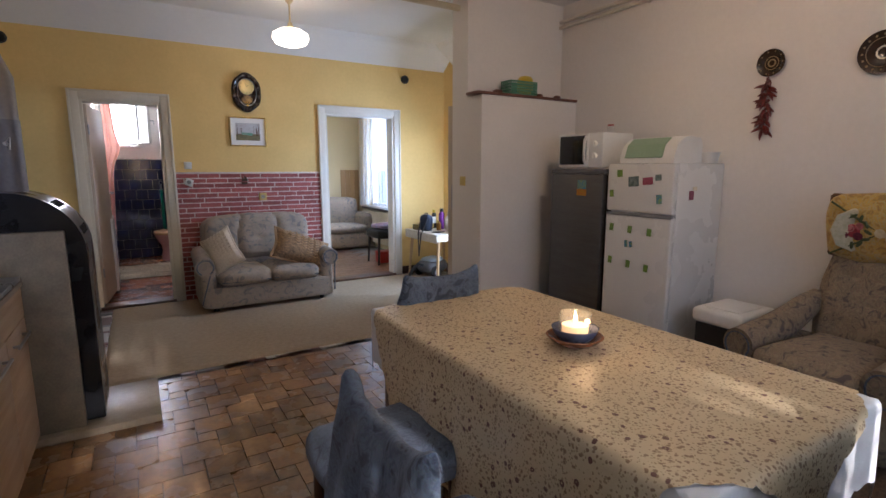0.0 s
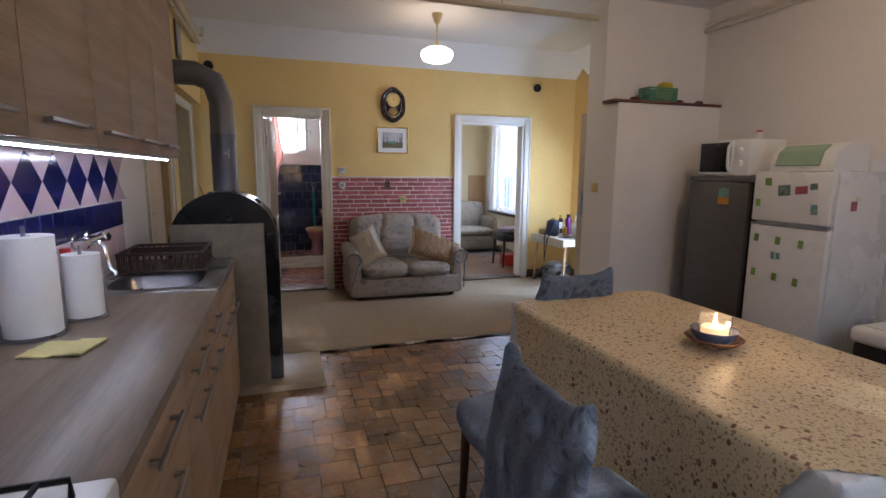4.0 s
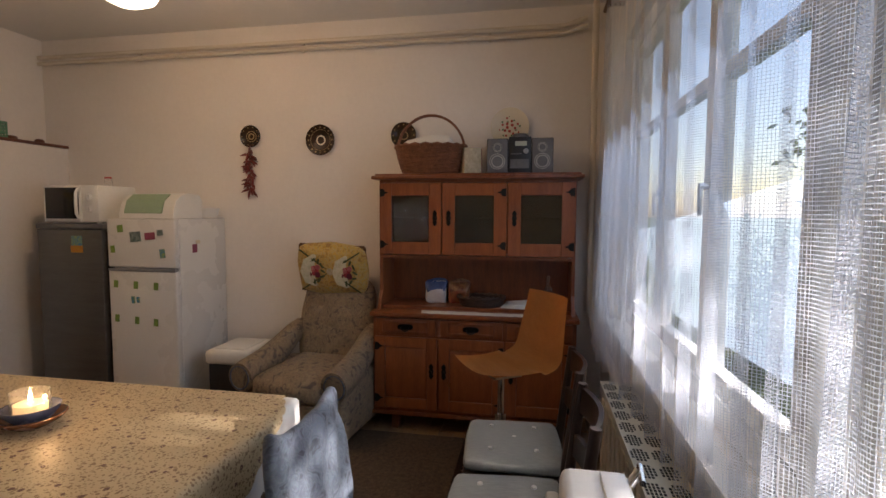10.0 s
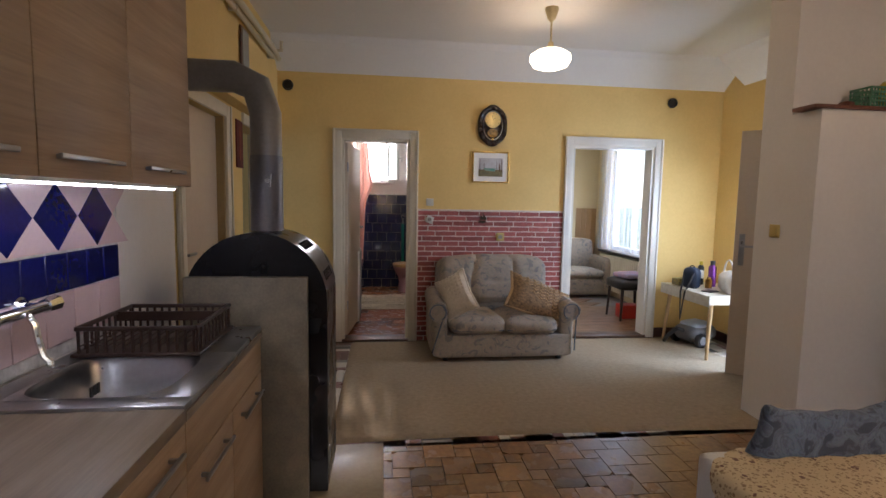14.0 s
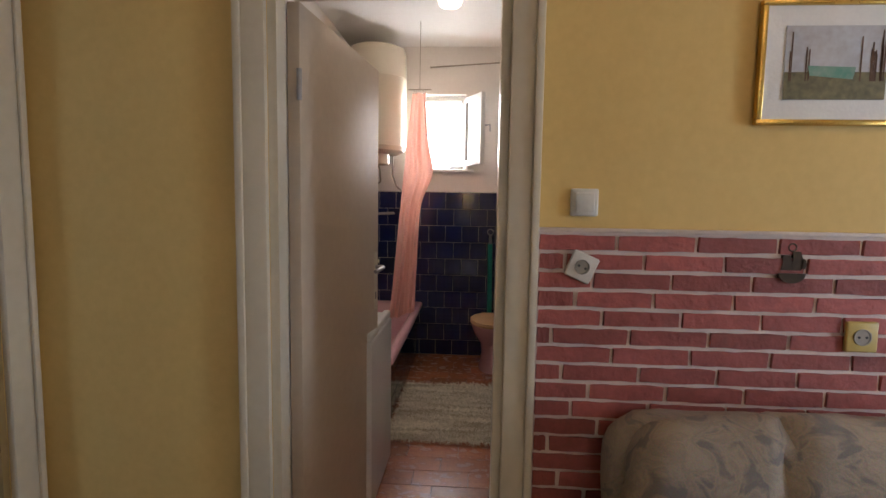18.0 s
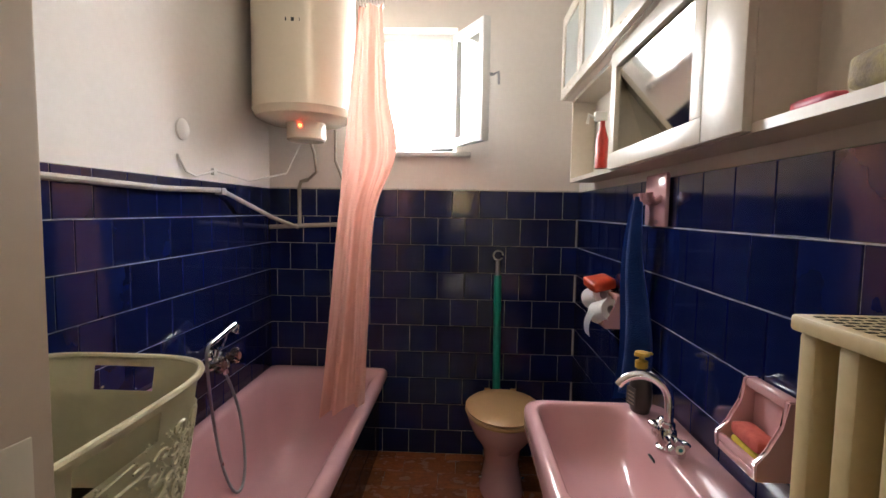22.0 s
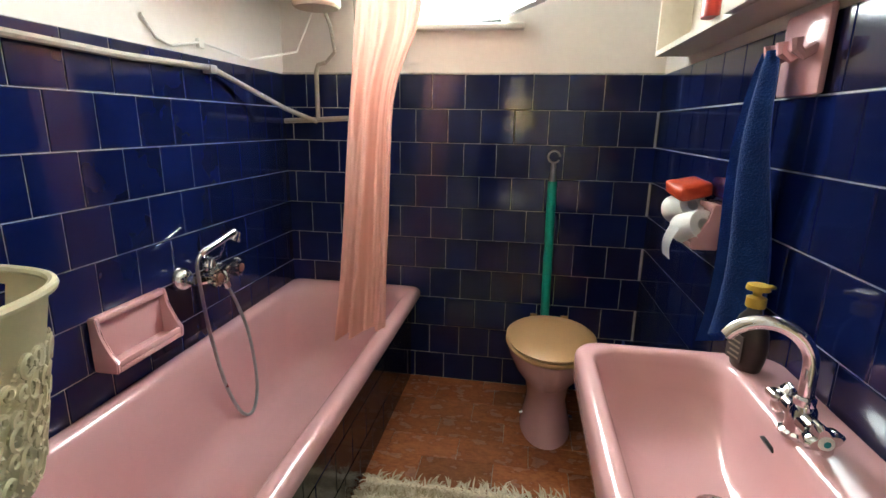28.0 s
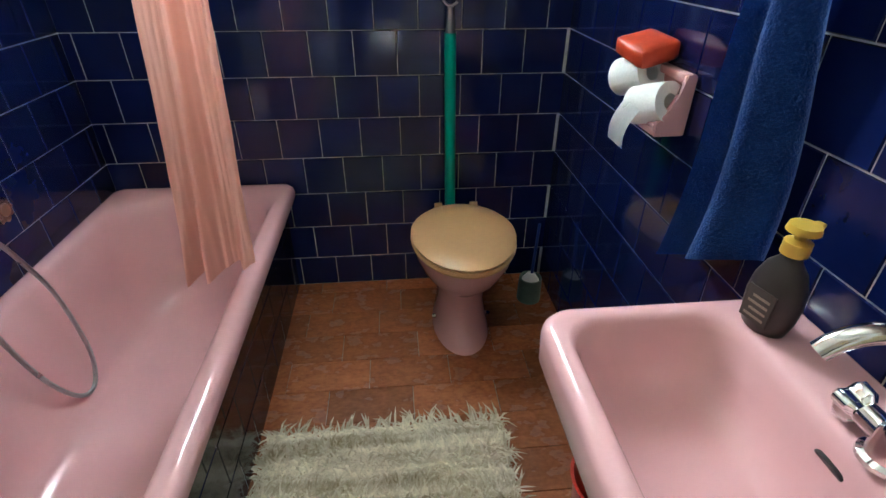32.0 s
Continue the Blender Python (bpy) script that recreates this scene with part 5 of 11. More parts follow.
cyl(bm, (0, 0, 0.06), (0, 0, 0.072), 0.024)
part("lid", bm, plain("red_lid", (0.45, 0.04, 0.03), 0.4), t)
t = thing("bread_bin", "cream plastic bread bin with a green roll front", "bread bin", (2.96, 2.155, 1.417))
bm = bm_new()
prism(bm, [(0, -0.215, 0), (0, -0.215, 0.04), (0.03, -0.215, 0.12), (0.09, -0.215, 0.165), (0.16, -0.215, 0.18), (0.28, -0.215, 0.17), (0.31, -0.215, 0.13), (0.31, -0.215, 0)], (0, 0.43, 0))
part("body", bm, WHITE_PL, t)
bm = bm_new()
ps = [(-0.004, 0.035), (0.026, 0.122), (0.088, 0.168)]
for k in range(2):
    (xa, za), (xb, zb) = ps[k], ps[k + 1]
    prism(bm, [(xa, -0.13, za), (xb, -0.13, zb), (xb - 0.005, -0.13, zb + 0.004), (xa - 0.005, -0.13, za + 0.004)], (0, 0.30, 0))
part("roll_front", bm, surface("pale_green_plastic", (0.30, 0.42, 0.28), (0.26, 0.37, 0.24), 5, 0.3), t, "pale green front")
for at, r, h, lab in (((3.27, 2.03, 1.417), 0.06, 0.15, "white plastic tubs stacked behind the bread bin"), ((3.36, 1.95, 1.417), 0.075, 0.075, "low white plastic tub on the fridge")):
    bm = bm_new()
    lathe(bm, [(0, 0), (r * 0.8, 0), (r, h * 0.95), (r * 1.08, h * 0.95), (r * 1.08, h), (0, h)], (0, 0, 0), 24)
    solid("plastic_tub", bm, WHITE_PL, lab, "tub", at)

# ledge on the partition
REDWOOD = surface("red_brown_board", (0.16, 0.055, 0.03), (0.09, 0.03, 0.018), 6, 0.5, 0, 0.2, 30, stretch=(1, 6, 1))
bm = bm_new()
box(bm, 2.36, 3.33, 1.986, 3.495, 3.50, 2.008, 0.004)
solid("ledge_board", bm, REDWOOD, "red-brown wooden board on the partition ledge", "shelf")
GREEN_PL = surface("green_plastic", (0.10, 0.28, 0.17), (0.08, 0.22, 0.13), 5, 0.35)
t = thing("plastic_basket", "green slotted plastic basket on the partition ledge", "basket", (2.87, 3.42, 2.009))
bm = bm_new()
box(bm, -0.14, -0.065, 0, 0.14, 0.065, 0.012, 0.004)
for z in (0.03, 0.055, 0.08, 0.105):
    for y in (-0.07, 0.066):
        box(bm, -0.145, y, z, 0.145, y + 0.005, z + 0.012)
    for x in (-0.147, 0.142):
        box(bm, x, -0.07, z, x + 0.005, 0.07, z + 0.012)
for i in range(15):
    x = -0.145 + i * 0.0203
    for y in (-0.069, 0.064):
        box(bm, x, y, 0.0, x + 0.008, y + 0.005, 0.117)
for i in range(6):
    y = -0.065 + i * 0.025
    for x in (-0.145, 0.140):
        box(bm, x, y, 0.0, x + 0.005, y + 0.008, 0.117)
part("lattice", bm, GREEN_PL, t)
bm = bm_new()
soft_box(bm, 0.0, -0.05, 0.02, 0.13, 0.05, 0.165, 0.03, 0.012, 6, 0.012, 3)
part("cloth", bm, surface("yellow_plastic", (0.62, 0.46, 0.03), (0.5, 0.36, 0.02), 9, 0.4), t, "yellow cloth in the basket")
for x, s in ((2.62, 0.04), (3.08, 0.035), (3.30, 0.02)):
    bm = bm_new()
    soft_box(bm, -s, -0.03, 0, s, 0.03, 0.03, 0.012, 0.003, 4, 0.006, x)
    solid("wooden_clamp", bm, REDWOOD, "small dark wooden piece on the ledge", "wood piece", (x, 3.40, 2.0085), 20)
# ---- bar stool ----
BEECH = surface("orange_plywood", (0.60, 0.27, 0.08), (0.50, 0.21, 0.06), 4, 0.35, 0, 0.05, 30, stretch=(1, 6, 1))
t = thing("bar_stool", "orange plywood bar stool on a chrome gas column", "stool", (2.50, -0.36, 0), 32)
bm = bm_new()


def shell(u, v):
    # u runs across, v from the seat's front to the top of the back
    s = v * 0.80
    if s < 0.36:
        y, z = 0.19 - s, 0.665 - 0.02 * math.sin(s / 0.36 * math.pi)
    elif s < 0.50:
        a = (s - 0.36) / 0.14 * radians(78)
        y, z = -0.17 - 0.09 * math.sin(a), 0.665 + 0.09 * (1 - math.cos(a))
    else:
        y, z = -0.258 - (s - 0.50) * 0.18, 0.736 + (s - 0.50) * 0.98
    w = 0.205 - 0.02 * math.cos(v * 6)
    return Vector(((u - 0.5) * 2 * w, y + 0.03 * (2 * u - 1) ** 2 * (v > 0.45), z + 0.02 * (2 * u - 1) ** 2 * (v < 0.4)))


grid(bm, 14, 30, shell)
r = bmesh.ops.solidify(bm, geom=bm.faces[:], thickness=0.012)
part("seat_shell", bm, BEECH, t)
bm = bm_new()
cyl(bm, (0, 0, 0.02), (0, 0, 0.40), 0.03)
cyl(bm, (0, 0, 0.40), (0, 0, 0.612), 0.018)
box(bm, -0.08, -0.08, 0.612, 0.08, 0.08, 0.624)
part("column", bm, CHROME, t)
bm = bm_new()
lathe(bm, [(0, 0), (0.20, 0), (0.20, 0.008), (0.05, 0.03), (0, 0.03)], (0, 0, 0), 32)
part("base", bm, CHROME, t)
bm = bm_new()
tube(bm, arc((0, 0, 0.26), 0.13, 20, 160, 16, (1, 0, 0), (0, 1, 0)), 0.009)
tube(bm, [(0, 0, 0.26), (0, 0.13, 0.26)], 0.009)
part("foot_ring", bm, CHROME, t)

# ---- dark chairs with tied cushions, backs to the window ----
BLACK_WOOD = surface("black_brown_wood", (0.035, 0.018, 0.012), (0.018, 0.010, 0.007), 6, 0.35, 0, 0.1, 40, stretch=(1, 1, 0.2))
CUSH = surface("grey_ticking", (0.33, 0.34, 0.31), (0.25, 0.26, 0.24), 30, 0.9, 0, 0.5, 200, stretch=(6, 1, 1))
BUTTON = plain("white_button", (0.75, 0.72, 0.66), 0.5)
STRIPE = surface("coral_band", (0.58, 0.20, 0.17), (0.5, 0.16, 0.14), 30, 0.9, 0, 0.4, 200)
for cx, lab in ((2.0, "dark wooden chair with a grey buttoned cushion by the radiator"), (1.50, "dark wooden chair with a grey buttoned cushion by the sewing table")):
    t = thing("wooden_chair", lab, "chair", (cx, -0.46, 0), 0, "dark chairs along the window")
    bm = bm_new()
    box(bm, -0.21, -0.19, 0.405, 0.21, 0.21, 0.435, 0.01)
    part("seat", bm, BLACK_WOOD, t)
    for x in (-0.19, 0.19):
        bm = bm_new()
        tube(bm, [(x, -0.18, 0), (x, -0.19, 0.44), (x, -0.24, 0.86)], [0.016, 0.02, 0.017], 10)
        part("back_post", bm, BLACK_WOOD, t)
        bm = bm_new()
        cyl(bm, (x, 0.18, 0), (x, 0.18, 0.404), 0.015, 0.019, 10)
        part("leg", bm, BLACK_WOOD, t)
    for z0, z1, dy in ((0.60, 0.68, -0.205), (0.76, 0.85, -0.228)):
        bm = bm_new()
        a = [(-0.18 + 0.36 * k / 10, dy - 0.035 * math.sin(math.pi * k / 10)) for k in range(11)]
        vs = [[bm.verts.new((x, y + o, z)) for x, y in a] for z, o in ((z0, 0), (z1, -0.006), (z1, -0.022), (z0, -0.016))]
        for p_, q_ in zip(vs, vs[1:] + vs[:1]):
            for k in range(10):
                bm.faces.new((p_[k], p_[k + 1], q_[k + 1], q_[k]))
        bm.faces.new([v[0] for v in vs])
        bm.faces.new([v[10] for v in vs][::-1])
        part("slat", bm, BLACK_WOOD, t)
    bm = bm_new()
    for y in (-0.18, 0.18):
        cyl(bm, (-0.19, y, 0.20), (0.19, y, 0.20), 0.009, seg=8)
    part("stretcher", bm, BLACK_WOOD, t)
    c = thing("seat_cushion", "grey ticking cushion with white buttons on a dark chair", "cushion", (cx, -0.45, 0.436), 3, "chair cushions")
    bm = bm_new()
    soft_box(bm, -0.21, -0.19, 0.0, 0.21, 0.20, 0.055, 0.024, 0.012, 12, 0.004, cx)
    part("cover", bm, CUSH, c)
    for bx, by in ((-0.11, 0.1), (0.11, 0.1), (0, 0.0), (-0.11, -0.09), (0.11, -0.09)):
        bm = bm_new()
        lathe(bm, [(0.0, 0.0), (0.011, 0.0), (0.009, 0.006), (0, 0.007)], (bx, by, 0.063 - 0.1 * (bx * bx + by * by)), 12)
        part("button", bm, BUTTON, c)
    bm = bm_new()
    soft_box(bm, -0.214, -0.12, 0.012, -0.19, 0.17, 0.043, 0.010, 0.003, 5)
    part("band", bm, STRIPE, c, "coral band")

# ---- sewing table and machine ----
PLANK_PRINT = surface("plank_print_oilcloth", (0.26, 0.13, 0.055), (0.10, 0.05, 0.022), 7, 0.3, 0, 0.1, 40, stretch=(1, 5, 1), spread=0.3)
t = thing("sewing_table", "small table under a plank-printed oilcloth by the radiator", "table", (0.62, -0.52, 0))
bm = bm_new()
box(bm, -0.38, -0.27, 0.70, 0.38, 0.27, 0.728, 0.004)
part("tabletop", bm, BLACK_WOOD, t)
for sx in (-1, 1):
    for sy in (-1, 1):
        bm = bm_new()
        cyl(bm, (sx * 0.33, sy * 0.22, 0), (sx * 0.33, sy * 0.22, 0.70), 0.02, seg=10)
        part("leg", bm, BLACK_WOOD, t)
bm = bm_new()
box(bm, -0.385, -0.275, 0.7285, 0.385, 0.275, 0.7335)
box(bm, 0.3805, -0.275, 0.62, 0.386, 0.275, 0.728)
box(bm, -0.385, 0.2705, 0.62, 0.38, 0.276, 0.728)
oc = part("oilcloth", bm, BLACK_PL, t, "oilcloth printed with brown planks")
for k in range(8):
    for blk in range(2):
        bm = bm_new()
        if blk == 0:
            box(bm, 0.12, -0.27 + 0.068 * k, 0.7336, 0.382, -0.27 + 0.068 * k + 0.064, 0.7348)
        else:
            if k > 5:
                continue
            box(bm, -0.38 + 0.082 * k, -0.27, 0.7336, -0.38 + 0.082 * k + 0.078, 0.272, 0.7348)
        part("printed_plank", bm, PLANK_PRINT, oc)
t = thing("sewing_machine", "white sewing machine on the oilcloth table", "sewing machine", (0.48, -0.615, 0.7355), 0)
bm = bm_new()
box(bm, -0.21, -0.07, 0.0, 0.25, 0.06, 0.07, 0.012, seg=3)
part("bed", bm, WHITE_PL, t)
bm = bm_new()
box(bm, -0.21, -0.055, 0.07, -0.09, 0.045, 0.22, 0.012, seg=3)
part("column", bm, WHITE_PL, t)
bm = bm_new()
box(bm, -0.215, -0.06, 0.21, 0.23, 0.05, 0.315, 0.018, seg=3)
part("arm", bm, WHITE_PL, t)
bm = bm_new()
box(bm, 0.12, -0.05, 0.09, 0.225, 0.042, 0.215, 0.015, seg=3)
part("head", bm, WHITE_PL, t)
bm = bm_new()
box(bm, 0.03, -0.061, 0.312, 0.034, 0.051, 0.3165)
box(bm, 0.05, -0.045, 0.3155, 0.16, -0.04, 0.318)
box(bm, 0.05, 0.03, 0.3155, 0.09, 0.036, 0.319)
part("seams", bm, GREY_PL, t)
bm = bm_new()
box(bm, 0.09, -0.05, 0.3155, 0.205, -0.012, 0.321, 0.002)
part("stitch_panel", bm, WHITE_ENAMEL, t)
bm = bm_new()
cyl(bm, (-0.10, 0.02, 0.315), (-0.10, 0.02, 0.335), 0.013)
cyl(bm, (-0.10, 0.02, 0.335), (-0.10, 0.02, 0.365), 0.004)
part("bobbin_winder", bm, CHROME, t)
bm = bm_new()
cyl(bm, (0.19, -0.055, 0.31), (0.20, -0.07, 0.33), 0.008)
cyl(bm, (0.17, -0.07, 0.325), (0.22, -0.075, 0.328), 0.005)
part("thread_guide", bm, CHROME, t)
bm = bm_new()
cyl(bm, (-0.225, 0, 0.24), (-0.255, 0, 0.24), 0.055, 0.05, 24)
part("hand_wheel", bm, WHITE_PL, t)
bm = bm_new()
box(bm, 0.135, 0.051, 0.225, 0.20, 0.072, 0.285, 0.006)
part("tension_cover", bm, surface("cream_plastic", (0.70, 0.62, 0.48), None, 6, 0.4), t)
t = thing("thread_spool", "dark blue thread spool standing beside the sewing machine", "thread spool", (0.47, -0.715, 0.7355))
bm = bm_new()
lathe(bm, [(0, 0), (0.03, 0), (0.03, 0.22), (0.026, 0.225), (0, 0.225)], (0, 0, 0), 20)
part("core", bm, plain("navy_thread", (0.012, 0.014, 0.03), 0.8), t)
bm = bm_new()
lathe(bm, [(0.024, 0.2255), (0.03, 0.23), (0.032, 0.30), (0.026, 0.312), (0, 0.312)], (0, 0, 0), 20)
part("thread", bm, surface("navy_thread_wound", (0.02, 0.022, 0.045), (0.012, 0.013, 0.028), 30, 0.8, 0, 0.5, 200, stretch=(1, 1, 12)), t)
bm = bm_new()
lathe(bm, [(0, 0.3125), (0.010, 0.3125), (0.010, 0.322), (0, 0.323)], (0, 0, 0), 14)
part("cap", bm, WHITE_PL, t, "white spool cap")

# ---- radiator with perforated cover ----
t = thing("radiator", "cream radiator with a perforated cover under the window", "radiator", (0, -0.985, 0))
bm = bm_new()
x0, x1, y0, y1 = -0.35, 2.22, 0.02, 0.145
box(bm, x0, y0, 0.10, x1, y1, 0.665, 0.004)
part("body", bm, GLOSS, t)
DARK_SLOT = plain("dark_slot", (0.02, 0.017, 0.012), 0.9)
bm = bm_new()
box(bm, x0, y0 - 0.005, 0.685, x1, y1 + 0.012, 0.70, 0.004)
part("top_grille", bm, GLOSS, t)
bm = bm_new()
for i in range(24):
    cx = x0 + 0.07 + i * 0.105
    for half in (0, 1):
        for r_ in range(5):
            n_ = 3 if r_ in (0, 4) else 5
            w_ = 0.0085
            for k in range(n_):
                yy = y0 + 0.012 + half * 0.066 + (5 - n_) * 0.5 * 0.0112 + k * 0.0112
                xx = cx - 0.035 + r_ * 0.0165
                box(bm, xx, yy, 0.7002, xx + 0.012, yy + 0.0075, 0.7008)
tagged(part("slots", bm, DARK_SLOT, t, "rows of dark slots"), kind="stuff")
bm = bm_new()
box(bm, x0, y0 + 0.01, 0.6655, x1, y1, 0.6845)
part("vent_gap", bm, BLACK_PL, t)
for k in range(26):
    bm = bm_new()
    box(bm, x0 + 0.02 + k * 0.098, y1, 0.13, x0 + 0.075 + k * 0.098, y1 + 0.008, 0.64, 0.003, seg=1)
    part("rib", bm, GLOSS, t)
for x in (-0.2, 2.0):
    bm = bm_new()
    box(bm, x, 0.04, 0.0, x + 0.04, 0.12, 0.10)
    part("foot", bm, GLOSS, t)

# heating pipes
PIPE_W = surface("white_pipe_paint", (0.70, 0.64, 0.54), (0.64, 0.58, 0.48), 5, 0.35, 0, 0.04)
bm = bm_new()
tube(bm, [(3.40, -0.90, H - 0.02), (3.40, -0.90, 0.95), (3.36, -0.90, 0.80), (3.0, -0.90, 0.74), (2.40, -0.93, 0.66), (2.24, -0.93, 0.60)], 0.021, 10)
solid("heating_pipe", bm, PIPE_W, "white painted heating pipe running down to the radiator", "pipe")
for dz in (0.0, -0.05):
    bm = bm_new()
    tube(bm, [(3.46, 3.55, 2.73 + dz), (3.46, -0.70, 2.735 + dz), (3.43, -0.85, 2.77 + dz)], 0.017, 8)
    for y in (2.6, 1.2, -0.2):
        box(bm, 3.46, y, 2.715 + dz, 3.499, y + 0.012, 2.75 + dz)
    solid("heating_pipe", bm, PIPE_W, "cream heating pipe along the top of the kitchen wall", "pipe", group="kitchen ceiling pipes")
bm = bm_new()
tube(bm, [(-1.04, 3.70, 2.735), (0.4, 3.70, 2.735), (2.42, 3.70, 2.735)], 0.026, 10)
for x in (-0.2, 0.44, 1.5):
    cyl(bm, (x, 3.70, 2.73), (x, 3.70, H - 0.001), 0.006, seg=6)
solid("heating_pipe", bm, PIPE, "cream heating pipe spanning between kitchen and living room", "pipe")
bm = bm_new()
tube(bm, [(-1.02, 2.9, 2.72), (-1.02, 5.40, 2.72), (-1.02, 5.6, 2.70)], 0.026, 10)
for y in (3.1, 4.2, 5.3):
    box(bm, -1.058, y, 2.70, -1.0, y + 0.02, 2.75)
tube(bm, [(-1.02, 5.42, 2.72), (-0.96, 5.42, 2.72), (-0.96, 5.42, 2.80)], 0.016, 8)
solid("heating_pipe", bm, PIPE, "thick cream heating pipe under the living room ceiling", "pipe")
bm = bm_new()
tube(bm, [(-1.02, 2.9, 2.64), (-1.02, 5.35, 2.64)], 0.018, 8)
for y in (3.1, 4.2, 5.3):
    box(bm, -1.058, y, 2.62, -1.0, y + 0.02, 2.66)
solid("heating_pipe", bm, PIPE, "thin cream heating pipe under the living room ceiling", "pipe")

# ---- kitchen window, curtain, outside ----
w = tagged(new("window_1"), "white wooden casement window behind lace", "window", "", "structure")
FRAME_W = surface("white_frame_paint", (0.74, 0.74, 0.72), (0.68, 0.68, 0.66), 4, 0.35)
bm = bm_new()
for x, w_ in ((-0.45, 0.08), (0.80, 0.16), (2.77, 0.08)):
    box(bm, x, -1.12, 0.86, x + w_, -1.04, 2.42, 0.004)
for z in (0.86, 2.34):
    box(bm, -0.37, -1.12, z, 0.80, -1.04, z + 0.08, 0.004)
    box(bm, 0.96, -1.12, z, 2.77, -1.04, z + 0.08, 0.004)
part("window_frame", bm, FRAME_W, w)
PANE = glass_mat("window_glass", (1, 1, 1), 0.0, 1.0)
for a, e in ((-0.37, 0.215), (0.215, 0.80), (0.96, 1.563), (1.563, 2.167), (2.167, 2.77)):
    bm = bm_new()
    for z0, z1 in ((0.94, 1.0), (2.28, 2.34), (1.86, 1.90)):
        box(bm, a + 0.055, -1.10, z0, e - 0.055, -1.05, z1, 0.004)
    for x in (a, e - 0.055):
        box(bm, x, -1.10, 0.94, x + 0.055, -1.05, 2.34, 0.004)
    sash = part("sash", bm, FRAME_W, w)
    bm = bm_new()
    box(bm, a + 0.05, -1.078, 0.99, e - 0.05, -1.074, 2.29)
    ob = part("pane", bm, PANE, sash)
    ob.visible_shadow = False
for x in (0.215, 1.563, 2.167):
    bm = bm_new()
    cyl(bm, (x, -1.05, 1.55), (x, -1.02, 1.55), 0.01, seg=8)
    box(bm, x - 0.008, -1.03, 1.46, x + 0.008, -1.018, 1.56, 0.003)
    part("latch", bm, STEEL, w)
bm = bm_new()
box(bm, -0.50, -1.10, 0.83, 2.90, -0.93, 0.859, 0.006)
part("window_sill", bm, FRAME_W, w)


def lace_mat(name, cell, hole, white=(0.86, 0.88, 0.92), solid_at=0.55):
    """Net curtain: threads in a grid with open meshes and some filled ones."""
    m, n, l, p = node_mat(name)
    tc = n.new("ShaderNodeTexCoord")
    sep = n.new("ShaderNodeSeparateXYZ")
    l.new(tc.outputs["UV"], sep.inputs[0])

    def wavef(sock, k):
        a = n.new("ShaderNodeMath")
        a.operation = "MULTIPLY"
        a.inputs[1].default_value = k
        l.new(sock, a.inputs[0])
        b = n.new("ShaderNodeMath")
        b.operation = "SINE"
        l.new(a.outputs[0], b.inputs[0])
        c = n.new("ShaderNodeMath")
        c.operation = "ABSOLUTE"
        l.new(b.outputs[0], c.inputs[0])
        return c.outputs[0]

    k = math.pi / cell
    mn = n.new("ShaderNodeMath")
    mn.operation = "MINIMUM"
    l.new(wavef(sep.outputs[0], k), mn.inputs[0])
    l.new(wavef(sep.outputs[1], k), mn.inputs[1])
    thread = n.new("ShaderNodeMath")
    thread.operation = "LESS_THAN"
    thread.inputs[1].default_value = hole
    l.new(mn.outputs[0], thread.inputs[0])
    band = n.new("ShaderNodeTexNoise")
    band.inputs["Scale"].default_value = 9
    l.new(tc.outputs["UV"], band.inputs["Vector"])
    bt_ = n.new("ShaderNodeMath")
    bt_.operation = "GREATER_THAN"
    bt_.inputs[1].default_value = 0.78
    l.new(band.outputs[0], bt_.inputs[0])
    mx = n.new("ShaderNodeMath")
    mx.operation = "MAXIMUM"
    l.new(thread.outputs[0], mx.inputs[0])
    l.new(bt_.outputs[0], mx.inputs[1])
    al = n.new("ShaderNodeMapRange")
    al.inputs[3].default_value, al.inputs[4].default_value = 0.02, 0.70
    l.new(mx.outputs[0], al.inputs[0])
    dif, tra, tr, mix1, mix2 = (n.new(x) for x in ("ShaderNodeBsdfDiffuse", "ShaderNodeBsdfTranslucent", "ShaderNodeBsdfTransparent", "ShaderNodeMixShader", "ShaderNodeMixShader"))
    dif.inputs[0].default_value = tra.inputs[0].default_value = (*white, 1)
    mix1.inputs[0].default_value = max(solid_at, 0.72)
    l.new(dif.outputs[0], mix1.inputs[1])
    l.new(tra.outputs[0], mix1.inputs[2])
    l.new(al.outputs[0], mix2.inputs[0])
    l.new(tr.outputs[0], mix2.inputs[1])
    l.new(mix1.outputs[0], mix2.inputs[2])
    l.new(mix2.outputs[0], n["Material Output"].inputs[0])
    return m


LACE = lace_mat("white_lace_net", 0.0064, 0.28, (0.66, 0.74, 0.86))


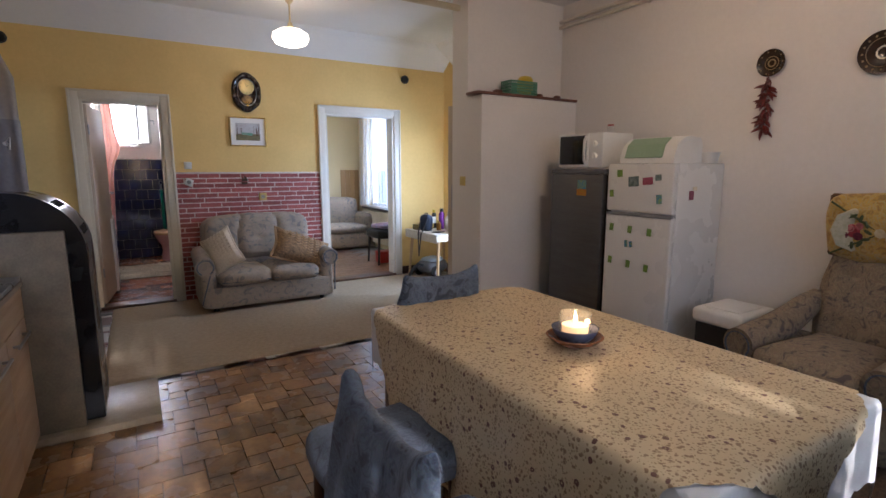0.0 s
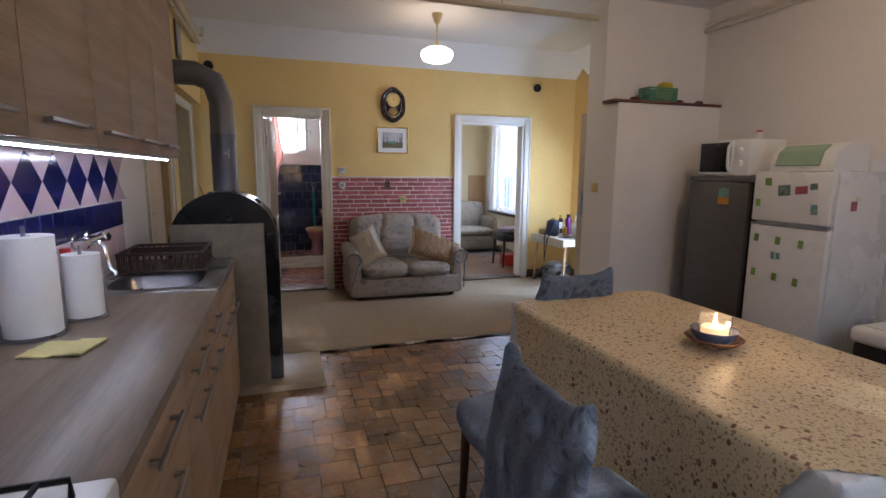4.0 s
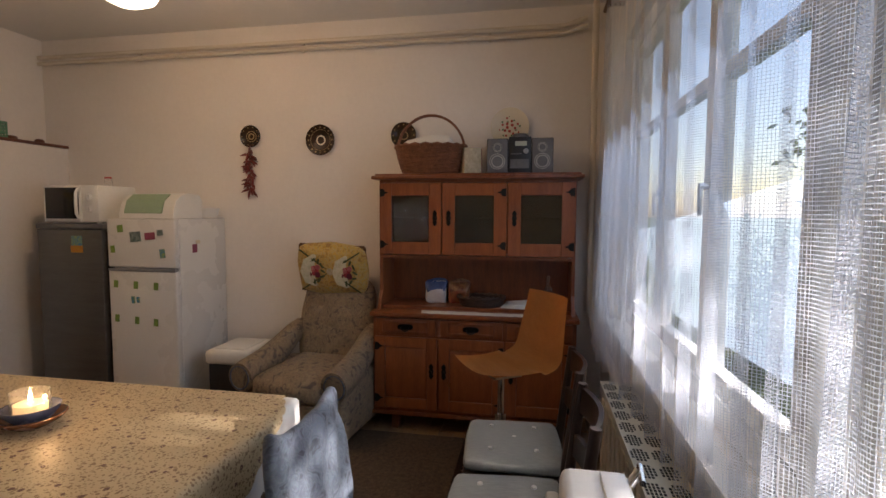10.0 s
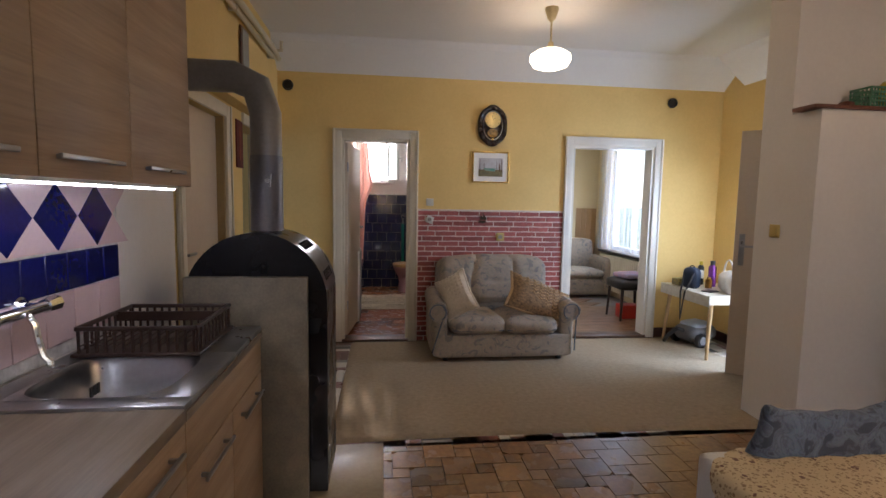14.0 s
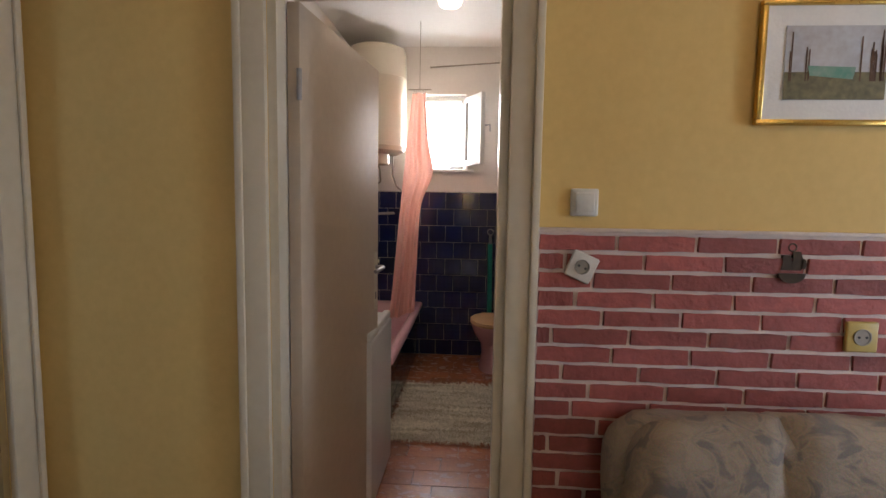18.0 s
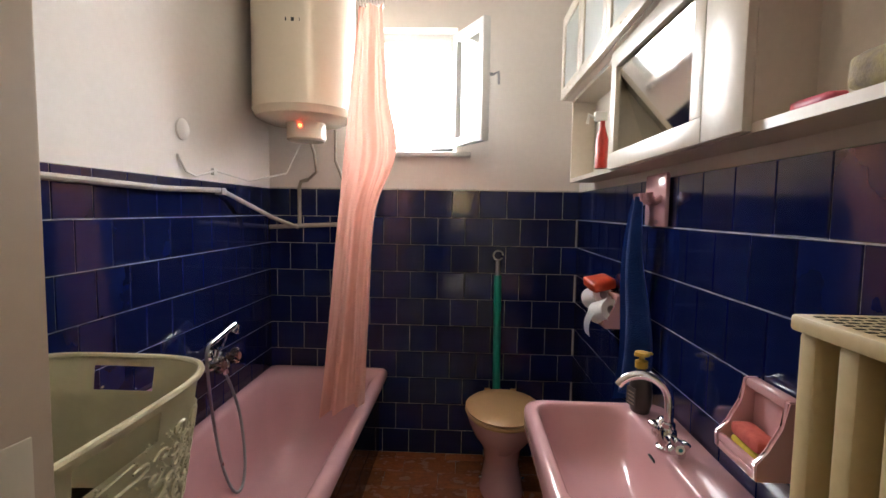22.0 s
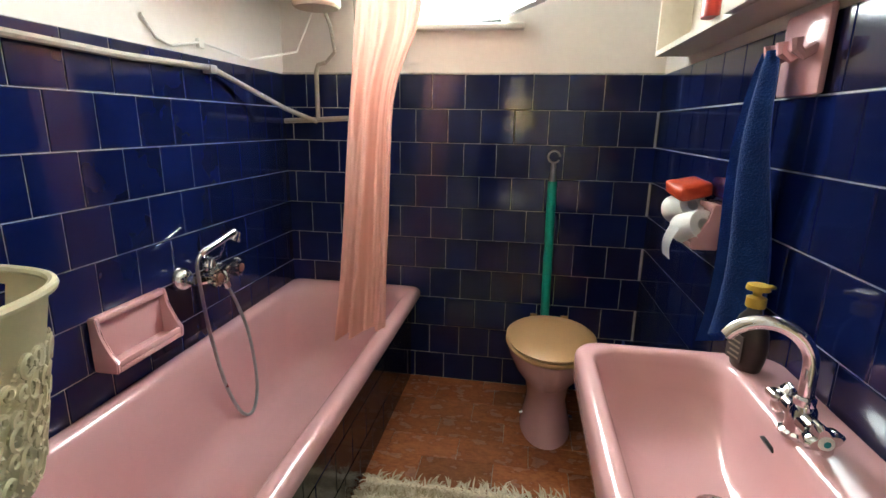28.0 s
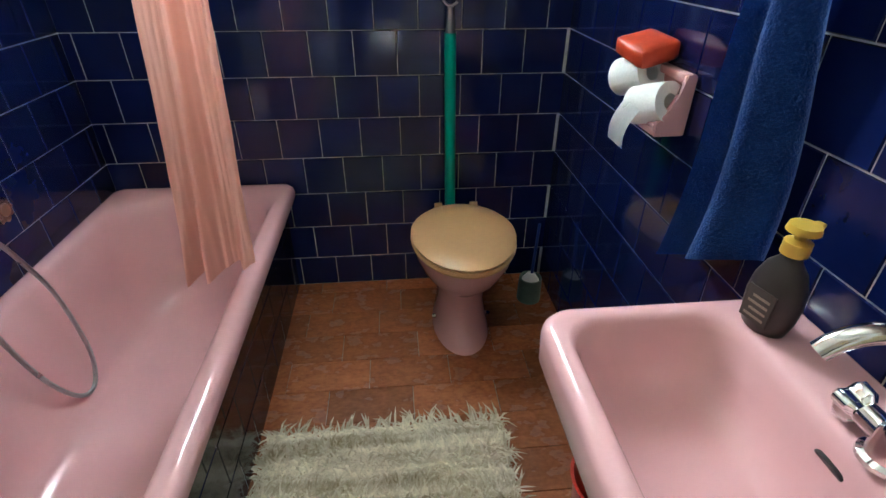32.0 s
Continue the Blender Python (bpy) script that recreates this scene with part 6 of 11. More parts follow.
def curtain_mesh(x0, x1, y, z0, z1, folds, depth, seed, nx=260, nz=24, scallop=0.03):
    bm = bm_new()
    uv = bm.loops.layers.uv.new("UVMap")
    rows = []
    for i in range(nx + 1):
        u = i / nx
        col = []
        for j in range(nz + 1):
            v = j / nz
            ph = u * folds * 2 * math.pi
            d = depth * (0.55 + 0.6 * (1 - v)) * (math.sin(ph + 1.4 * noise.noise(Vector((u * folds * 0.6, v, seed)))) + 0.4 * math.sin(2.3 * ph + seed))
            zz = z0 + (z1 - z0) * v - (scallop * abs(math.sin(ph * 0.5)) if j == 0 else 0)
            col.append((bm.verts.new((x0 + (x1 - x0) * u, y + d + 0.03 * (1 - v) * math.sin(u * 9), zz)), u * (x1 - x0) * 1.6, (z1 - z0) * v))
        rows.append(col)
    for i in range(nx):
        for j in range(nz):
            q = (rows[i][j], rows[i + 1][j], rows[i + 1][j + 1], rows[i][j + 1])
            f = bm.faces.new([a[0] for a in q])
            for lp, a in zip(f.loops, q):
                lp[uv].uv = (a[1], a[2])
    return bm


t = thing("lace_curtain", "white lace net curtain hanging before the kitchen window", "curtain", (0, 0, 0))
part("net", curtain_mesh(-0.70, 2.95, -0.905, 0.735, 2.62, 21, 0.024, 2.0), LACE, t)
bm = bm_new()
cyl(bm, (-0.8, -0.905, 2.64), (3.0, -0.905, 2.64), 0.012, seg=10)
for x in (-0.7, 1.1, 2.9):
    box(bm, x, -1.0, 2.63, x + 0.02, -0.905, 2.65)
part("rail", bm, WOOD_DARK, t, "dark curtain rail")

# rug under the armchair
def carpet_mat(name, a, b, scale, fine):
    return surface(name, a, b, scale, 0.98, 0, 1.0, fine)


RUG_BROWN = carpet_mat("brown_rug_pile", (0.13, 0.085, 0.045), (0.05, 0.03, 0.018), 40, 160)
bm = bm_new()
box(bm, 1.75, -0.10, 0.0, 3.0, 1.5, 0.012, 0.004)
rg = thing("rug", "brown flecked rug with a fringed edge before the buffet", "rug")
part("pile", bm, RUG_BROWN, rg)
bm = bm_new()
for i in range(110):
    x = 1.76 + i * 0.0112
    box(bm, x, -0.145 + 0.012 * math.sin(i * 1.7), 0.001, x + 0.005, -0.10, 0.006)
tagged(part("fringe", bm, WICKER_DARK, rg), kind="stuff")

# ceiling lamps
OPAL = surface("opal_glass", (0.9, 0.86, 0.78), (0.88, 0.84, 0.76), 3, 0.3, 0, 0, emit=(1.0, 0.86, 0.62), glow=2.2)
BRASS = surface("cream_brass", (0.62, 0.50, 0.30), (0.5, 0.4, 0.22), 6, 0.3, 0.3)


def pendant(label, at, profile, drop):
    t = thing("ceiling_lamp", label, "lamp", at)
    b = bm_new()
    lathe(b, profile, (0, 0, 0), 32)
    ob = part("globe", b, OPAL, t, "glowing opal glass globe")
    ob.visible_shadow = False
    b = bm_new()
    cyl(b, (0, 0, profile[-1][1]), (0, 0, drop - 0.05), 0.008, seg=8)
    cyl(b, (0, 0, profile[-1][1] - 0.005), (0, 0, profile[-1][1] + 0.05), 0.03, 0.02, 16)
    part("stem", b, BRASS, t)
    b = bm_new()
    lathe(b, [(0.012, -0.10), (0.03, -0.08), (0.05, -0.02), (0.052, -0.001), (0, -0.001)], (0, 0, drop), 20)
    part("rose", b, BRASS, t)


OPAL_P = [(0, -0.075), (0.07, -0.072), (0.13, -0.05), (0.155, -0.01), (0.15, 0.03), (0.10, 0.062), (0.04, 0.075), (0.03, 0.075)]
pendant("flat opal glass pendant lamp, lit, in the living room", (1.19, 4.50, 2.505), OPAL_P, H - 2.505)
pendant("large opal glass pendant lamp, lit, in the kitchen", (2.05, 1.42, 2.56), [(0, -0.11), (0.06, -0.105), (0.12, -0.075), (0.15, -0.02), (0.15, 0.03), (0.11, 0.085), (0.05, 0.11), (0.03, 0.11)], H - 2.56)

# ---- outside ----
GRASS = surface("garden_grass", (0.10, 0.14, 0.04), (0.05, 0.08, 0.02), 3, 0.95, 0, 0.8, 30)
bm = bm_new()
v = [bm.verts.new(p) for p in ((-300, -300, -0.35), (300, -300, -0.35), (300, 300, -0.35), (-300, 300, -0.35))]
bm.faces.new(v)
setting("ground", bm, GRASS, "green garden ground around the house", "ground")
LEAF = surface("tree_leaf", (0.10, 0.15, 0.03), (0.16, 0.20, 0.05), 3, 0.6, 0, 0.1, 20, spread=0.3)
BARK = surface("tree_bark", (0.10, 0.075, 0.05), (0.05, 0.04, 0.03), 8, 0.95, 0, 1.0, 40)


def tree(at, h, r, n, seed, label, lift=0.62, tall=0.2):
    random.seed(seed)
    t = thing("tree", label, "tree", at)
    b = bm_new()
    tube(b, [(0, 0, -0.05), (0.06, 0.03, h * 0.3), (0.02, -0.05, h * 0.55), (0.1, 0.0, h * 0.8)], [0.13, 0.10, 0.07, 0.03], 9)
    for k in range(7):
        a = k * 2.4
        z = h * (0.48 + 0.05 * k)
        tube(b, [(0.04, 0, z), (0.4 * r * math.cos(a), 0.4 * r * math.sin(a), z + 0.25 * r), (0.85 * r * math.cos(a), 0.85 * r * math.sin(a), z + 0.4 * r)], [0.05, 0.03, 0.008], 6)
    part("trunk", b, BARK, t)
    verts, faces = [], []
    clumps = [Vector((random.gauss(0, 0.45) * r, random.gauss(0, 0.45) * r, h * lift + random.gauss(0, tall) * h)) for _ in range(34)]
    for i in range(n):
        c = random.choice(clumps) + Vector((random.gauss(0, 0.22), random.gauss(0, 0.22), random.gauss(0, 0.2))) * r * 0.7
        d = Vector((random.uniform(-1, 1), random.uniform(-1, 1), random.uniform(-1, 1))).normalized()
        e = d.orthogonal().normalized()
        s = random.uniform(0.04, 0.085)
        k = len(verts)
        verts += [c - d * s, c + e * s * 0.5, c + d * s, c - e * s * 0.5]
        faces.append((k, k + 1, k + 2, k + 3))
    me = bpy.data.meshes.new("crown")
    me.from_pydata([tuple(v) for v in verts], [], faces)
    me.materials.append(LEAF)
    ob = new("crown", me)
    ob.parent = t
    tagged(ob, kind="stuff")


# first two trees added to shape the sun: shade the table, dapple the slab
tree((2.1, -6.2, -0.35), 5.6, 1.9, 11000, 1, "leafy green garden tree outside the kitchen window", 0.80, 0.055)
tree((-0.7, -6.6, -0.35), 5.0, 1.8, 6500, 2, "leafy green garden tree beside the house")
tree((3.6, -6.0, -0.35), 4.4, 1.7, 4000, 3, "leafy green garden tree outside the kitchen window")
tree((6.2, -5.0, -0.35), 4.0, 1.6, 5000, 6, "leafy green garden tree beside the house")
random.seed(11)
verts, faces = [], []
for i in range(9000):
    c = Vector((random.uniform(-3, 9), -4.2 + random.gauss(0, 0.3), -0.35 + abs(random.gauss(0.55, 0.4))))
    d = Vector((random.uniform(-1, 1), random.uniform(-1, 1), random.uniform(-1, 1))).normalized()
    e = d.orthogonal().normalized()
    s = random.uniform(0.04, 0.08)
    k = len(verts)
    verts += [c - d * s, c + e * s * 0.5, c + d * s, c - e * s * 0.5]
    faces.append((k, k + 1, k + 2, k + 3))
me = bpy.data.meshes.new("hedge")
me.from_pydata([tuple(v) for v in verts], [], faces)
me.materials.append(LEAF)
tagged(new("hedge", me), "low green hedge outside the kitchen window", "hedge", "", "stuff")
# ---- bathroom ----
def loop_shell(bm, loops, seg=6):
    """Rounded rectangles (cx, cy, hx, hy, r, z) joined one to the next; the last one is closed."""
    rings = []
    for cx, cy, hx, hy, r, z in loops:
        r = min(r, hx, hy)
        ring = []
        for sx, sy, a0 in ((1, 1, 0), (-1, 1, 90), (-1, -1, 180), (1, -1, 270)):
            for k in range(seg + 1):
                a = radians(a0 + 90 * k / seg)
                ring.append(bm.verts.new((cx + sx * (hx - r) + r * math.cos(a), cy + sy * (hy - r) + r * math.sin(a), z)))
        rings.append(ring)
    n = len(rings[0])
    for a, b in zip(rings, rings[1:]):
        for i in range(n):
            bm.faces.new((a[i], a[(i + 1) % n], b[(i + 1) % n], b[i]))
    bm.faces.new(rings[-1])
    return rings


# bath
TX, TY = -0.688, 8.055
tub = thing("bathtub", "pink enamelled bathtub built in behind blue tiles", "bathtub", (TX, TY, 0))
bm = bm_new()
hx, hy = 0.342, 0.872
loop_shell(bm, [(0, 0, hx - 0.012, hy - 0.012, 0.03, 0.445), (0, 0, hx - 0.002, hy - 0.002, 0.035, 0.452), (0, 0, hx, hy, 0.035, 0.470), (0, 0, hx - 0.004, hy - 0.004, 0.037, 0.488), (0, 0, hx - 0.013, hy - 0.013, 0.04, 0.499), (0, 0, hx - 0.026, hy - 0.028, 0.06, 0.503), (0, 0, hx - 0.046, hy - 0.055, 0.11, 0.502), (0, 0, hx - 0.060, hy - 0.072, 0.15, 0.494), (0, 0, hx - 0.068, hy - 0.083, 0.17, 0.478),
                (0, 0, hx - 0.08, hy - 0.11, 0.18, 0.42), (0, 0.01, hx - 0.095, hy - 0.155, 0.185, 0.31), (0, 0.02, hx - 0.115, hy - 0.205, 0.185, 0.205), (0, 0.025, hx - 0.135, hy - 0.240, 0.175, 0.155), (0, 0.03, hx - 0.165, hy - 0.285, 0.155, 0.125), (0, 0.03, hx - 0.21, hy - 0.36, 0.12, 0.112), (0, 0.03, hx - 0.27, hy - 0.46, 0.07, 0.108)], 10)
part("shell", bm, PINK, tub)
bm = bm_new()
box(bm, -0.338, -0.79, 0.0, 0.288, 0.868, 0.10)
part("base", bm, GROUT, tub)
bm = bm_new()
box(bm, 0.272, -0.805, 0.0, 0.286, 0.868, 0.444)
box(bm, -0.338, -0.805, 0.0, 0.272, -0.79, 0.444)
apron = part("apron", bm, TILE_GROUT, tub, "grouted apron under dark tiles")
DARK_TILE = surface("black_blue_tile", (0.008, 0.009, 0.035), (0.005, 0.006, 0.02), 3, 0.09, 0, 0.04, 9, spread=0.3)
TP = 0.1525


def tile_mesh(w, h, m, name="tile"):
    b = bm_new()
    t_ = 0.003
    pts = [(-w / 2, -h / 2), (w / 2, -h / 2), (w / 2, h / 2), (-w / 2, h / 2)]
    lo = [b.verts.new((x, 0, z)) for x, z in pts]
    hi = [b.verts.new((x - math.copysign(0.002, x), -t_, z - math.copysign(0.002, z))) for x, z in pts]
    b.faces.new(hi)
    for i in range(4):
        b.faces.new((lo[i], lo[(i + 1) % 4], hi[(i + 1) % 4], hi[i]))
    return mesh_of(name, b, m, False)


TILE_MESHES = {}


def tile_at(parent, w, h, mat_, m):
    k = (round(w, 3), round(h, 3), mat_.name)
    if k not in TILE_MESHES:
        TILE_MESHES[k] = tile_mesh(w, h, mat_)
    return piece("tile", TILE_MESHES[k], parent, m)


def tile_field(parent, a0, a1, z0, z1, place, mat_, start, holes=()):
    """Half-bond tiles over a0..a1 along the wall, rows down from z1; place(a, z) gives the pose of a tile's centre."""
    z, row = z1, 0
    while z > z0 + 0.01:
        h = min(TP, z - z0)
        a = start - (TP / 2 if row % 2 else 0)
        while a > a0:
            a -= TP
        while a < a1 - 0.008:
            l_, r_ = max(a, a0), min(a + TP, a1)
            if r_ - l_ > 0.012 and not any(h0 < (l_ + r_) / 2 < h1 and (z - h / 2) < hz for h0, h1, hz in holes):
                tile_at(parent, r_ - l_ - 0.0026, h - 0.0026, mat_, place((l_ + r_) / 2, z - h / 2) @ pose(0, 0, 0, random.uniform(-0.25, 0.25), 0, random.uniform(-0.25, 0.25)))
            a += TP
        z -= h
        row += 1


random.seed(21)
ZT = 1.512
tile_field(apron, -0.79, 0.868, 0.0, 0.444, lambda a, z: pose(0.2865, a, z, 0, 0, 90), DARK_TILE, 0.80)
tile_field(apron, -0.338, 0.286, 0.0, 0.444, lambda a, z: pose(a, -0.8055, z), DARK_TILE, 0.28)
for nm, args in (("trim_tiles_north", (-1.03, 0.70, 0.0, ZT, lambda a, z: pose(a, NORTH - 0.0035, z), BLUE_TILE, 0.612)),
                 ("trim_tiles_west", (6.42, NORTH - 0.009, 0.0, ZT, lambda a, z: pose(-1.0265, a, z, 0, 0, 90), BLUE_TILE, 8.80)),
                 ("trim_tiles_east", (5.88, NORTH - 0.009, 0.0, ZT, lambda a, z: pose(0.6965, a, z, 0, 0, -90), BLUE_TILE, 8.84))):
    wall_t = tagged(new(nm), "dark cobalt blue glazed wall tiles in half bond", "tiles", "", "structure")
    bm = bm_new()
    if "north" in nm:
        box(bm, -1.03, NORTH - 0.0035, 0, 0.70, NORTH - 0.0005, ZT)
    elif "west" in nm:
        box(bm, -1.0295, 6.42, 0, -1.0265, NORTH - 0.004, ZT)
    else:
        box(bm, 0.6965, 5.88, 0, 0.6995, NORTH - 0.004, ZT)
    part("grout", bm, TILE_GROUT, wall_t)
    tile_field(wall_t, *args)
    bm = bm_new()
    if "north" in nm:
        box(bm, -1.03, NORTH - 0.011, ZT, 0.70, NORTH - 0.0005, ZT + 0.006)
        part("edge", bm, TILE_GROUT, wall_t)

# bathroom floor planks
fl = bpy.data.objects["floor_bath"]
planks = {}
for r_ in range(22):
    y0, y1 = 5.871 + 0.142 * r_, min(5.871 + 0.142 * (r_ + 1), NORTH) - 0.002
    x = -1.03 - (0.12 if r_ % 2 else 0) - 0.03 * (r_ % 3)
    while x < 0.69 and y1 - y0 > 0.02:
        a, b_ = max(x, -1.03), min(x + 0.283, 0.70)
        k = (round(b_ - a, 3), round(y1 - y0, 3))
        if k[0] > 0.01:
            if k not in planks:
                bm = bm_new()
                box(bm, -k[0] / 2, -k[1] / 2, 0.0, k[0] / 2, k[1] / 2, 0.006, 0.001, seg=1)
                planks[k] = mesh_of("plank", bm, BATH_FLOOR)
            piece("plank", planks[k], fl, pose((a + b_) / 2, (y0 + y1) / 2, -0.006))
        x += 0.285

# shag rug
SHAG = surface("cream_shag", (0.52, 0.45, 0.32), (0.36, 0.30, 0.20), 20, 0.95, 0, 0.3, 90, spread=0.0)
rug = thing("shag_rug", "cream shaggy bath mat with ragged ends on the plank floor", "rug", (-0.01, 7.645, 0.0))
bm = bm_new()
box(bm, -0.355, -0.44, 0.001, 0.355, 0.44, 0.010)
part("backing", bm, SHAG, rug)
random.seed(8)
verts, faces = [], []
for i in range(15000):
    x, y = random.uniform(-0.36, 0.36), random.uniform(-0.46, 0.46)
    band = 0.5 + 0.5 * math.sin(y * 42 + 0.8 * math.sin(x * 9))
    a = random.uniform(0, 6.28)
    ln = random.uniform(0.03, 0.075) * (0.7 + 0.5 * band)
    d = Vector((math.cos(a), math.sin(a) * 1.3, 0))
    e = Vector((-d.y, d.x, 0)).normalized() * 0.0032
    b0 = Vector((x, y, 0.008))
    z = 0.006 + 0.024 * band * random.random()
    k = len(verts)
    verts += [b0 - e, b0 + e, b0 + d * ln * 0.5 + Vector((0, 0, z)) + e, b0 + d * ln * 0.5 + Vector((0, 0, z)) - e, b0 + d * ln + Vector((0, 0, z * 0.35))]
    faces += [(k, k + 1, k + 2, k + 3), (k + 3, k + 2, k + 4)]
me = bpy.data.meshes.new("pile")
me.from_pydata([tuple(v) for v in verts], [], faces)
m, n, l, p = node_mat("cream_shag_tufts")
g = n.new("ShaderNodeNewGeometry")
rp = n.new("ShaderNodeValToRGB")
rp.color_ramp.elements[0].color, rp.color_ramp.elements[1].color = (0.27, 0.20, 0.11, 1), (0.86, 0.76, 0.58, 1)
tcr, mpr, nsr, mar = (n.new(x) for x in ("ShaderNodeTexCoord", "ShaderNodeMapping", "ShaderNodeTexNoise", "ShaderNodeMath"))
mpr.inputs["Scale"].default_value = (1.2, 13, 1)
nsr.inputs["Scale"].default_value, nsr.inputs["Detail"].default_value = 1.6, 3
mar.operation = "MULTIPLY_ADD"
mar.inputs[1].default_value = 0.45
l.new(tcr.outputs["Object"], mpr.inputs[0])
l.new(mpr.outputs[0], nsr.inputs["Vector"])
stretch_r = n.new("ShaderNodeMapRange")
stretch_r.inputs[1].default_value, stretch_r.inputs[2].default_value, stretch_r.inputs[4].default_value = 0.38, 0.62, 0.6
l.new(nsr.outputs[0], stretch_r.inputs[0])
l.new(g.outputs["Random Per Island"], mar.inputs[0])
l.new(stretch_r.outputs[0], mar.inputs[2])
l.new(mar.outputs[0], rp.inputs[0])
l.new(rp.outputs[0], p.inputs["Base Color"])
p.inputs["Roughness"].default_value = 0.95
me.materials.append(m)
ob = new("pile", me)
ob.parent = rug
tagged(ob, kind="stuff")

# toilet
SEAT = surface("beige_toilet_seat", (0.60, 0.36, 0.165), (0.55, 0.32, 0.15), 3, 0.38, 0, 0.01)
wc = thing("toilet", "pink ceramic toilet with a beige lid, closed", "toilet", (0.285, 8.61, 0))


def oval(bm, loops, seg=36, power=1.0):
    rings = []
    for cx, cy, rx, ryf, ryb, z in loops:
        rings.append([bm.verts.new((cx + rx * math.cos(2 * math.pi * i / seg), cy + (ryb if math.sin(2 * math.pi * i / seg) > 0 else ryf) * math.sin(2 * math.pi * i / seg), z)) for i in range(seg)])
    for a, b in zip(rings, rings[1:]):
        for i in range(seg):
            bm.faces.new((a[i], a[(i + 1) % seg], b[(i + 1) % seg], b[i]))
    bm.faces.new(rings[0][::-1])
    bm.faces.new(rings[-1])


bm = bm_new()
oval(bm, [(0, 0.0, 0.11, 0.20, 0.26, 0.0), (0, 0.0, 0.105, 0.185, 0.25, 0.03), (0, 0.02, 0.085, 0.14, 0.22, 0.14), (0, 0.02, 0.10, 0.15, 0.22, 0.22), (0, 0.0, 0.15, 0.22, 0.23, 0.30), (0, -0.01, 0.178, 0.25, 0.23, 0.37), (0, -0.01, 0.182, 0.255, 0.23, 0.395), (0, -0.01, 0.16, 0.23, 0.2, 0.398)])
part("bowl", bm, PINK, wc)
bm = bm_new()
oval(bm, [(0, -0.01, 0.186, 0.262, 0.20, 0.40), (0, -0.01, 0.19, 0.266, 0.205, 0.408), (0, -0.01, 0.186, 0.262, 0.20, 0.418)])
part("seat", bm, SEAT, wc)
bm = bm_new()
oval(bm, [(0, -0.01, 0.186, 0.258, 0.205, 0.421), (0, -0.01, 0.188, 0.262, 0.207, 0.430), (0, -0.01, 0.175, 0.245, 0.195, 0.440), (0, -0.01, 0.12, 0.17, 0.13, 0.444)])
part("lid", bm, SEAT, wc)
for s in (-1, 1):
    bm = bm_new()
    cyl(bm, (s * 0.07 - 0.015, 0.205, 0.425), (s * 0.07 + 0.015, 0.205, 0.425), 0.012, seg=12)
    part("hinge", bm, SEAT, wc)
    bm = bm_new()
    cyl(bm, (s * 0.098, -0.02, 0.055), (s * 0.112, -0.02, 0.05), 0.01, seg=10)
    part("bolt_cap", bm, CHROME, wc)

# green-handled plunger pole
t = thing("mop", "green-handled mop standing behind the toilet", "mop", (0.262, 8.885, 0.0))
bm = bm_new()
cyl(bm, (0.01, 0.0, 0.10), (0.0, 0.0, 1.05), 0.021, seg=18)
part("pole", bm, surface("green_pole", (0.012, 0.33, 0.25), (0.010, 0.27, 0.20), 4, 0.3), t)
bm = bm_new()
cyl(bm, (0, 0, 1.05), (0, -0.002, 1.13), 0.017, 0.012, 14)
tube(bm, arc((0, -0.004, 1.160), 0.026, 0, 330, 16), 0.005, 6, False)
part("hook", bm, STEEL, t)
bm = bm_new()
box(bm, -0.06, -0.025, 0.0, 0.08, 0.025, 0.10, 0.02)
part("head", bm, GREY_PL, t)
t = thing("toilet_brush", "blue toilet brush in a green pot by the wall", "toilet brush", (0.60, 8.74, 0))
bm = bm_new()
lathe(bm, [(0, 0), (0.05, 0), (0.047, 0.11), (0.042, 0.11), (0.04, 0.02), (0, 0.02)], (0, 0, 0), 20)
part("pot", bm, surface("grey_green_plastic", (0.12, 0.18, 0.16), None, 6, 0.4), t)
bm = bm_new()
cyl(bm, (0, 0, 0.02), (0.015, 0.01, 0.36), 0.007, 0.006, 8)
part("handle", bm, plain("blue_plastic", (0.01, 0.04, 0.25), 0.35), t)
bm = bm_new()
lathe(bm, [(0, 0.04), (0.036, 0.05), (0.036, 0.10), (0.015, 0.13), (0, 0.13)], (0, 0, 0), 14)
part("bristles", bm, PAPER, t)

# wash basin
bs = thing("washbasin", "pink ceramic pedestal washbasin", "washbasin", (0.482, 7.36, 0))
bm = bm_new()
loop_shell(bm, [(0.02, 0, 0.15, 0.20, 0.08, 0.66), (0.0, 0, 0.20, 0.285, 0.06, 0.72), (0, 0, 0.212, 0.30, 0.05, 0.755), (0, 0, 0.213, 0.302, 0.05, 0.803), (0, 0, 0.211, 0.300, 0.05, 0.813), (0, 0, 0.206, 0.295, 0.05, 0.821), (0, 0, 0.199, 0.288, 0.05, 0.8245),
                (-0.040, 0, 0.146, 0.272, 0.06, 0.8255), (-0.042, 0, 0.138, 0.264, 0.06, 0.823), (-0.043, 0, 0.132, 0.258, 0.06, 0.816), (-0.043, 0, 0.127, 0.252, 0.062, 0.802), (-0.042, -0.003, 0.118, 0.238, 0.065, 0.755), (-0.040, -0.006, 0.108, 0.222, 0.07, 0.725), (-0.033, -0.012, 0.088, 0.185, 0.075, 0.703), (-0.020, -0.02, 0.060, 0.125, 0.055, 0.690), (0.0, -0.03, 0.032, 0.042, 0.03, 0.683)], 9)
part("bowl", bm, PINK, bs)
bm = bm_new()
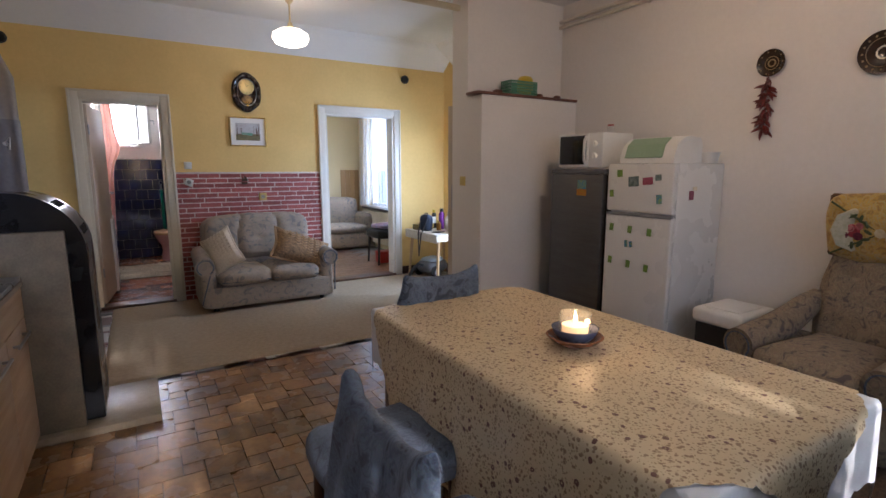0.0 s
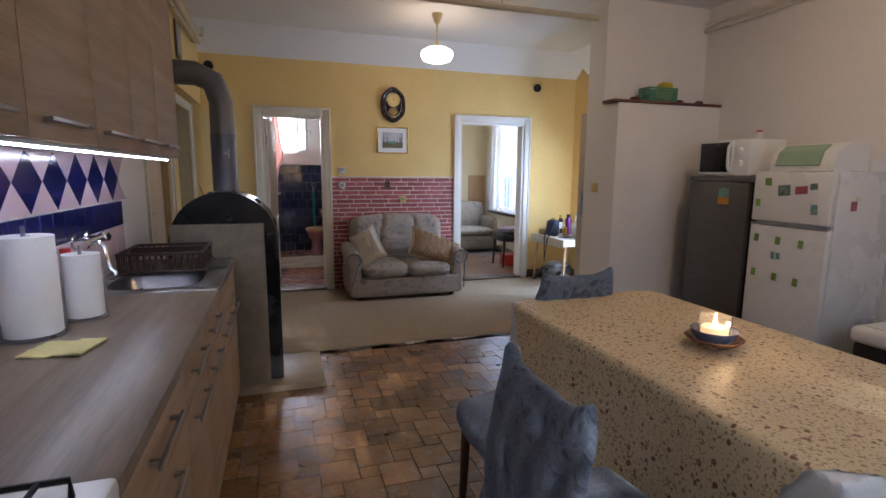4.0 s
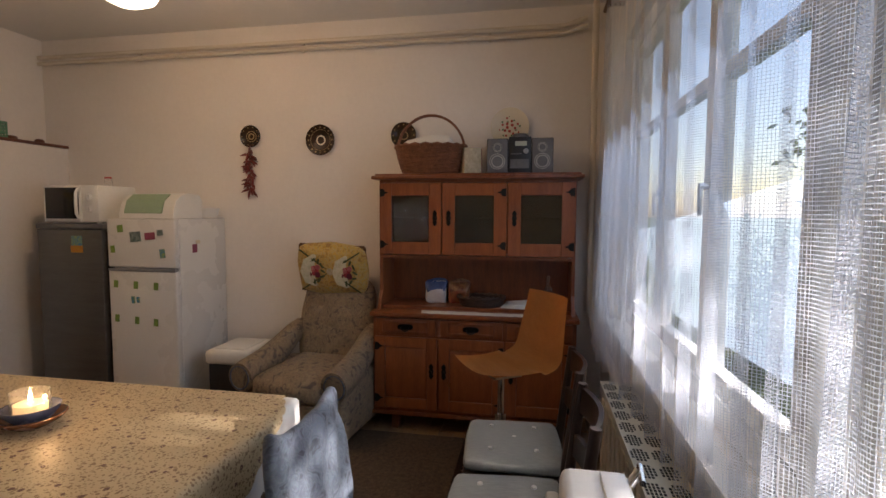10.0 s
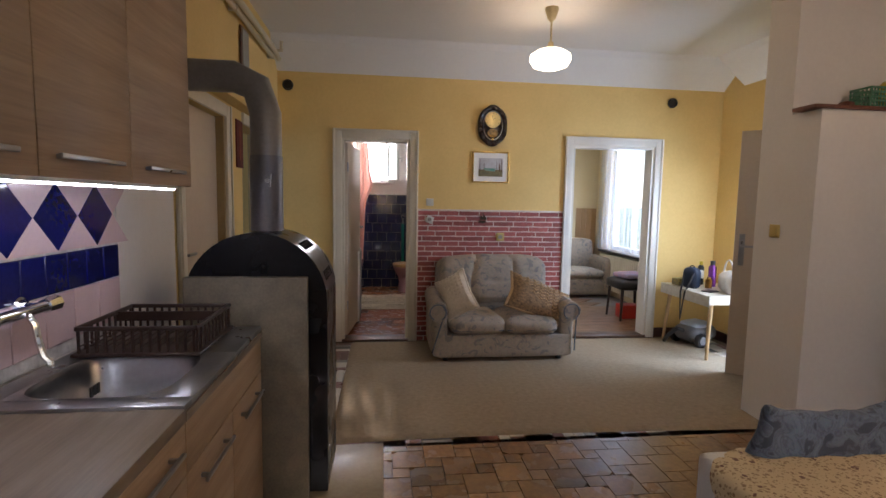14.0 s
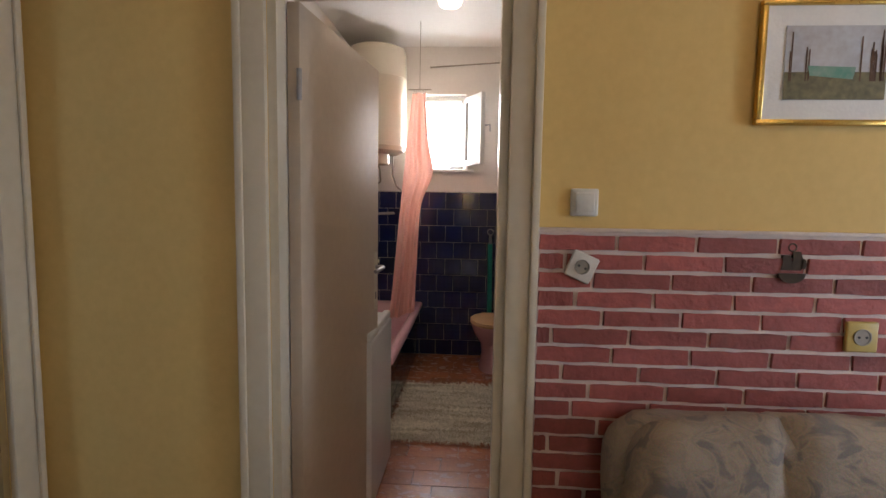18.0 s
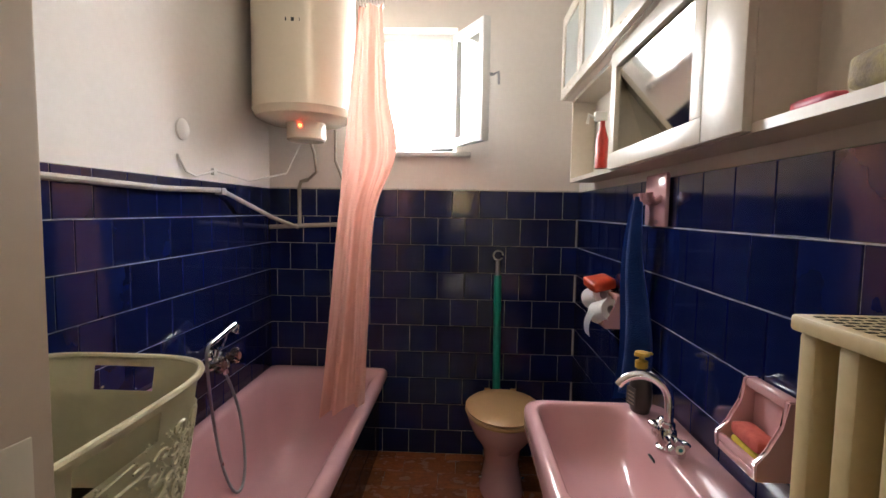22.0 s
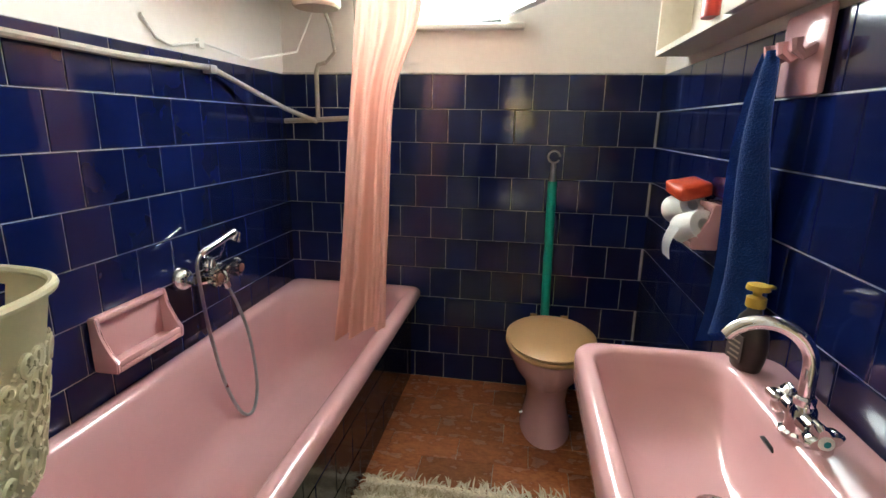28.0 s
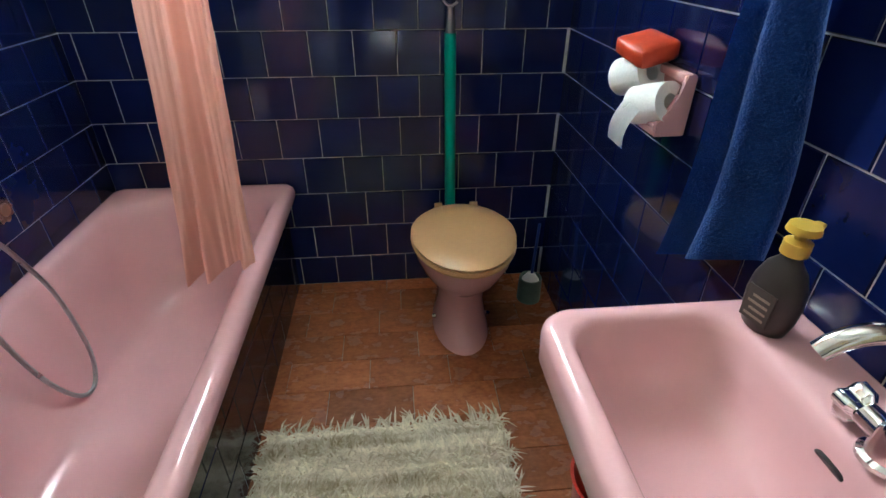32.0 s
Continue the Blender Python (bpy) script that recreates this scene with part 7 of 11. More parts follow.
loop_shell(bm, [(0.02, 0, 0.10, 0.085, 0.07, 0.0), (0.02, 0, 0.095, 0.078, 0.07, 0.05), (0.02, 0, 0.082, 0.07, 0.06, 0.40), (0.02, 0, 0.10, 0.09, 0.07, 0.66)], 6)
part("pedestal", bm, PINK, bs)
bm = bm_new()
lathe(bm, [(0.034, 0), (0.034, 0.003), (0.026, 0.005), (0.022, 0.001), (0, 0.0)], (0.0, -0.03, 0.684), 24)
part("drain", bm, CHROME, bs)
bm = bm_new()
for i in range(5):
    a = i * 72
    cyl(bm, (0.012 * math.cos(radians(a)), -0.03 + 0.012 * math.sin(radians(a)), 0.685), (0.012 * math.cos(radians(a)), -0.03 + 0.012 * math.sin(radians(a)), 0.6865), 0.004, seg=8)
part("drain_holes", bm, BLACK_PL, bs)
bm = bm_new()
cyl(bm, (0.084, 0.02, 0.785), (0.0785, 0.02, 0.783), 0.010, seg=14)
bmesh.ops.scale(bm, vec=(1, 2.2, 0.7), verts=bm.verts[:], space=Matrix.Translation((-0.08, -0.02, -0.785)))
part("overflow", bm, BLACK_PL, bs)
bt = thing("basin_tap", "chrome swan-neck tap on the pink basin", "tap", (0.590, 7.355, 0.8245))
bm = bm_new()
lathe(bm, [(0.028, 0), (0.028, 0.006), (0.022, 0.010), (0.020, 0.045), (0.016, 0.052), (0.014, 0.056)], (0, 0, 0), 20)
cyl(bm, (0, -0.040, 0.030), (0, 0.040, 0.030), 0.016, seg=16)
part("body", bm, CHROME, bt)
bm = bm_new()
tube(bm, [(0, 0, 0.05), (0, 0.002, 0.11)] + arc((-0.062, 0.018, 0.115), 0.062, 0, 150, 14, (1, -0.25, 0), (0, 0, 1)), 0.0115, 12)
lathe(bm, [(0.015, 0), (0.016, 0.004), (0.016, 0.012), (0.0125, 0.016)], (0, 0, 0.052), 16)
part("spout", bm, CHROME, bt)
for s, ink in ((-1, plain("turquoise_dot", (0.02, 0.30, 0.34), 0.3)), (1, plain("red_dot", (0.45, 0.03, 0.03), 0.3))):
    bm = bm_new()
    m_ = pose(0, s * 0.041, 0.030, s * -90, 0, 0) @ pose(0, 0, 0, 0, 0, 20)
    rows_ = [[bm.verts.new(m_ @ Vector((r * (0.80 + 0.20 * math.cos(4 * a)) * math.cos(a), r * (0.80 + 0.20 * math.cos(4 * a)) * math.sin(a), z))) for a in [2 * math.pi * i / 40 for i in range(40)]] for z, r in ((0, 0.018), (0.006, 0.026), (0.024, 0.028), (0.029, 0.022))]
    for a, b_ in zip(rows_, rows_[1:]):
        for i in range(40):
            bm.faces.new((a[i], a[(i + 1) % 40], b_[(i + 1) % 40], b_[i]))
    bm.faces.new(rows_[0][::-1])
    bm.faces.new(rows_[-1])
    bmesh.ops.recalc_face_normals(bm, faces=bm.faces[:])
    kn = part("knob", bm, CHROME, bt)
    bm = bm_new()
    cyl(bm, m_ @ Vector((0, 0, 0.0295)), m_ @ Vector((0, 0, 0.0315)), 0.011, 0.010, 16)
    part("cap", bm, WHITE_PL, kn)
    bm = bm_new()
    cyl(bm, m_ @ Vector((0, 0, 0.0316)), m_ @ Vector((0, 0, 0.0322)), 0.005, seg=12)
    part("dot", bm, ink, kn)
t = thing("soap_bottle", "dark soap bottle with a gold pump cap on the basin", "bottle", (0.60, 7.585, 0.8245), 15)
bm = bm_new()
lathe(bm, [(0, 0), (0.029, 0), (0.033, 0.004), (0.039, 0.028), (0.041, 0.055), (0.038, 0.082), (0.029, 0.106), (0.017, 0.120), (0.014, 0.13), (0, 0.13)], (0, 0, 0), 28, 0.72, 1.0)
part("bottle", bm, surface("dark_brown_bottle", (0.035, 0.028, 0.026), (0.028, 0.022, 0.020), 5, 0.3), t)
bm = bm_new()
lathe(bm, [(0.014, 0.13), (0.018, 0.131), (0.018, 0.15), (0.008, 0.154), (0.008, 0.165), (0.022, 0.166), (0.020, 0.176), (0, 0.178)], (0, 0, 0), 20)
box(bm, 0.0, -0.007, 0.166, 0.034, 0.007, 0.174, 0.003)
part("pump", bm, surface("gold_plastic", (0.60, 0.40, 0.06), (0.5, 0.33, 0.05), 5, 0.3), t, "gold pump cap")
bm = bm_new()
box(bm, -0.0305, -0.022, 0.02, -0.0285, 0.022, 0.075)
lb = part("label", bm, surface("dark_label", (0.06, 0.05, 0.045), None, 6, 0.4), t)
bm = bm_new()
for k in range(4):
    box(bm, -0.0312, -0.016, 0.026 + k * 0.011, -0.0306, 0.016 - 0.005 * (k % 2), 0.030 + k * 0.011)
part("print", bm, surface("tan_print", (0.30, 0.25, 0.20), None, 6, 0.5), lb, "pale lines of print")

# east wall fixtures
def niche_dish(name, label, m, w, h, d):
    """A moulded ceramic wall dish; local x to the right along the wall, y out of the wall, z up."""
    t_ = thing(name, label, "soap dish", m=m)
    for x in (-w / 2, w / 2 - 0.014):
        b = bm_new()
        prism(b, [(x, 0, 0), (x, d, 0.0), (x, d * 1.04, h * 0.22), (x, d * 0.72, h * 0.36), (x, d * 0.42, h * 0.66), (x, d * 0.36, h), (x, 0, h)], (0.014, 0, 0))
        bmesh.ops.bevel(b, geom=b.edges[:], offset=0.003, segments=2, affect="EDGES")
        part("side", b, PINK, t_)
    for nm, q in (("tray", (0, 0, d, 0.016)), ("lip", (d - 0.012, 0.016, d, h * 0.22)), ("back", (0, 0.016, 0.012, h - 0.018)), ("hood", (0, h - 0.018, d * 0.36, h))):
        b = bm_new()
        box(b, -w / 2 + 0.0135, q[0], q[1], w / 2 - 0.0135, q[2], q[3], 0.004)
        part(nm, b, PINK, t_)
    return t_



EASTF = 0.6905
niche_dish("soap_dish", "pink ceramic wall dish holding sponges by the basin", pose(EASTF, 7.105, 0.920, 0, 0, 90), 0.15, 0.15, 0.078)
t = thing("sponge", "yellow and coral sponge in the pink wall dish", "sponge", m=pose(EASTF - 0.042, 7.100, 0.9365, 0, 0, 88))
bm = bm_new()
soft_box(bm, -0.052, -0.022, 0, 0.052, 0.022, 0.022, 0.006, 0.002, 5, 0.003)
part("scourer", bm, surface("yellow_sponge", (0.60, 0.44, 0.05), (0.48, 0.34, 0.04), 60, 0.95, 0, 0.8), t)
bm = bm_new()
soft_box(bm, -0.050, -0.021, 0.023, 0.053, 0.023, 0.050, 0.008, 0.002, 5, 0.003)
part("pad", bm, surface("coral_sponge", (0.62, 0.13, 0.10), (0.52, 0.10, 0.08), 60, 0.95, 0, 0.8), t)
hold = niche_dish("paper_holder", "pink ceramic toilet paper holder on the blue tiles", pose(EASTF, 8.13, 0.955, 0, 0, 90), 0.14, 0.13, 0.07)
for nm, at_, lab in (("toilet_roll", (EASTF - 0.055, 8.12, 1.012), "white toilet roll lying in the pink holder"), ("toilet_roll", (EASTF - 0.062, 8.21, 1.055), "white toilet roll stacked above the holder, hanging open")):
    t = thing(nm, lab, "toilet roll", m=pose(*at_, 0, 0, 0))
    bm = bm_new()
    lathe(bm, [(0.018, -0.047), (0.044, -0.047), (0.045, 0), (0.044, 0.047), (0.018, 0.047), (0.018, -0.047)], (0, 0, 0), 28, m=pose(0, 0, 0, 72, 0, 20))
    part("paper", bm, PAPER, t)
    if at_[2] < 1.03:
        bm = bm_new()
        grid(bm, 4, 10, lambda u, v: Vector((-0.05 - 0.012 * math.sin(v * 3), -0.045 + 0.085 * u + 0.045 * v, 0.0 - 0.105 * v)))
        bmesh.ops.solidify(bm, geom=bm.faces[:], thickness=0.001)
        part("loose_sheet", bm, PAPER, t)
bm = bm_new()
soft_box(bm, -0.05, -0.055, 0, 0.05, 0.055, 0.045, 0.012, 0.004, 5, 0.006)
solid("cardboard_packet", bm, surface("orange_red_plastic", (0.62, 0.07, 0.02), (0.5, 0.05, 0.02), 8, 0.4), "orange-red packet on the toilet rolls", "packet", m=pose(EASTF - 0.055, 8.20, 1.095, 8, -10, 12))
t = thing("hook_rack", "pink plastic hook rack under the cabinet", "hook rack", (EASTF, 7.75, 1.36))
bm = bm_new()
box(bm, -0.016, -0.085, 0.0, 0.0, 0.085, 0.165, 0.012)
part("plate", bm, PINK, t)
for y in (-0.055, 0.0, 0.055):
    bm = bm_new()
    tube(bm, [(-0.014, y, 0.09), (-0.035, y, 0.075), (-0.05, y, 0.085), (-0.052, y, 0.105)], [0.012, 0.011, 0.011, 0.012], 8)
    part("hook", bm, PINK, t)
TOWEL = surface("blue_terry", (0.010, 0.075, 0.34), (0.006, 0.04, 0.22), 20, 0.98, 0, 1.0, 220, sheen=0.15)
t = bm_new()


def towel_f(u, v):
    w = 0.03 + 0.095 * (v ** 0.6)
    a = (u - 0.5) * 2
    return Vector((EASTF - 0.052 - 0.028 * math.cos(a * 4.6 + 0.5) * (0.3 + v) - 0.012 * math.sin(v * 6), 7.80 + a * w + 0.02 * v, 1.455 - v * (0.66 + 0.07 * a)))


grid(t, 26, 24, towel_f)
bmesh.ops.solidify(t, geom=t.faces[:], thickness=0.012)
solid("towel", t, TOWEL, "blue terry towel hanging from the pink hook", "towel")

# bath wall fixtures
niche_dish("soap_dish", "pink ceramic soap dish over the bathtub", pose(-1.0205, 7.81, 0.60, 0, 0, -90), 0.28, 0.16, 0.075)
mx = thing("bath_mixer", "chrome bath mixer with a hand shower on the blue tiles", "tap", (-1.0205, 8.14, 0.755))
KNOB_C = surface("smoky_knob_chrome", (0.42, 0.38, 0.32), (0.30, 0.26, 0.21), 20, 0.16, 1.0)
for s in (-1, 1):
    bm = bm_new()
    cyl(bm, (0, s * 0.085, 0), (0.06, s * 0.085, 0), 0.017, seg=14)
    lathe(bm, [(0.042, 0), (0.041, 0.010), (0.034, 0.026), (0.024, 0.034), (0.017, 0.036)], (0, 0, 0), 24, m=pose(0, s * 0.085, 0, 0, 90, 0))
    part("wall_flange", bm, CHROME, mx)
bm = bm_new()
tube(bm, [(0.06, -0.09, 0), (0.066, -0.05, -0.006), (0.066, 0.05, -0.006), (0.06, 0.09, 0)], [0.019, 0.021, 0.021, 0.019], 14)
cyl(bm, (0.066, 0.05, -0.006), (0.066, 0.075, -0.058), 0.013, seg=12)
cyl(bm, (0.066, 0.07, -0.048), (0.066, 0.082, -0.072), 0.018, seg=12)
part("body", bm, CHROME, mx)
for y in (-0.05, 0.085):
    bm = bm_new()
    cyl(bm, (0.066, y, 0), (0.10, y, 0.004), 0.015, seg=12)
    ring = [[bm.verts.new((x, y + (r + 0.003 * math.cos(9 * a)) * math.cos(a), 0.004 + (r + 0.003 * math.cos(9 * a)) * math.sin(a))) for a in [2 * math.pi * i / 54 for i in range(54)]] for x, r in ((0.096, 0.024), (0.100, 0.032), (0.124, 0.032), (0.129, 0.026))]
    for a, b_ in zip(ring, ring[1:]):
        for i in range(54):
            bm.faces.new((a[i], a[(i + 1) % 54], b_[(i + 1) % 54], b_[i]))
    bm.faces.new(ring[-1])
    bm.faces.new(ring[0][::-1])
    bmesh.ops.recalc_face_normals(bm, faces=bm.faces[:])
    kn = part("knob", bm, KNOB_C, mx)
    # the red-brown reflection at the knob's centre is put into this disc's colour
    bm = bm_new()
    cyl(bm, (0.1295, y, 0.004), (0.1325, y, 0.004), 0.017, 0.015, 20)
    part("cap", bm, plain("red_brown_reflection", (0.20, 0.085, 0.06), 0.3), kn)
bm = bm_new()
cyl(bm, (0.066, 0.0, 0.01), (0.072, 0.0, 0.055), 0.014, 0.011, 12)
for s in (-1, 1):
    tube(bm, [(0.072, 0, 0.052), (0.074 + s * 0.012, s * 0.022, 0.060), (0.078 + s * 0.016, s * 0.030, 0.085), (0.082 + s * 0.018, s * 0.033, 0.112)], [0.007, 0.006, 0.005, 0.006], 8)
part("cradle", bm, CHROME, mx)
bm = bm_new()
tube(bm, [(0.066, 0.015, 0.0), (0.085, 0.016, 0.006), (0.105, 0.018, 0.0), (0.112, 0.019, -0.014), (0.112, 0.019, -0.026)], [0.012, 0.011, 0.010, 0.010, 0.011], 12)
part("spout", bm, CHROME, mx)
bm = bm_new()
tube(bm, [(0.085, -0.085, 0.092), (0.087, -0.06, 0.098), (0.092, 0.0, 0.112), (0.098, 0.07, 0.130), (0.102, 0.095, 0.133)], [0.010, 0.013, 0.013, 0.015, 0.018], 12)
lathe(bm, [(0, 0.012), (0.018, 0.010), (0.026, -0.012), (0.027, -0.024), (0.022, -0.028), (0, -0.028)], (0, 0, 0), 20, m=pose(0.108, 0.105, 0.128, -20, 25, 0))
part("hand_shower", bm, CHROME, mx)
bm = bm_new()
knots = [Vector(k) for k in ((0.086, -0.06, 0.10), (0.085, -0.083, 0.092), (0.086, -0.105, 0.066), (0.090, -0.108, 0.0), (0.095, -0.085, -0.20), (0.11, -0.045, -0.42), (0.125, 0.015, -0.565), (0.13, 0.085, -0.595), (0.125, 0.135, -0.50), (0.105, 0.140, -0.30), (0.085, 0.110, -0.16), (0.067, 0.083, -0.072), (0.066, 0.075, -0.055))]
pts = []
for k in range(1, len(knots) - 2):
    for i in range(6):
        f = i / 6
        a, b_, c, d = knots[k - 1:k + 3]
        pts.append(0.5 * (2 * b_ + (c - a) * f + (2 * a - 5 * b_ + 4 * c - d) * f * f + (3 * b_ - a - 3 * c + d) * f ** 3))
tube(bm, pts, 0.0065, 7)
part("hose", bm, STEEL, mx, "ribbed metal hose")

# pipes and cables on the west and north walls
PIPE_G = surface("old_grey_pipe", (0.42, 0.38, 0.31), (0.30, 0.27, 0.22), 12, 0.5, 0, 0.2)
bm = bm_new()
tube(bm, [(-1.0, 6.5, 1.50), (-1.0, 7.3, 1.475), (-1.0, 7.9, 1.465), (-1.0, 8.31, 1.475), (-0.99, 8.45, 1.44), (-0.93, 8.72, 1.35), (-0.86, 8.90, 1.295)], 0.011, 8)
box(bm, -1.02, 8.29, 1.455, -0.985, 8.33, 1.485, 0.003)
solid("drain_hose", bm, PIPE_G, "grey hose clipped along the tiled wall", "hose")
bm = bm_new()
tube(bm, [(-1.06 + 0.04, 8.902, 1.295), (-0.62, 8.902, 1.315)], 0.012, 8)
tube(bm, [(-0.85, 8.902, 1.30), (-0.85, 8.902, 1.52), (-0.84, 8.902, 1.55), (-0.80, 8.90, 1.56)], 0.011, 8)
tube(bm, [(-0.80, 8.90, 1.56), (-0.74, 8.86, 1.60), (-0.735, 8.80, 1.70), (-0.76, 8.76, 1.80)], 0.008, 8)
tube(bm, [(-0.62, 8.80, 1.82), (-0.63, 8.84, 1.66), (-0.60, 8.88, 1.56), (-0.53, 8.902, 1.50)], 0.008, 8)
solid("water_pipe", bm, PIPE_G, "old grey water pipe under the boiler", "pipe")
bm = bm_new()
lathe(bm, [(0.042, 0), (0.042, 0.008), (0.034, 0.014), (0.0, 0.014)], (0, 0, 0), 24, m=pose(-1.029, 8.06, 1.70, 0, 90, 0))
solid("vent_cap", bm, BATH_PAINT, "round white cover on the bathroom wall", "cover")
bm = bm_new()
tube(bm, [(-1.024, 8.02, 1.60), (-1.02, 8.07, 1.54), (-1.02, 8.14, 1.525), (-1.02, 8.3, 1.56), (-0.98, 8.55, 1.53), (-0.85, 8.70, 1.58), (-0.76, 8.70, 1.76)], 0.005, 6)
box(bm, -1.029, 8.28, 1.54, -1.015, 8.31, 1.57)
solid("cable", bm, WHITE_PL, "thin white cable sagging to the boiler", "cable")

# boiler
BOIL = surface("cream_enamel", (0.74, 0.66, 0.52), (0.71, 0.63, 0.49), 2, 0.22, 0, 0.01)
bo = thing("water_heater", "cream cylindrical electric water heater on the wall", "water heater", (-0.735, 8.655, 1.815))
bm = bm_new()
lathe(bm, [(0, 0.0), (0.18, 0.004), (0.235, 0.03), (0.25, 0.06), (0.252, 0.065), (0.25, 0.07), (0.25, 0.62), (0.252, 0.625), (0.25, 0.63), (0.25, 0.82), (0.235, 0.87), (0.18, 0.895), (0, 0.90)], (0, 0, 0), 48)
part("tank", bm, BOIL, bo)
bm = bm_new()
lathe(bm, [(0, -0.085), (0.085, -0.085), (0.095, -0.075), (0.095, 0.006), (0, 0.006)], (0.02, -0.04, 0), 28)
part("control_cap", bm, BOIL, bo)
bm = bm_new()
cyl(bm, (0.02, -0.128, -0.02), (0.02, -0.140, -0.02), 0.009, seg=12)
part("pilot_light", bm, plain("red_pilot", (1.0, 0.06, 0.02), 0.4, 0, 6.0), bo, "glowing red pilot light")
bm = bm_new()
for k, w in enumerate((0.016, 0.016, 0.006, 0.016, 0.016)):
    x = -0.055 + k * 0.024
    box(bm, x, -0.2525 + abs(x) * 0.22, 0.42, x + w, -0.248 + abs(x) * 0.22, 0.437)
part("badge", bm, BLACK_PL, bo, "row of small dark badge shapes")
bm = bm_new()
for z in (0.2, 0.7):
    box(bm, -0.12, 0.22, z, 0.12, 0.274, z + 0.05)
part("bracket", bm, BOIL, bo)

# shower curtain
SALMON = bpy.data.materials.new("salmon_shower_curtain")
SALMON.use_nodes = True
n, l = SALMON.node_tree.nodes, SALMON.node_tree.links
dif, tra, gl, mx1, mx2 = (n.new(x) for x in ("ShaderNodeBsdfDiffuse", "ShaderNodeBsdfTranslucent", "ShaderNodeBsdfGlossy", "ShaderNodeMixShader", "ShaderNodeMixShader"))
ns = n.new("ShaderNodeTexNoise")
ns.inputs["Scale"].default_value = 5
rp = n.new("ShaderNodeValToRGB")
rp.color_ramp.elements[0].color, rp.color_ramp.elements[1].color = (0.82, 0.43, 0.34, 1), (0.88, 0.50, 0.40, 1)
l.new(ns.outputs[0], rp.inputs[0])
for b_ in (dif, tra):
    l.new(rp.outputs[0], b_.inputs[0])
gl.inputs["Roughness"].default_value = 0.3
mx1.inputs[0].default_value, mx2.inputs[0].default_value = 0.28, 0.06
l.new(dif.outputs[0], mx1.inputs[1])
l.new(tra.outputs[0], mx1.inputs[2])
l.new(mx1.outputs[0], mx2.inputs[1])
l.new(gl.outputs[0], mx2.inputs[2])
l.new(mx2.outputs[0], n["Material Output"].inputs[0])
t = thing("shower_curtain", "salmon pink shower curtain bunched at the bath edge", "curtain", (0, 0, 0))
bm = bm_new()


def sc(u, v):
    z = 2.26 - (1.72 + 0.08 * (1 - u)) * v
    xl = -0.385 - 0.175 * v ** 0.9
    xr = -0.285 + 0.075 * math.exp(-((v - 0.36) / 0.10) ** 2) + 0.03 * math.exp(-((v - 0.22) / 0.14) ** 2) - 0.075 * max(0, v - 0.1)
    f = 0.030 * math.sin(u * 11 + 2.5 * noise.noise(Vector((u * 2, v * 1.2, 1)))) + 0.018 * math.sin(u * 23 + v * 4 + 3 * noise.noise(Vector((u, v * 2, 7)))) * (0.3 + 0.35 * v)
    fine = 0.012 * noise.noise(Vector((u * 7, v * 6, 3))) + 0.006 * abs(noise.noise(Vector((u * 9 + v * 5, v * 16, 9)))) + 0.005 * noise.noise(Vector((u * 20, v * 5, 2)))
    return Vector((xl + (xr - xl) * u, 8.30 + f * (0.7 + 0.5 * v) + fine, z))


grid(bm, 130, 90, sc)
part("sheet", bm, SALMON, t)
bm = bm_new()
for k in range(5):
    x = -0.38 + 0.024 * k
    tube(bm, arc((x, 8.30, 2.27), 0.016, 0, 340, 12, (0.3, 1, 0), (0, 0, 1)), 0.003, 6)
part("rings", bm, JAR, t)
bm = bm_new()
tube(bm, [(-0.33, 8.30, 2.285), (-0.33, 8.30, 2.50), (-0.33, 8.30, 2.80)], 0.003, 6)
tube(bm, [(-0.42, 8.30, 2.286), (-0.24, 8.30, 2.286)], 0.005, 8)
part("rod", bm, PIPE_G, t)
for a, b_ in (((-0.30, 8.915, 2.62), (0.35, 8.915, 2.66)),):
    bm = bm_new()
    tube(bm, [a, b_], 0.006, 6)
    for p_ in (a, b_):
        cyl(bm, p_, (p_[0], NORTH - 0.001, p_[2]), 0.008, seg=8)
    solid("curtain_wire", bm, PIPE_G, "thin rusty rail over the bathroom window", "rail")

# bathroom window
bw = tagged(new("window_2"), "small white bathroom window with one sash open", "window", "", "structure")
bm = bm_new()
y0, y1 = NORTH + 0.10, NORTH + 0.16
x0, x1, z0, z1 = BW
box(bm, x0, y0, z0, x0 + 0.045, y1, z1, 0.004)
box(bm, x1 - 0.045, y0, z0, x1, y1, z1, 0.004)
box(bm, x0 + 0.045, y0, z0, x1 - 0.045, y1, z0 + 0.045, 0.004)
box(bm, x0 + 0.045, y0, z1 - 0.045, x1 - 0.045, y1, z1, 0.004)
part("window_frame", bm, FRAME_W, bw)
bm = bm_new()
box(bm, x0 - 0.02, NORTH - 0.05, z0 - 0.025, x1 + 0.08, NORTH + 0.099, z0 - 0.0005, 0.005)
part("window_sill", bm, FRAME_W, bw)
m = pose(x1 - 0.01, NORTH + 0.02, z0 + 0.03, 0, 0, -62)
bm = bm_new()
sw, sh = 0.34, 0.60
box(bm, 0, -0.02, 0, 0.045, 0.02, sh, 0.004)
box(bm, sw - 0.045, -0.02, 0, sw, 0.02, sh, 0.004)
box(bm, 0.045, -0.02, 0, sw - 0.045, 0.02, 0.045, 0.004)
box(bm, 0.045, -0.02, sh - 0.045, sw - 0.045, 0.02, sh, 0.004)
sash = part("sash", bm, FRAME_W, bw, "white sash standing open", m)
bm = bm_new()
box(bm, 0.04, -0.003, 0.04, sw - 0.04, 0.003, sh - 0.04)
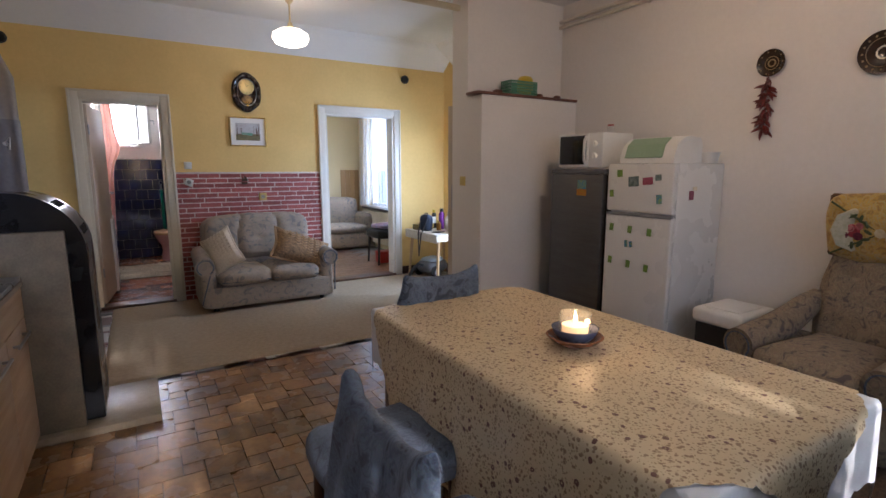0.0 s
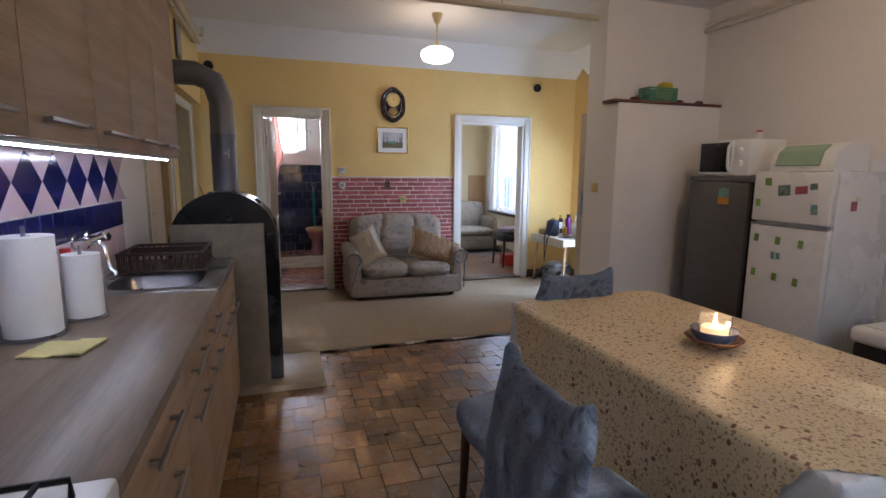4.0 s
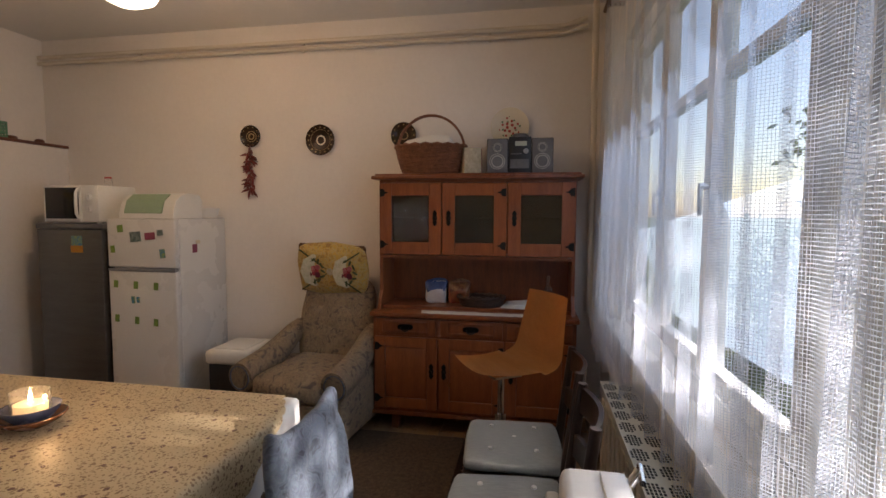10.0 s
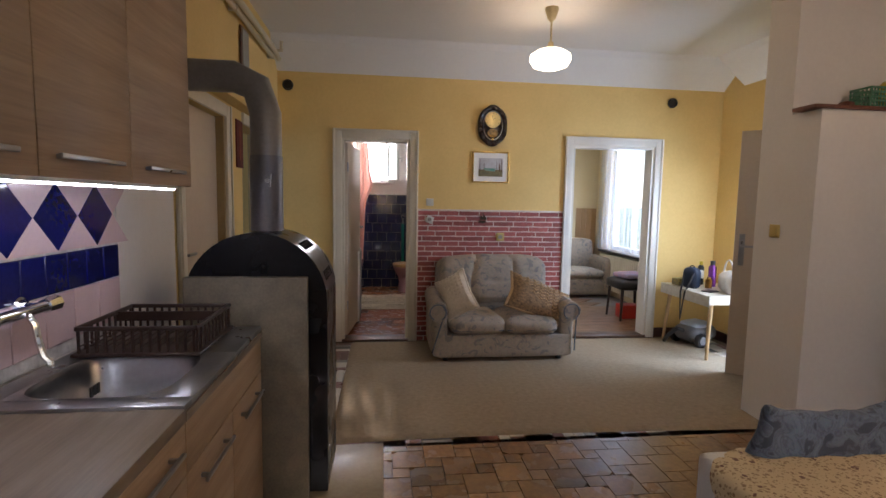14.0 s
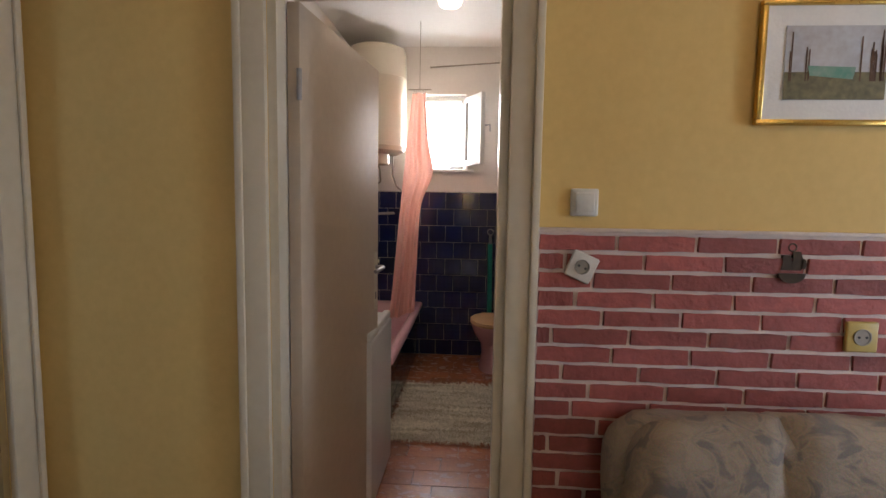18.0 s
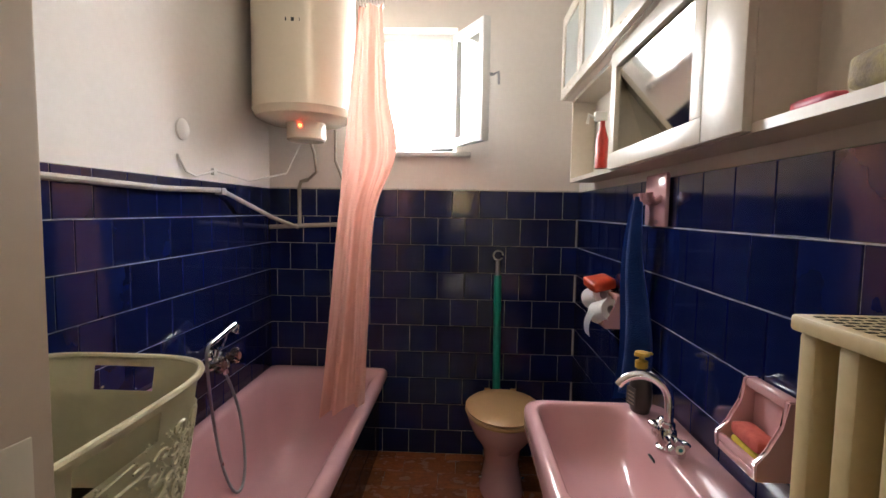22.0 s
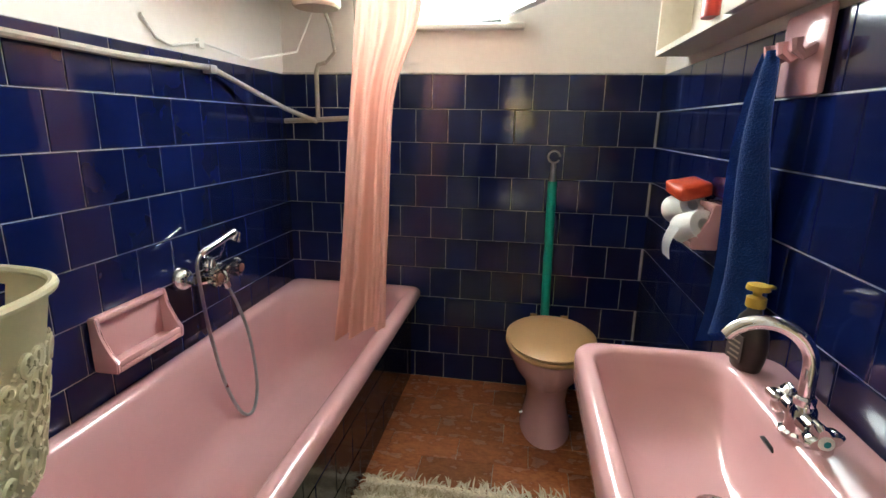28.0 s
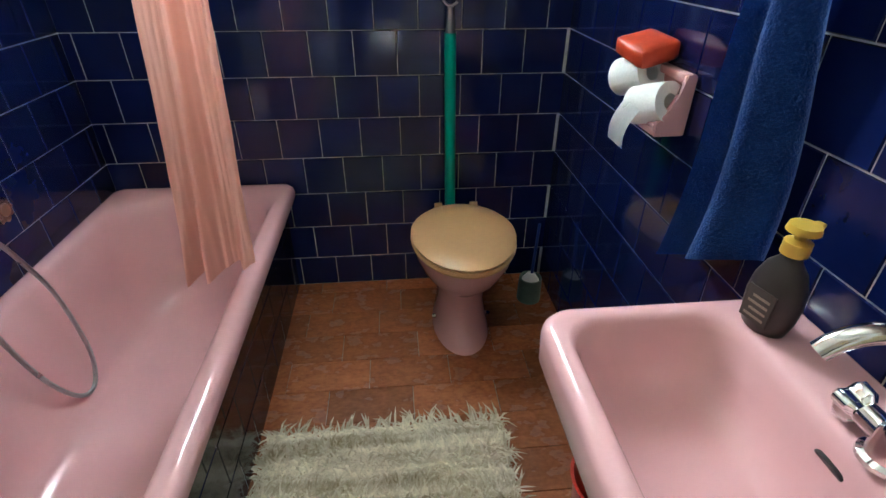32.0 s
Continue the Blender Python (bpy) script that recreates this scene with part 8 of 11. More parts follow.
ob = part("pane", bm, PANE, sash)
ob.visible_shadow = False
bm = bm_new()
cyl(bm, (sw - 0.022, 0.02, sh * 0.55), (sw - 0.022, 0.05, sh * 0.55), 0.008, seg=8)
tube(bm, [(sw - 0.022, 0.05, sh * 0.55), (sw + 0.03, 0.05, sh * 0.55), (sw + 0.035, 0.05, sh * 0.55 - 0.06)], 0.006, 6)
part("handle", bm, STEEL, sash)
bm = bm_new()
tube(bm, [(x1 - 0.14, NORTH + 0.02, z0 + 0.012), (x1 - 0.02, NORTH + 0.01, z0 + 0.016)], 0.008, 6)
part("stay", bm, IRON, bw)

# mirror cabinets on the east wall
CABW = surface("cream_cabinet_paint", (0.72, 0.66, 0.56), (0.66, 0.60, 0.50), 3, 0.35, 0, 0.03)
FROST = glass_mat("frosted_glass", (0.62, 0.66, 0.62), 0.35, 0.35)
MIRROR = surface("mirror_silver", (0.86, 0.87, 0.86), (0.86, 0.87, 0.86), 3, 0.02, 1.0, 0.0)
MIRROR.node_tree.nodes["Principled BSDF"].inputs["Roughness"].default_value = 0.02
cb = thing("mirror_cabinet", "cream bathroom cabinet with open shelves and a mirror door", "cabinet", (0, 0, 0))
fx, bk_ = 0.585, 0.699
for z0, z1 in ((1.545, 1.563), (1.925, 1.94)):
    bm = bm_new()
    box(bm, fx, 6.30, z0, bk_, 8.62, z1)
    part("shelf", bm, CABW, cb)
bm = bm_new()
box(bm, bk_ - 0.008, 6.30, 1.563, bk_, 8.62, 1.925)
part("back_panel", bm, CABW, cb)
for y in (6.30, 6.555, 7.06, 7.20, 7.89, 8.602):
    bm = bm_new()
    box(bm, fx, y, 1.563, bk_ - 0.008, y + 0.018, 1.925)
    part("divider", bm, CABW, cb)
for a, b_ in ((6.30, 6.573), (7.06, 7.22)):
    bm = bm_new()
    box(bm, fx - 0.018, a, 1.548, fx, b_, 1.938, 0.003)
    part("panel_door", bm, CABW, cb)
bm = bm_new()
w_ = 0.055
for r_ in ((7.222, 1.548, 7.905, 1.548 + w_), (7.222, 1.938 - w_, 7.905, 1.938), (7.222, 1.548 + w_, 7.222 + w_, 1.938 - w_), (7.905 - w_, 1.548 + w_, 7.905, 1.938 - w_)):
    box(bm, fx - 0.018, r_[0], r_[1], fx, r_[2], r_[3], 0.002)
md = part("mirror_door", bm, CABW, cb)
bm = bm_new()
box(bm, -0.002, 7.222 + w_, 0.0, 0.002, 7.905 - w_, 0.292)
part("mirror", bm, MIRROR, md, "silvered mirror, tilted in its frame", pose(fx + 0.100, 0, 1.598, 0, -21, 0))
uc = thing("wall_cabinet", "cream bathroom wall cabinet with frosted glass doors", "cabinet", (0, 0, 0))
ux = 0.555
bm = bm_new()
box(bm, ux, 6.30, 1.942, bk_, 8.66, 2.33, 0.003)
part("body", bm, CABW, uc)
ys = [8.66 - 0.393 * k for k in range(7)]
for a, b_ in zip(ys[1:], ys):
    bm = bm_new()
    w_ = 0.05
    for r_ in ((a + 0.002, 1.944, b_ - 0.002, 1.944 + w_), (a + 0.002, 2.33 - w_, b_ - 0.002, 2.33), (a + 0.002, 1.944 + w_, a + w_, 2.33 - w_), (b_ - w_, 1.944 + w_, b_ - 0.002, 2.33 - w_)):
        box(bm, ux - 0.02, r_[0], r_[1], ux - 0.001, r_[2], r_[3], 0.002)
    d = part("glazed_door", bm, CABW, uc)
    bm = bm_new()
    box(bm, ux - 0.012, a + w_, 1.944 + w_, ux - 0.006, b_ - w_, 2.33 - w_)
    part("pane", bm, FROST, d, "frosted glass")
    bm = bm_new()
    tube(bm, arc((ux - 0.02, (a + b_) / 2, 1.97), 0.026, 180, 360, 10, (0, 1, 0), (-0.6, 0, 0.5)), 0.005, 6)
    part("handle", bm, BRASS, d, "small bow handle")
# bottles in the open shelves
def spray(at, body, trig, lab, h=0.2, r=0.03):
    t_ = thing("spray_bottle", lab, "bottle", at, 90)
    b = bm_new()
    lathe(b, [(0, 0), (r, 0), (r * 1.05, h * 0.55), (r * 0.45, h * 0.8), (r * 0.4, h * 0.9), (0, h * 0.9)], (0, 0, 0), 20, 1, 0.7)
    part("bottle", b, body, t_)
    b = bm_new()
    box(b, -0.012, -0.014, h * 0.9, 0.012, 0.03, h * 1.08, 0.005)
    tube(b, [(0, 0.02, h * 0.95), (0, 0.05, h * 1.02), (0, 0.055, h * 0.85)], 0.006, 6)
    part("trigger", b, trig, t_)


RED_PL = surface("red_plastic", (0.55, 0.035, 0.02), (0.45, 0.03, 0.02), 8, 0.35)
BLUE_PL = surface("blue_label_plastic", (0.04, 0.12, 0.40), (0.35, 0.05, 0.08), 12, 0.3)
spray((0.575, 8.02, 1.5635), RED_PL, WHITE_PL, "red and white cleaner spray bottle on the cabinet shelf", 0.19)
spray((0.64, 6.73, 1.5635), BLUE_PL, surface("pink_white_plastic", (0.75, 0.5, 0.5), None, 6, 0.4), "blue cleaner spray bottle on the cabinet shelf", 0.24)
bm = bm_new()
cyl(bm, (0, 0, 0), (0, 0, 0.24), 0.022, seg=16)
cyl(bm, (0, 0, 0.24), (0, 0, 0.32), 0.026, 0.024, seg=16)
solid("hair_brush", bm, plain("magenta_plastic", (0.45, 0.02, 0.12), 0.4), "magenta brush standing on the cabinet shelf", "brush", (0.65, 6.83, 1.5635))
bm = bm_new()
lathe(bm, [(0, 0), (0.035, 0), (0.035, 0.22), (0.02, 0.25), (0, 0.25)], (0, 0, 0), 20)
solid("shampoo_bottle", bm, surface("blue_clear_plastic", (0.10, 0.28, 0.55), (0.5, 0.08, 0.06), 9, 0.25), "blue shampoo bottle on the cabinet shelf", "bottle", (0.645, 6.63, 1.5635))
bm = bm_new()
soft_box(bm, -0.035, -0.08, 0, 0.035, 0.08, 0.055, 0.015, 0.004, 6, 0.008)
solid("bath_sponge", bm, surface("grey_yellow_sponge", (0.30, 0.26, 0.24), (0.50, 0.42, 0.20), 12, 0.95, 0, 0.8), "grey and yellow sponge on the cabinet shelf", "sponge", (0.63, 6.78, 1.5635), 4)
bm = bm_new()
soft_box(bm, -0.03, -0.07, 0, 0.03, 0.07, 0.018, 0.008, 0.002, 6, 0.006)
solid("face_cloth", bm, surface("mint_cloth", (0.25, 0.48, 0.40), None, 20, 0.95), "folded mint cloth on the cabinet shelf", "cloth", (0.625, 6.64, 1.5635))
bm = bm_new()
soft_box(bm, -0.015, -0.05, 0, 0.015, 0.05, 0.022, 0.008, 0.002, 5, 0.005)
solid("comb", bm, plain("pink_plastic", (0.70, 0.12, 0.18), 0.4), "pink plastic hair clip on the cabinet shelf", "clip", (0.62, 6.95, 1.5635))

# washing machine and laundry basket
wm = thing("washing_machine", "white top-loading washing machine behind the door", "washing machine", (-0.665, 6.70, 0))
bm = bm_new()
box(bm, -0.34, -0.25, 0.02, 0.345, 0.275, 0.795, 0.012, seg=3)
part("body", bm, WHITE_ENAMEL, wm)
bm = bm_new()
box(bm, -0.335, -0.245, 0.7955, 0.30, 0.27, 0.82, 0.010, seg=3)
part("lid", bm, WHITE_PL, wm)
bm = bm_new()
box(bm, 0.301, -0.245, 0.7955, 0.34, 0.27, 0.832, 0.010, seg=3)
part("control_strip", bm, WHITE_PL, wm)
for sx in (-0.3, 0.3):
    bm = bm_new()
    box(bm, sx - 0.02, -0.22, 0, sx + 0.02, 0.24, 0.02)
    part("foot", bm, BLACK_PL, wm)
CREAM_PL = surface("cream_basket_plastic", (0.82, 0.78, 0.56), (0.76, 0.72, 0.50), 8, 0.4, 0, 0.1)
lb = thing("laundry_basket", "cream plastic laundry basket with lace relief on the washer", "basket", (-0.61, 6.805, 0.8335), 0)
LN = 72


def bask(a, z):
    f = 0.86 + 0.14 * z / 0.255
    c, s = math.cos(a), math.sin(a)
    e = 0.5
    return Vector((0.215 * f * math.copysign(abs(c) ** e, c), 0.31 * f * math.copysign(abs(s) ** e, s), z))


bm = bm_new()
rings = []
for k in range(17):
    z = 0.255 * k / 16
    rings.append([bm.verts.new(bask(2 * math.pi * i / LN, z) * Vector((1, 1, 1)).x) for i in range(LN)])
for j, (a, b_) in enumerate(zip(rings, rings[1:])):
    for i in range(LN):
        hand = i in (0, LN - 1, LN // 2 - 1, LN // 2, LN // 4 - 1, LN // 4, 3 * LN // 4 - 1, 3 * LN // 4)
        if hand and 12 <= j < 15:
            continue
        bm.faces.new((a[i], a[(i + 1) % LN], b_[(i + 1) % LN], b_[i]))
bm.faces.new(rings[0][::-1])
bmesh.ops.solidify(bm, geom=bm.faces[:], thickness=0.003)
part("wall", bm, CREAM_PL, lb)
bm = bm_new()
tube(bm, [bask(2 * math.pi * i / 60, 0.258) * 1.0 + Vector((0.004 * math.cos(2 * math.pi * i / 60), 0.004 * math.sin(2 * math.pi * i / 60), 0)) for i in range(60)], 0.0065, 8, True)
part("rim", bm, CREAM_PL, lb)
bm = bm_new()
random.seed(4)
for i in range(300):
    a, z = 2 * math.pi * (i * 0.618034 % 1), 0.022 + 0.165 * ((i * 0.7548) % 1)
    turn, r0, way = random.uniform(0, 6.28), random.uniform(0.012, 0.024), random.choice((-1, 1))
    pts = []
    for k in range(13):
        w = turn + way * k * 0.55
        rr = r0 * (1 - k * 0.068)
        q = bask(a + rr * math.cos(w) / 0.26, min(0.195, max(0.008, z + rr * math.sin(w))))
        pts.append(q + Vector((q.x, q.y, 0)).normalized() * 0.004)
    tube(bm, pts, [0.0016 + 0.0022 * math.sin(0.25 + k * 0.22) for k in range(13)], 5)
for i in range(3600):
    q = bask(random.uniform(0, 2 * math.pi), 0.006 + 0.19 * (i / 3600))
    o = Vector((q.x, q.y, 0)).normalized()
    e, r = Vector((-o.y, o.x, 0)), random.uniform(0.0022, 0.0036)
    tip = bm.verts.new(q + o * 0.0045)
    ft = [bm.verts.new(q + o * 0.002 + e * r * math.cos(c_) + Vector((0, 0, r * math.sin(c_)))) for c_ in (0, 1.57, 3.14, 4.71)]
    for c_ in range(4):
        bm.faces.new((ft[c_], ft[(c_ + 1) % 4], tip))
tagged(part("lace_relief", bm, CREAM_PL, lb, "curling relief pattern"), kind="stuff")

# gas convector by the door
hr = thing("radiator", "beige ribbed radiator with a perforated top in the bathroom", "radiator", (0.695, 6.62, 0))
bm = bm_new()
box(bm, -0.13, -0.185, 0.12, -0.003, 0.185, 1.25, 0.004)
part("body", bm, surface("beige_mesh", (0.46, 0.36, 0.19), (0.38, 0.29, 0.15), 8, 0.5, 0, 0.8, 160, stretch=(1, 1, 3)), hr)
for k in range(6):
    y = -0.19 + k * 0.069
    bm = bm_new()
    box(bm, -0.172, y, 0.12, -0.13, y + 0.032, 1.25, 0.006)
    part("rib", bm, BEIGE_PL, hr)
bm = bm_new()
box(bm, -0.18, -0.195, 1.25, -0.003, 0.195, 1.272, 0.005)
tp = part("top_grille", bm, BEIGE_PL, hr)
bm = bm_new()
for i in range(9):
    for j in range(22):
        box(bm, -0.165 + i * 0.017, -0.18 + j * 0.0165, 1.2722, -0.154 + i * 0.017, -0.174 + j * 0.0165, 1.2728)
tagged(part("slots", bm, DARK_SLOT, tp), kind="stuff")
bm = bm_new()
cyl(bm, (-0.06, -0.20, 1.16), (-0.06, -0.27, 1.16), 0.03, 0.027, 18)
cyl(bm, (-0.06, -0.185, 1.16), (-0.06, -0.20, 1.16), 0.018, seg=12)
part("valve", bm, BLACK_PL, hr, "black thermostat valve")
bm = bm_new()
tube(bm, [(-0.06, -0.15, 0.12), (-0.06, -0.15, 0.0)], 0.014, 8)
tube(bm, [(-0.06, 0.15, 0.12), (-0.06, 0.15, 0.0)], 0.014, 8)
part("pipe", bm, BEIGE_PL, hr)

# bucket and a loose white tile by the pedestal
bm = bm_new()
lathe(bm, [(0, 0), (0.075, 0), (0.10, 0.24), (0.108, 0.25), (0.10, 0.25), (0.07, 0.01), (0, 0.01)], (0, 0, 0), 28)
solid("red_bucket", bm, RED_PL, "red plastic bucket behind the basin pedestal", "bucket", (0.54, 7.72, 0.0))
bm = bm_new()
box(bm, 0.37, 7.27, 0.0005, 0.60, 7.66, 0.008, 0.002)
solid("white_slab", bm, WHITE_ENAMEL, "white tile slab under the basin pedestal", "tile")
# bulb
t = thing("ceiling_lamp", "lit opal glass ceiling globe in the bathroom", "lamp", (-0.05, 7.3, 2.60))
bm = bm_new()
lathe(bm, [(0, -0.09), (0.06, -0.07), (0.09, 0.0), (0.07, 0.06), (0.05, 0.08)], (0, 0, 0), 28)
ob = part("globe", bm, OPAL, t)
ob.visible_shadow = False
bm = bm_new()
cyl(bm, (0, 0, 0.08), (0, 0, 0.199), 0.05, seg=20)
part("fitting", bm, WHITE_PL, t)

# glowing white panels stand in for the overexposed sky outside the bathroom and bedroom windows
GLOW_PANEL = plain("overexposed_sky_glow", (1.0, 1.0, 1.0), 1.0, 0, 3.6)
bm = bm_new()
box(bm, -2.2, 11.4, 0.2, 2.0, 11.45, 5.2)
setting("backdrop_north", bm, GLOW_PANEL, "glowing white panel for the overexposed sky outside the bathroom window", "backdrop")
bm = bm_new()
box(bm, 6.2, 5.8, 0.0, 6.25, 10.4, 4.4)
setting("backdrop_east", bm, GLOW_PANEL, "glowing white panel for the overexposed sky outside the bedroom window", "backdrop")
# ---- living room ----
def door_frame(name, label, x0, x1, head, y, side=-1, w=0.085, mat_=None, deep=0.149):
    """A moulded frame round an opening in a wall across y; side: -1 faces -y."""
    t = tagged(new(name), label, "door frame", "", "structure")
    for nm, a in (("jamb", (x0 - w, x0)), ("jamb", (x1, x1 + w))):
        b = bm_new()
        box(b, a[0], y, 0, a[1], y + side * 0.022, head + w, 0.004)
        inner = a[1] - 0.03 if nm == "jamb" and a[0] < x0 - 0.01 and a[1] <= x0 + 1e-6 else a[0]
        o = a[0] if a[1] <= x0 + 1e-6 else a[1] - 0.022
        box(b, o, y + side * 0.022, 0, o + 0.022, y + side * 0.034, head + w, 0.005)
        part(nm, b, mat_ or GLOSS, t)
    b = bm_new()
    box(b, x0, y, head, x1, y + side * 0.022, head + w, 0.004)
    box(b, x0 - w + 0.022, y + side * 0.022, head + w - 0.022, x1 + w - 0.022, y + side * 0.034, head + w, 0.005)
    part("head", b, mat_ or GLOSS, t)
    b = bm_new()
    for a in ((x0 - 0.0, x0 + 0.025), (x1 - 0.025, x1)):
        box(b, a[0], y + 0.0005, 0, a[1], y + deep, head)
    box(b, x0 + 0.025, y + 0.0005, head - 0.025, x1 - 0.025, y + 0.149, head)
    part("lining", b, mat_ or GLOSS, t)
    b = bm_new()
    box(b, x0 - 0.02, y - 0.02, -0.004, x1 + 0.02, y + 0.16, 0.022, 0.006)
    part("threshold", b, WOOD_DARK, t, "worn wooden threshold")
    return t


FRAME_WHITE = surface("white_frame_gloss", (0.76, 0.73, 0.66), (0.70, 0.67, 0.60), 3, 0.3, 0, 0.05)
door_frame("door_frame_1", "cream gloss door frame to the bathroom", D1[0], D1[1], D1[2], YWALL, deep=0.07)
door_frame("door_frame_2", "white gloss door frame to the bedroom", D2[0], D2[1], D2[2], YWALL, mat_=FRAME_WHITE)

# bathroom door leaf, open
dl = tagged(new("door_1"), "cream painted bathroom door standing open", "door", "", "structure")
dl.matrix_basis = pose(D1[0] + 0.028, YWALL + 0.12, 0.0, 0, 0, 83.5)
bm = bm_new()
box(bm, 0, -0.02, 0.03, 0.775, 0.02, 1.985, 0.004)
part("leaf", bm, DOOR_PAINT, dl)
bm = bm_new()
box(bm, 0.71, -0.0235, 0.92, 0.75, -0.0205, 1.18, 0.002)
box(bm, 0.71, 0.0205, 0.92, 0.75, 0.0235, 1.18, 0.002)
pl = part("lock_plate", bm, GLOSS, dl, "cream painted lock plate")
bm = bm_new()
for s in (-1, 1):
    tube(bm, [(0.73, s * 0.02, 1.115), (0.73, s * 0.055, 1.115), (0.725, s * 0.06, 1.115), (0.64, s * 0.061, 1.111), (0.62, s * 0.057, 1.107)], 0.009, 8)
part("handle", bm, STEEL, pl)
bm = bm_new()
for s in (-1, 1):
    box(bm, 0.726, s * 0.0236, 0.97, 0.734, s * 0.0245, 1.0)
part("keyhole", bm, BLACK_PL, pl)
for z in (0.3, 1.7):
    bm = bm_new()
    cyl(bm, (-0.008, -0.022, z), (-0.008, -0.022, z + 0.09), 0.008, seg=10)
    part("hinge", bm, STEEL, dl)

# brick panel
bp_ = tagged(new("trim_brick_panel"), "red brick slip panel with pale joints behind the sofa", "brick panel", "", "structure")
BX0, BX1, BZ = 0.285, 1.79, 1.33
bm = bm_new()
box(bm, BX0, YWALL - 0.006, 0.0, BX1, YWALL - 0.0005, BZ)
part("mortar", bm, MORTAR, bp_)
random.seed(31)
slips = []
for v in range(5):
    b = bm_new()
    vs = box(b, -0.099, -0.0065, -0.0198, 0.099, 0.0, 0.0198)
    bmesh.ops.subdivide_edges(b, edges=[e for e in b.edges if abs(e.verts[0].co.x - e.verts[1].co.x) > 0.1], cuts=4)
    for q in b.verts:
        q.co += Vector((random.uniform(-0.0025, 0.0025), random.uniform(-0.002, 0.0) if q.co.y < -0.005 else 0, random.uniform(-0.002, 0.002)))
    slips.append(mesh_of("brick", b, BRICK, False))
halfs = []
RH, RL = 0.0512, 0.208
row, z = 0, BZ - RH / 2 - 0.002
while z > 0:
    x = BX0 + (0.0 if row % 2 == 0 else -RL / 2) - 0.03 * (row % 3)
    while x < BX1 - 0.01:
        l_, r_ = max(x, BX0), min(x + RL, BX1)
        if r_ - l_ > 0.03:
            w_ = r_ - l_
            m = pose((l_ + r_) / 2, YWALL - 0.006, z) @ Matrix.Diagonal(((w_ - 0.012) / 0.198, 1, 1, 1))
            piece("brick", random.choice(slips), bp_, m)
        x += RL
    row += 1
    z -= RH
bm = bm_new()
box(bm, BX0, YWALL - 0.015, BZ, BX1, YWALL - 0.0005, BZ + 0.012, 0.003)
part("top_edge", bm, MORTAR, bp_)

# switches and sockets
SW_W = surface("switch_white", (0.76, 0.74, 0.68), None, 5, 0.35, 0, 0.02)
SW_DIM = surface("socket_well_grey", (0.34, 0.31, 0.26), None, 5, 0.5, 0, 0.02)
SW_Y = surface("switch_yellowed", (0.62, 0.46, 0.14), None, 5, 0.4, 0, 0.02)


def socket(name, label, m, mat_, kind, s=0.082):
    """Local: x along the wall, y into it, z up."""
    t = thing(name, label, "switch" if kind == "switch" else "socket", m=m)
    b = bm_new()
    box(b, -s / 2, -0.012, -s / 2, s / 2, 0.0, s / 2, 0.006, seg=3)
    part("plate", b, mat_, t)
    b = bm_new()
    if kind == "switch":
        box(b, -s * 0.34, -0.018, -s * 0.34, s * 0.34, -0.0121, s * 0.34, 0.004)
        part("rocker", b, mat_, t)
    else:
        lathe(b, [(s * 0.27, 0.0), (s * 0.27, 0.002), (s * 0.23, 0.002), (s * 0.225, 0.0006), (0, 0.0006)], (0, 0, 0), 24, m=pose(0, -0.0125, 0, 90, 0, 0))
        w_ = part("well", b, SW_DIM, t)
        b = bm_new()
        for x in (-0.0095, 0.0095):
            cyl(b, (x, -0.0145, 0), (x, -0.0125, 0), 0.0034, seg=8)
        part("pin_holes", b, BLACK_PL, w_)


socket("light_switch", "white light switch above the brick panel", pose(0.405, YWALL, 1.41), SW_W, "switch", 0.074)
socket("wall_socket", "white socket hanging askew on the brick panel", pose(0.402, YWALL - 0.0125, 1.238, 0, 24, 0), SW_W, "socket", 0.074)
socket("wall_socket", "yellowed socket on the brick panel", pose(1.13, YWALL - 0.0125, 1.07), SW_Y, "socket")
socket("light_switch", "yellowed light switch on the partition end", pose(2.42, 3.62, 1.27, 0, 0, -90), SW_Y, "switch")
socket("light_switch", "white light switch on the yellow wall by the garden door", pose(EAST, 5.18, 1.40, 0, 0, -90), SW_W, "switch")
socket("wall_socket", "white socket on the yellow wall by the garden door", pose(EAST, 5.18, 1.24, 0, 0, -90), SW_W, "switch")
for x, z in ((-0.96, 2.49), (2.92, 2.48)):
    bm = bm_new()
    lathe(bm, [(0, 0), (0.04, 0), (0.05, 0.006), (0.05, 0.025), (0.042, 0.03), (0.036, 0.012), (0, 0.010)], (0, 0, 0), 24, m=pose(x, YWALL, z, 90, 0, 0))
    solid("flue_cap", bm, BLACK_PL, "small black flue cap on the yellow wall", "flue cap")

# ship ornament
bm = bm_new()
hull = [(0.034 * math.cos(a), 0, -0.012 + 0.026 * math.sin(a)) for a in [math.pi + math.pi * k / 12 for k in range(13)]]
prism(bm, hull, (0, 0.016, 0))
for x, w_, z0, z1 in ((-0.016, 0.017, -0.004, 0.036), (0.010, 0.019, -0.004, 0.046), (0.027, 0.010, 0.0, 0.026)):
    prism(bm, [(x - w_ * 0.7, 0.004, z0), (x + w_ * 0.7, 0.004, z0), (x + w_, 0.004, (z0 + z1) / 2), (x + w_ * 0.5, 0.004, z1), (x - w_ * 0.5, 0.004, z1), (x - w_ * 0.4, 0.004, (z0 + z1) / 2)], (0, 0.009, 0))
tube(bm, arc((0, 0.008, 0.056), 0.010, 0, 350, 14, (1, 0, 0), (0, 0, 1)), 0.0025, 6)
bmesh.ops.recalc_face_normals(bm, faces=bm.faces[:])
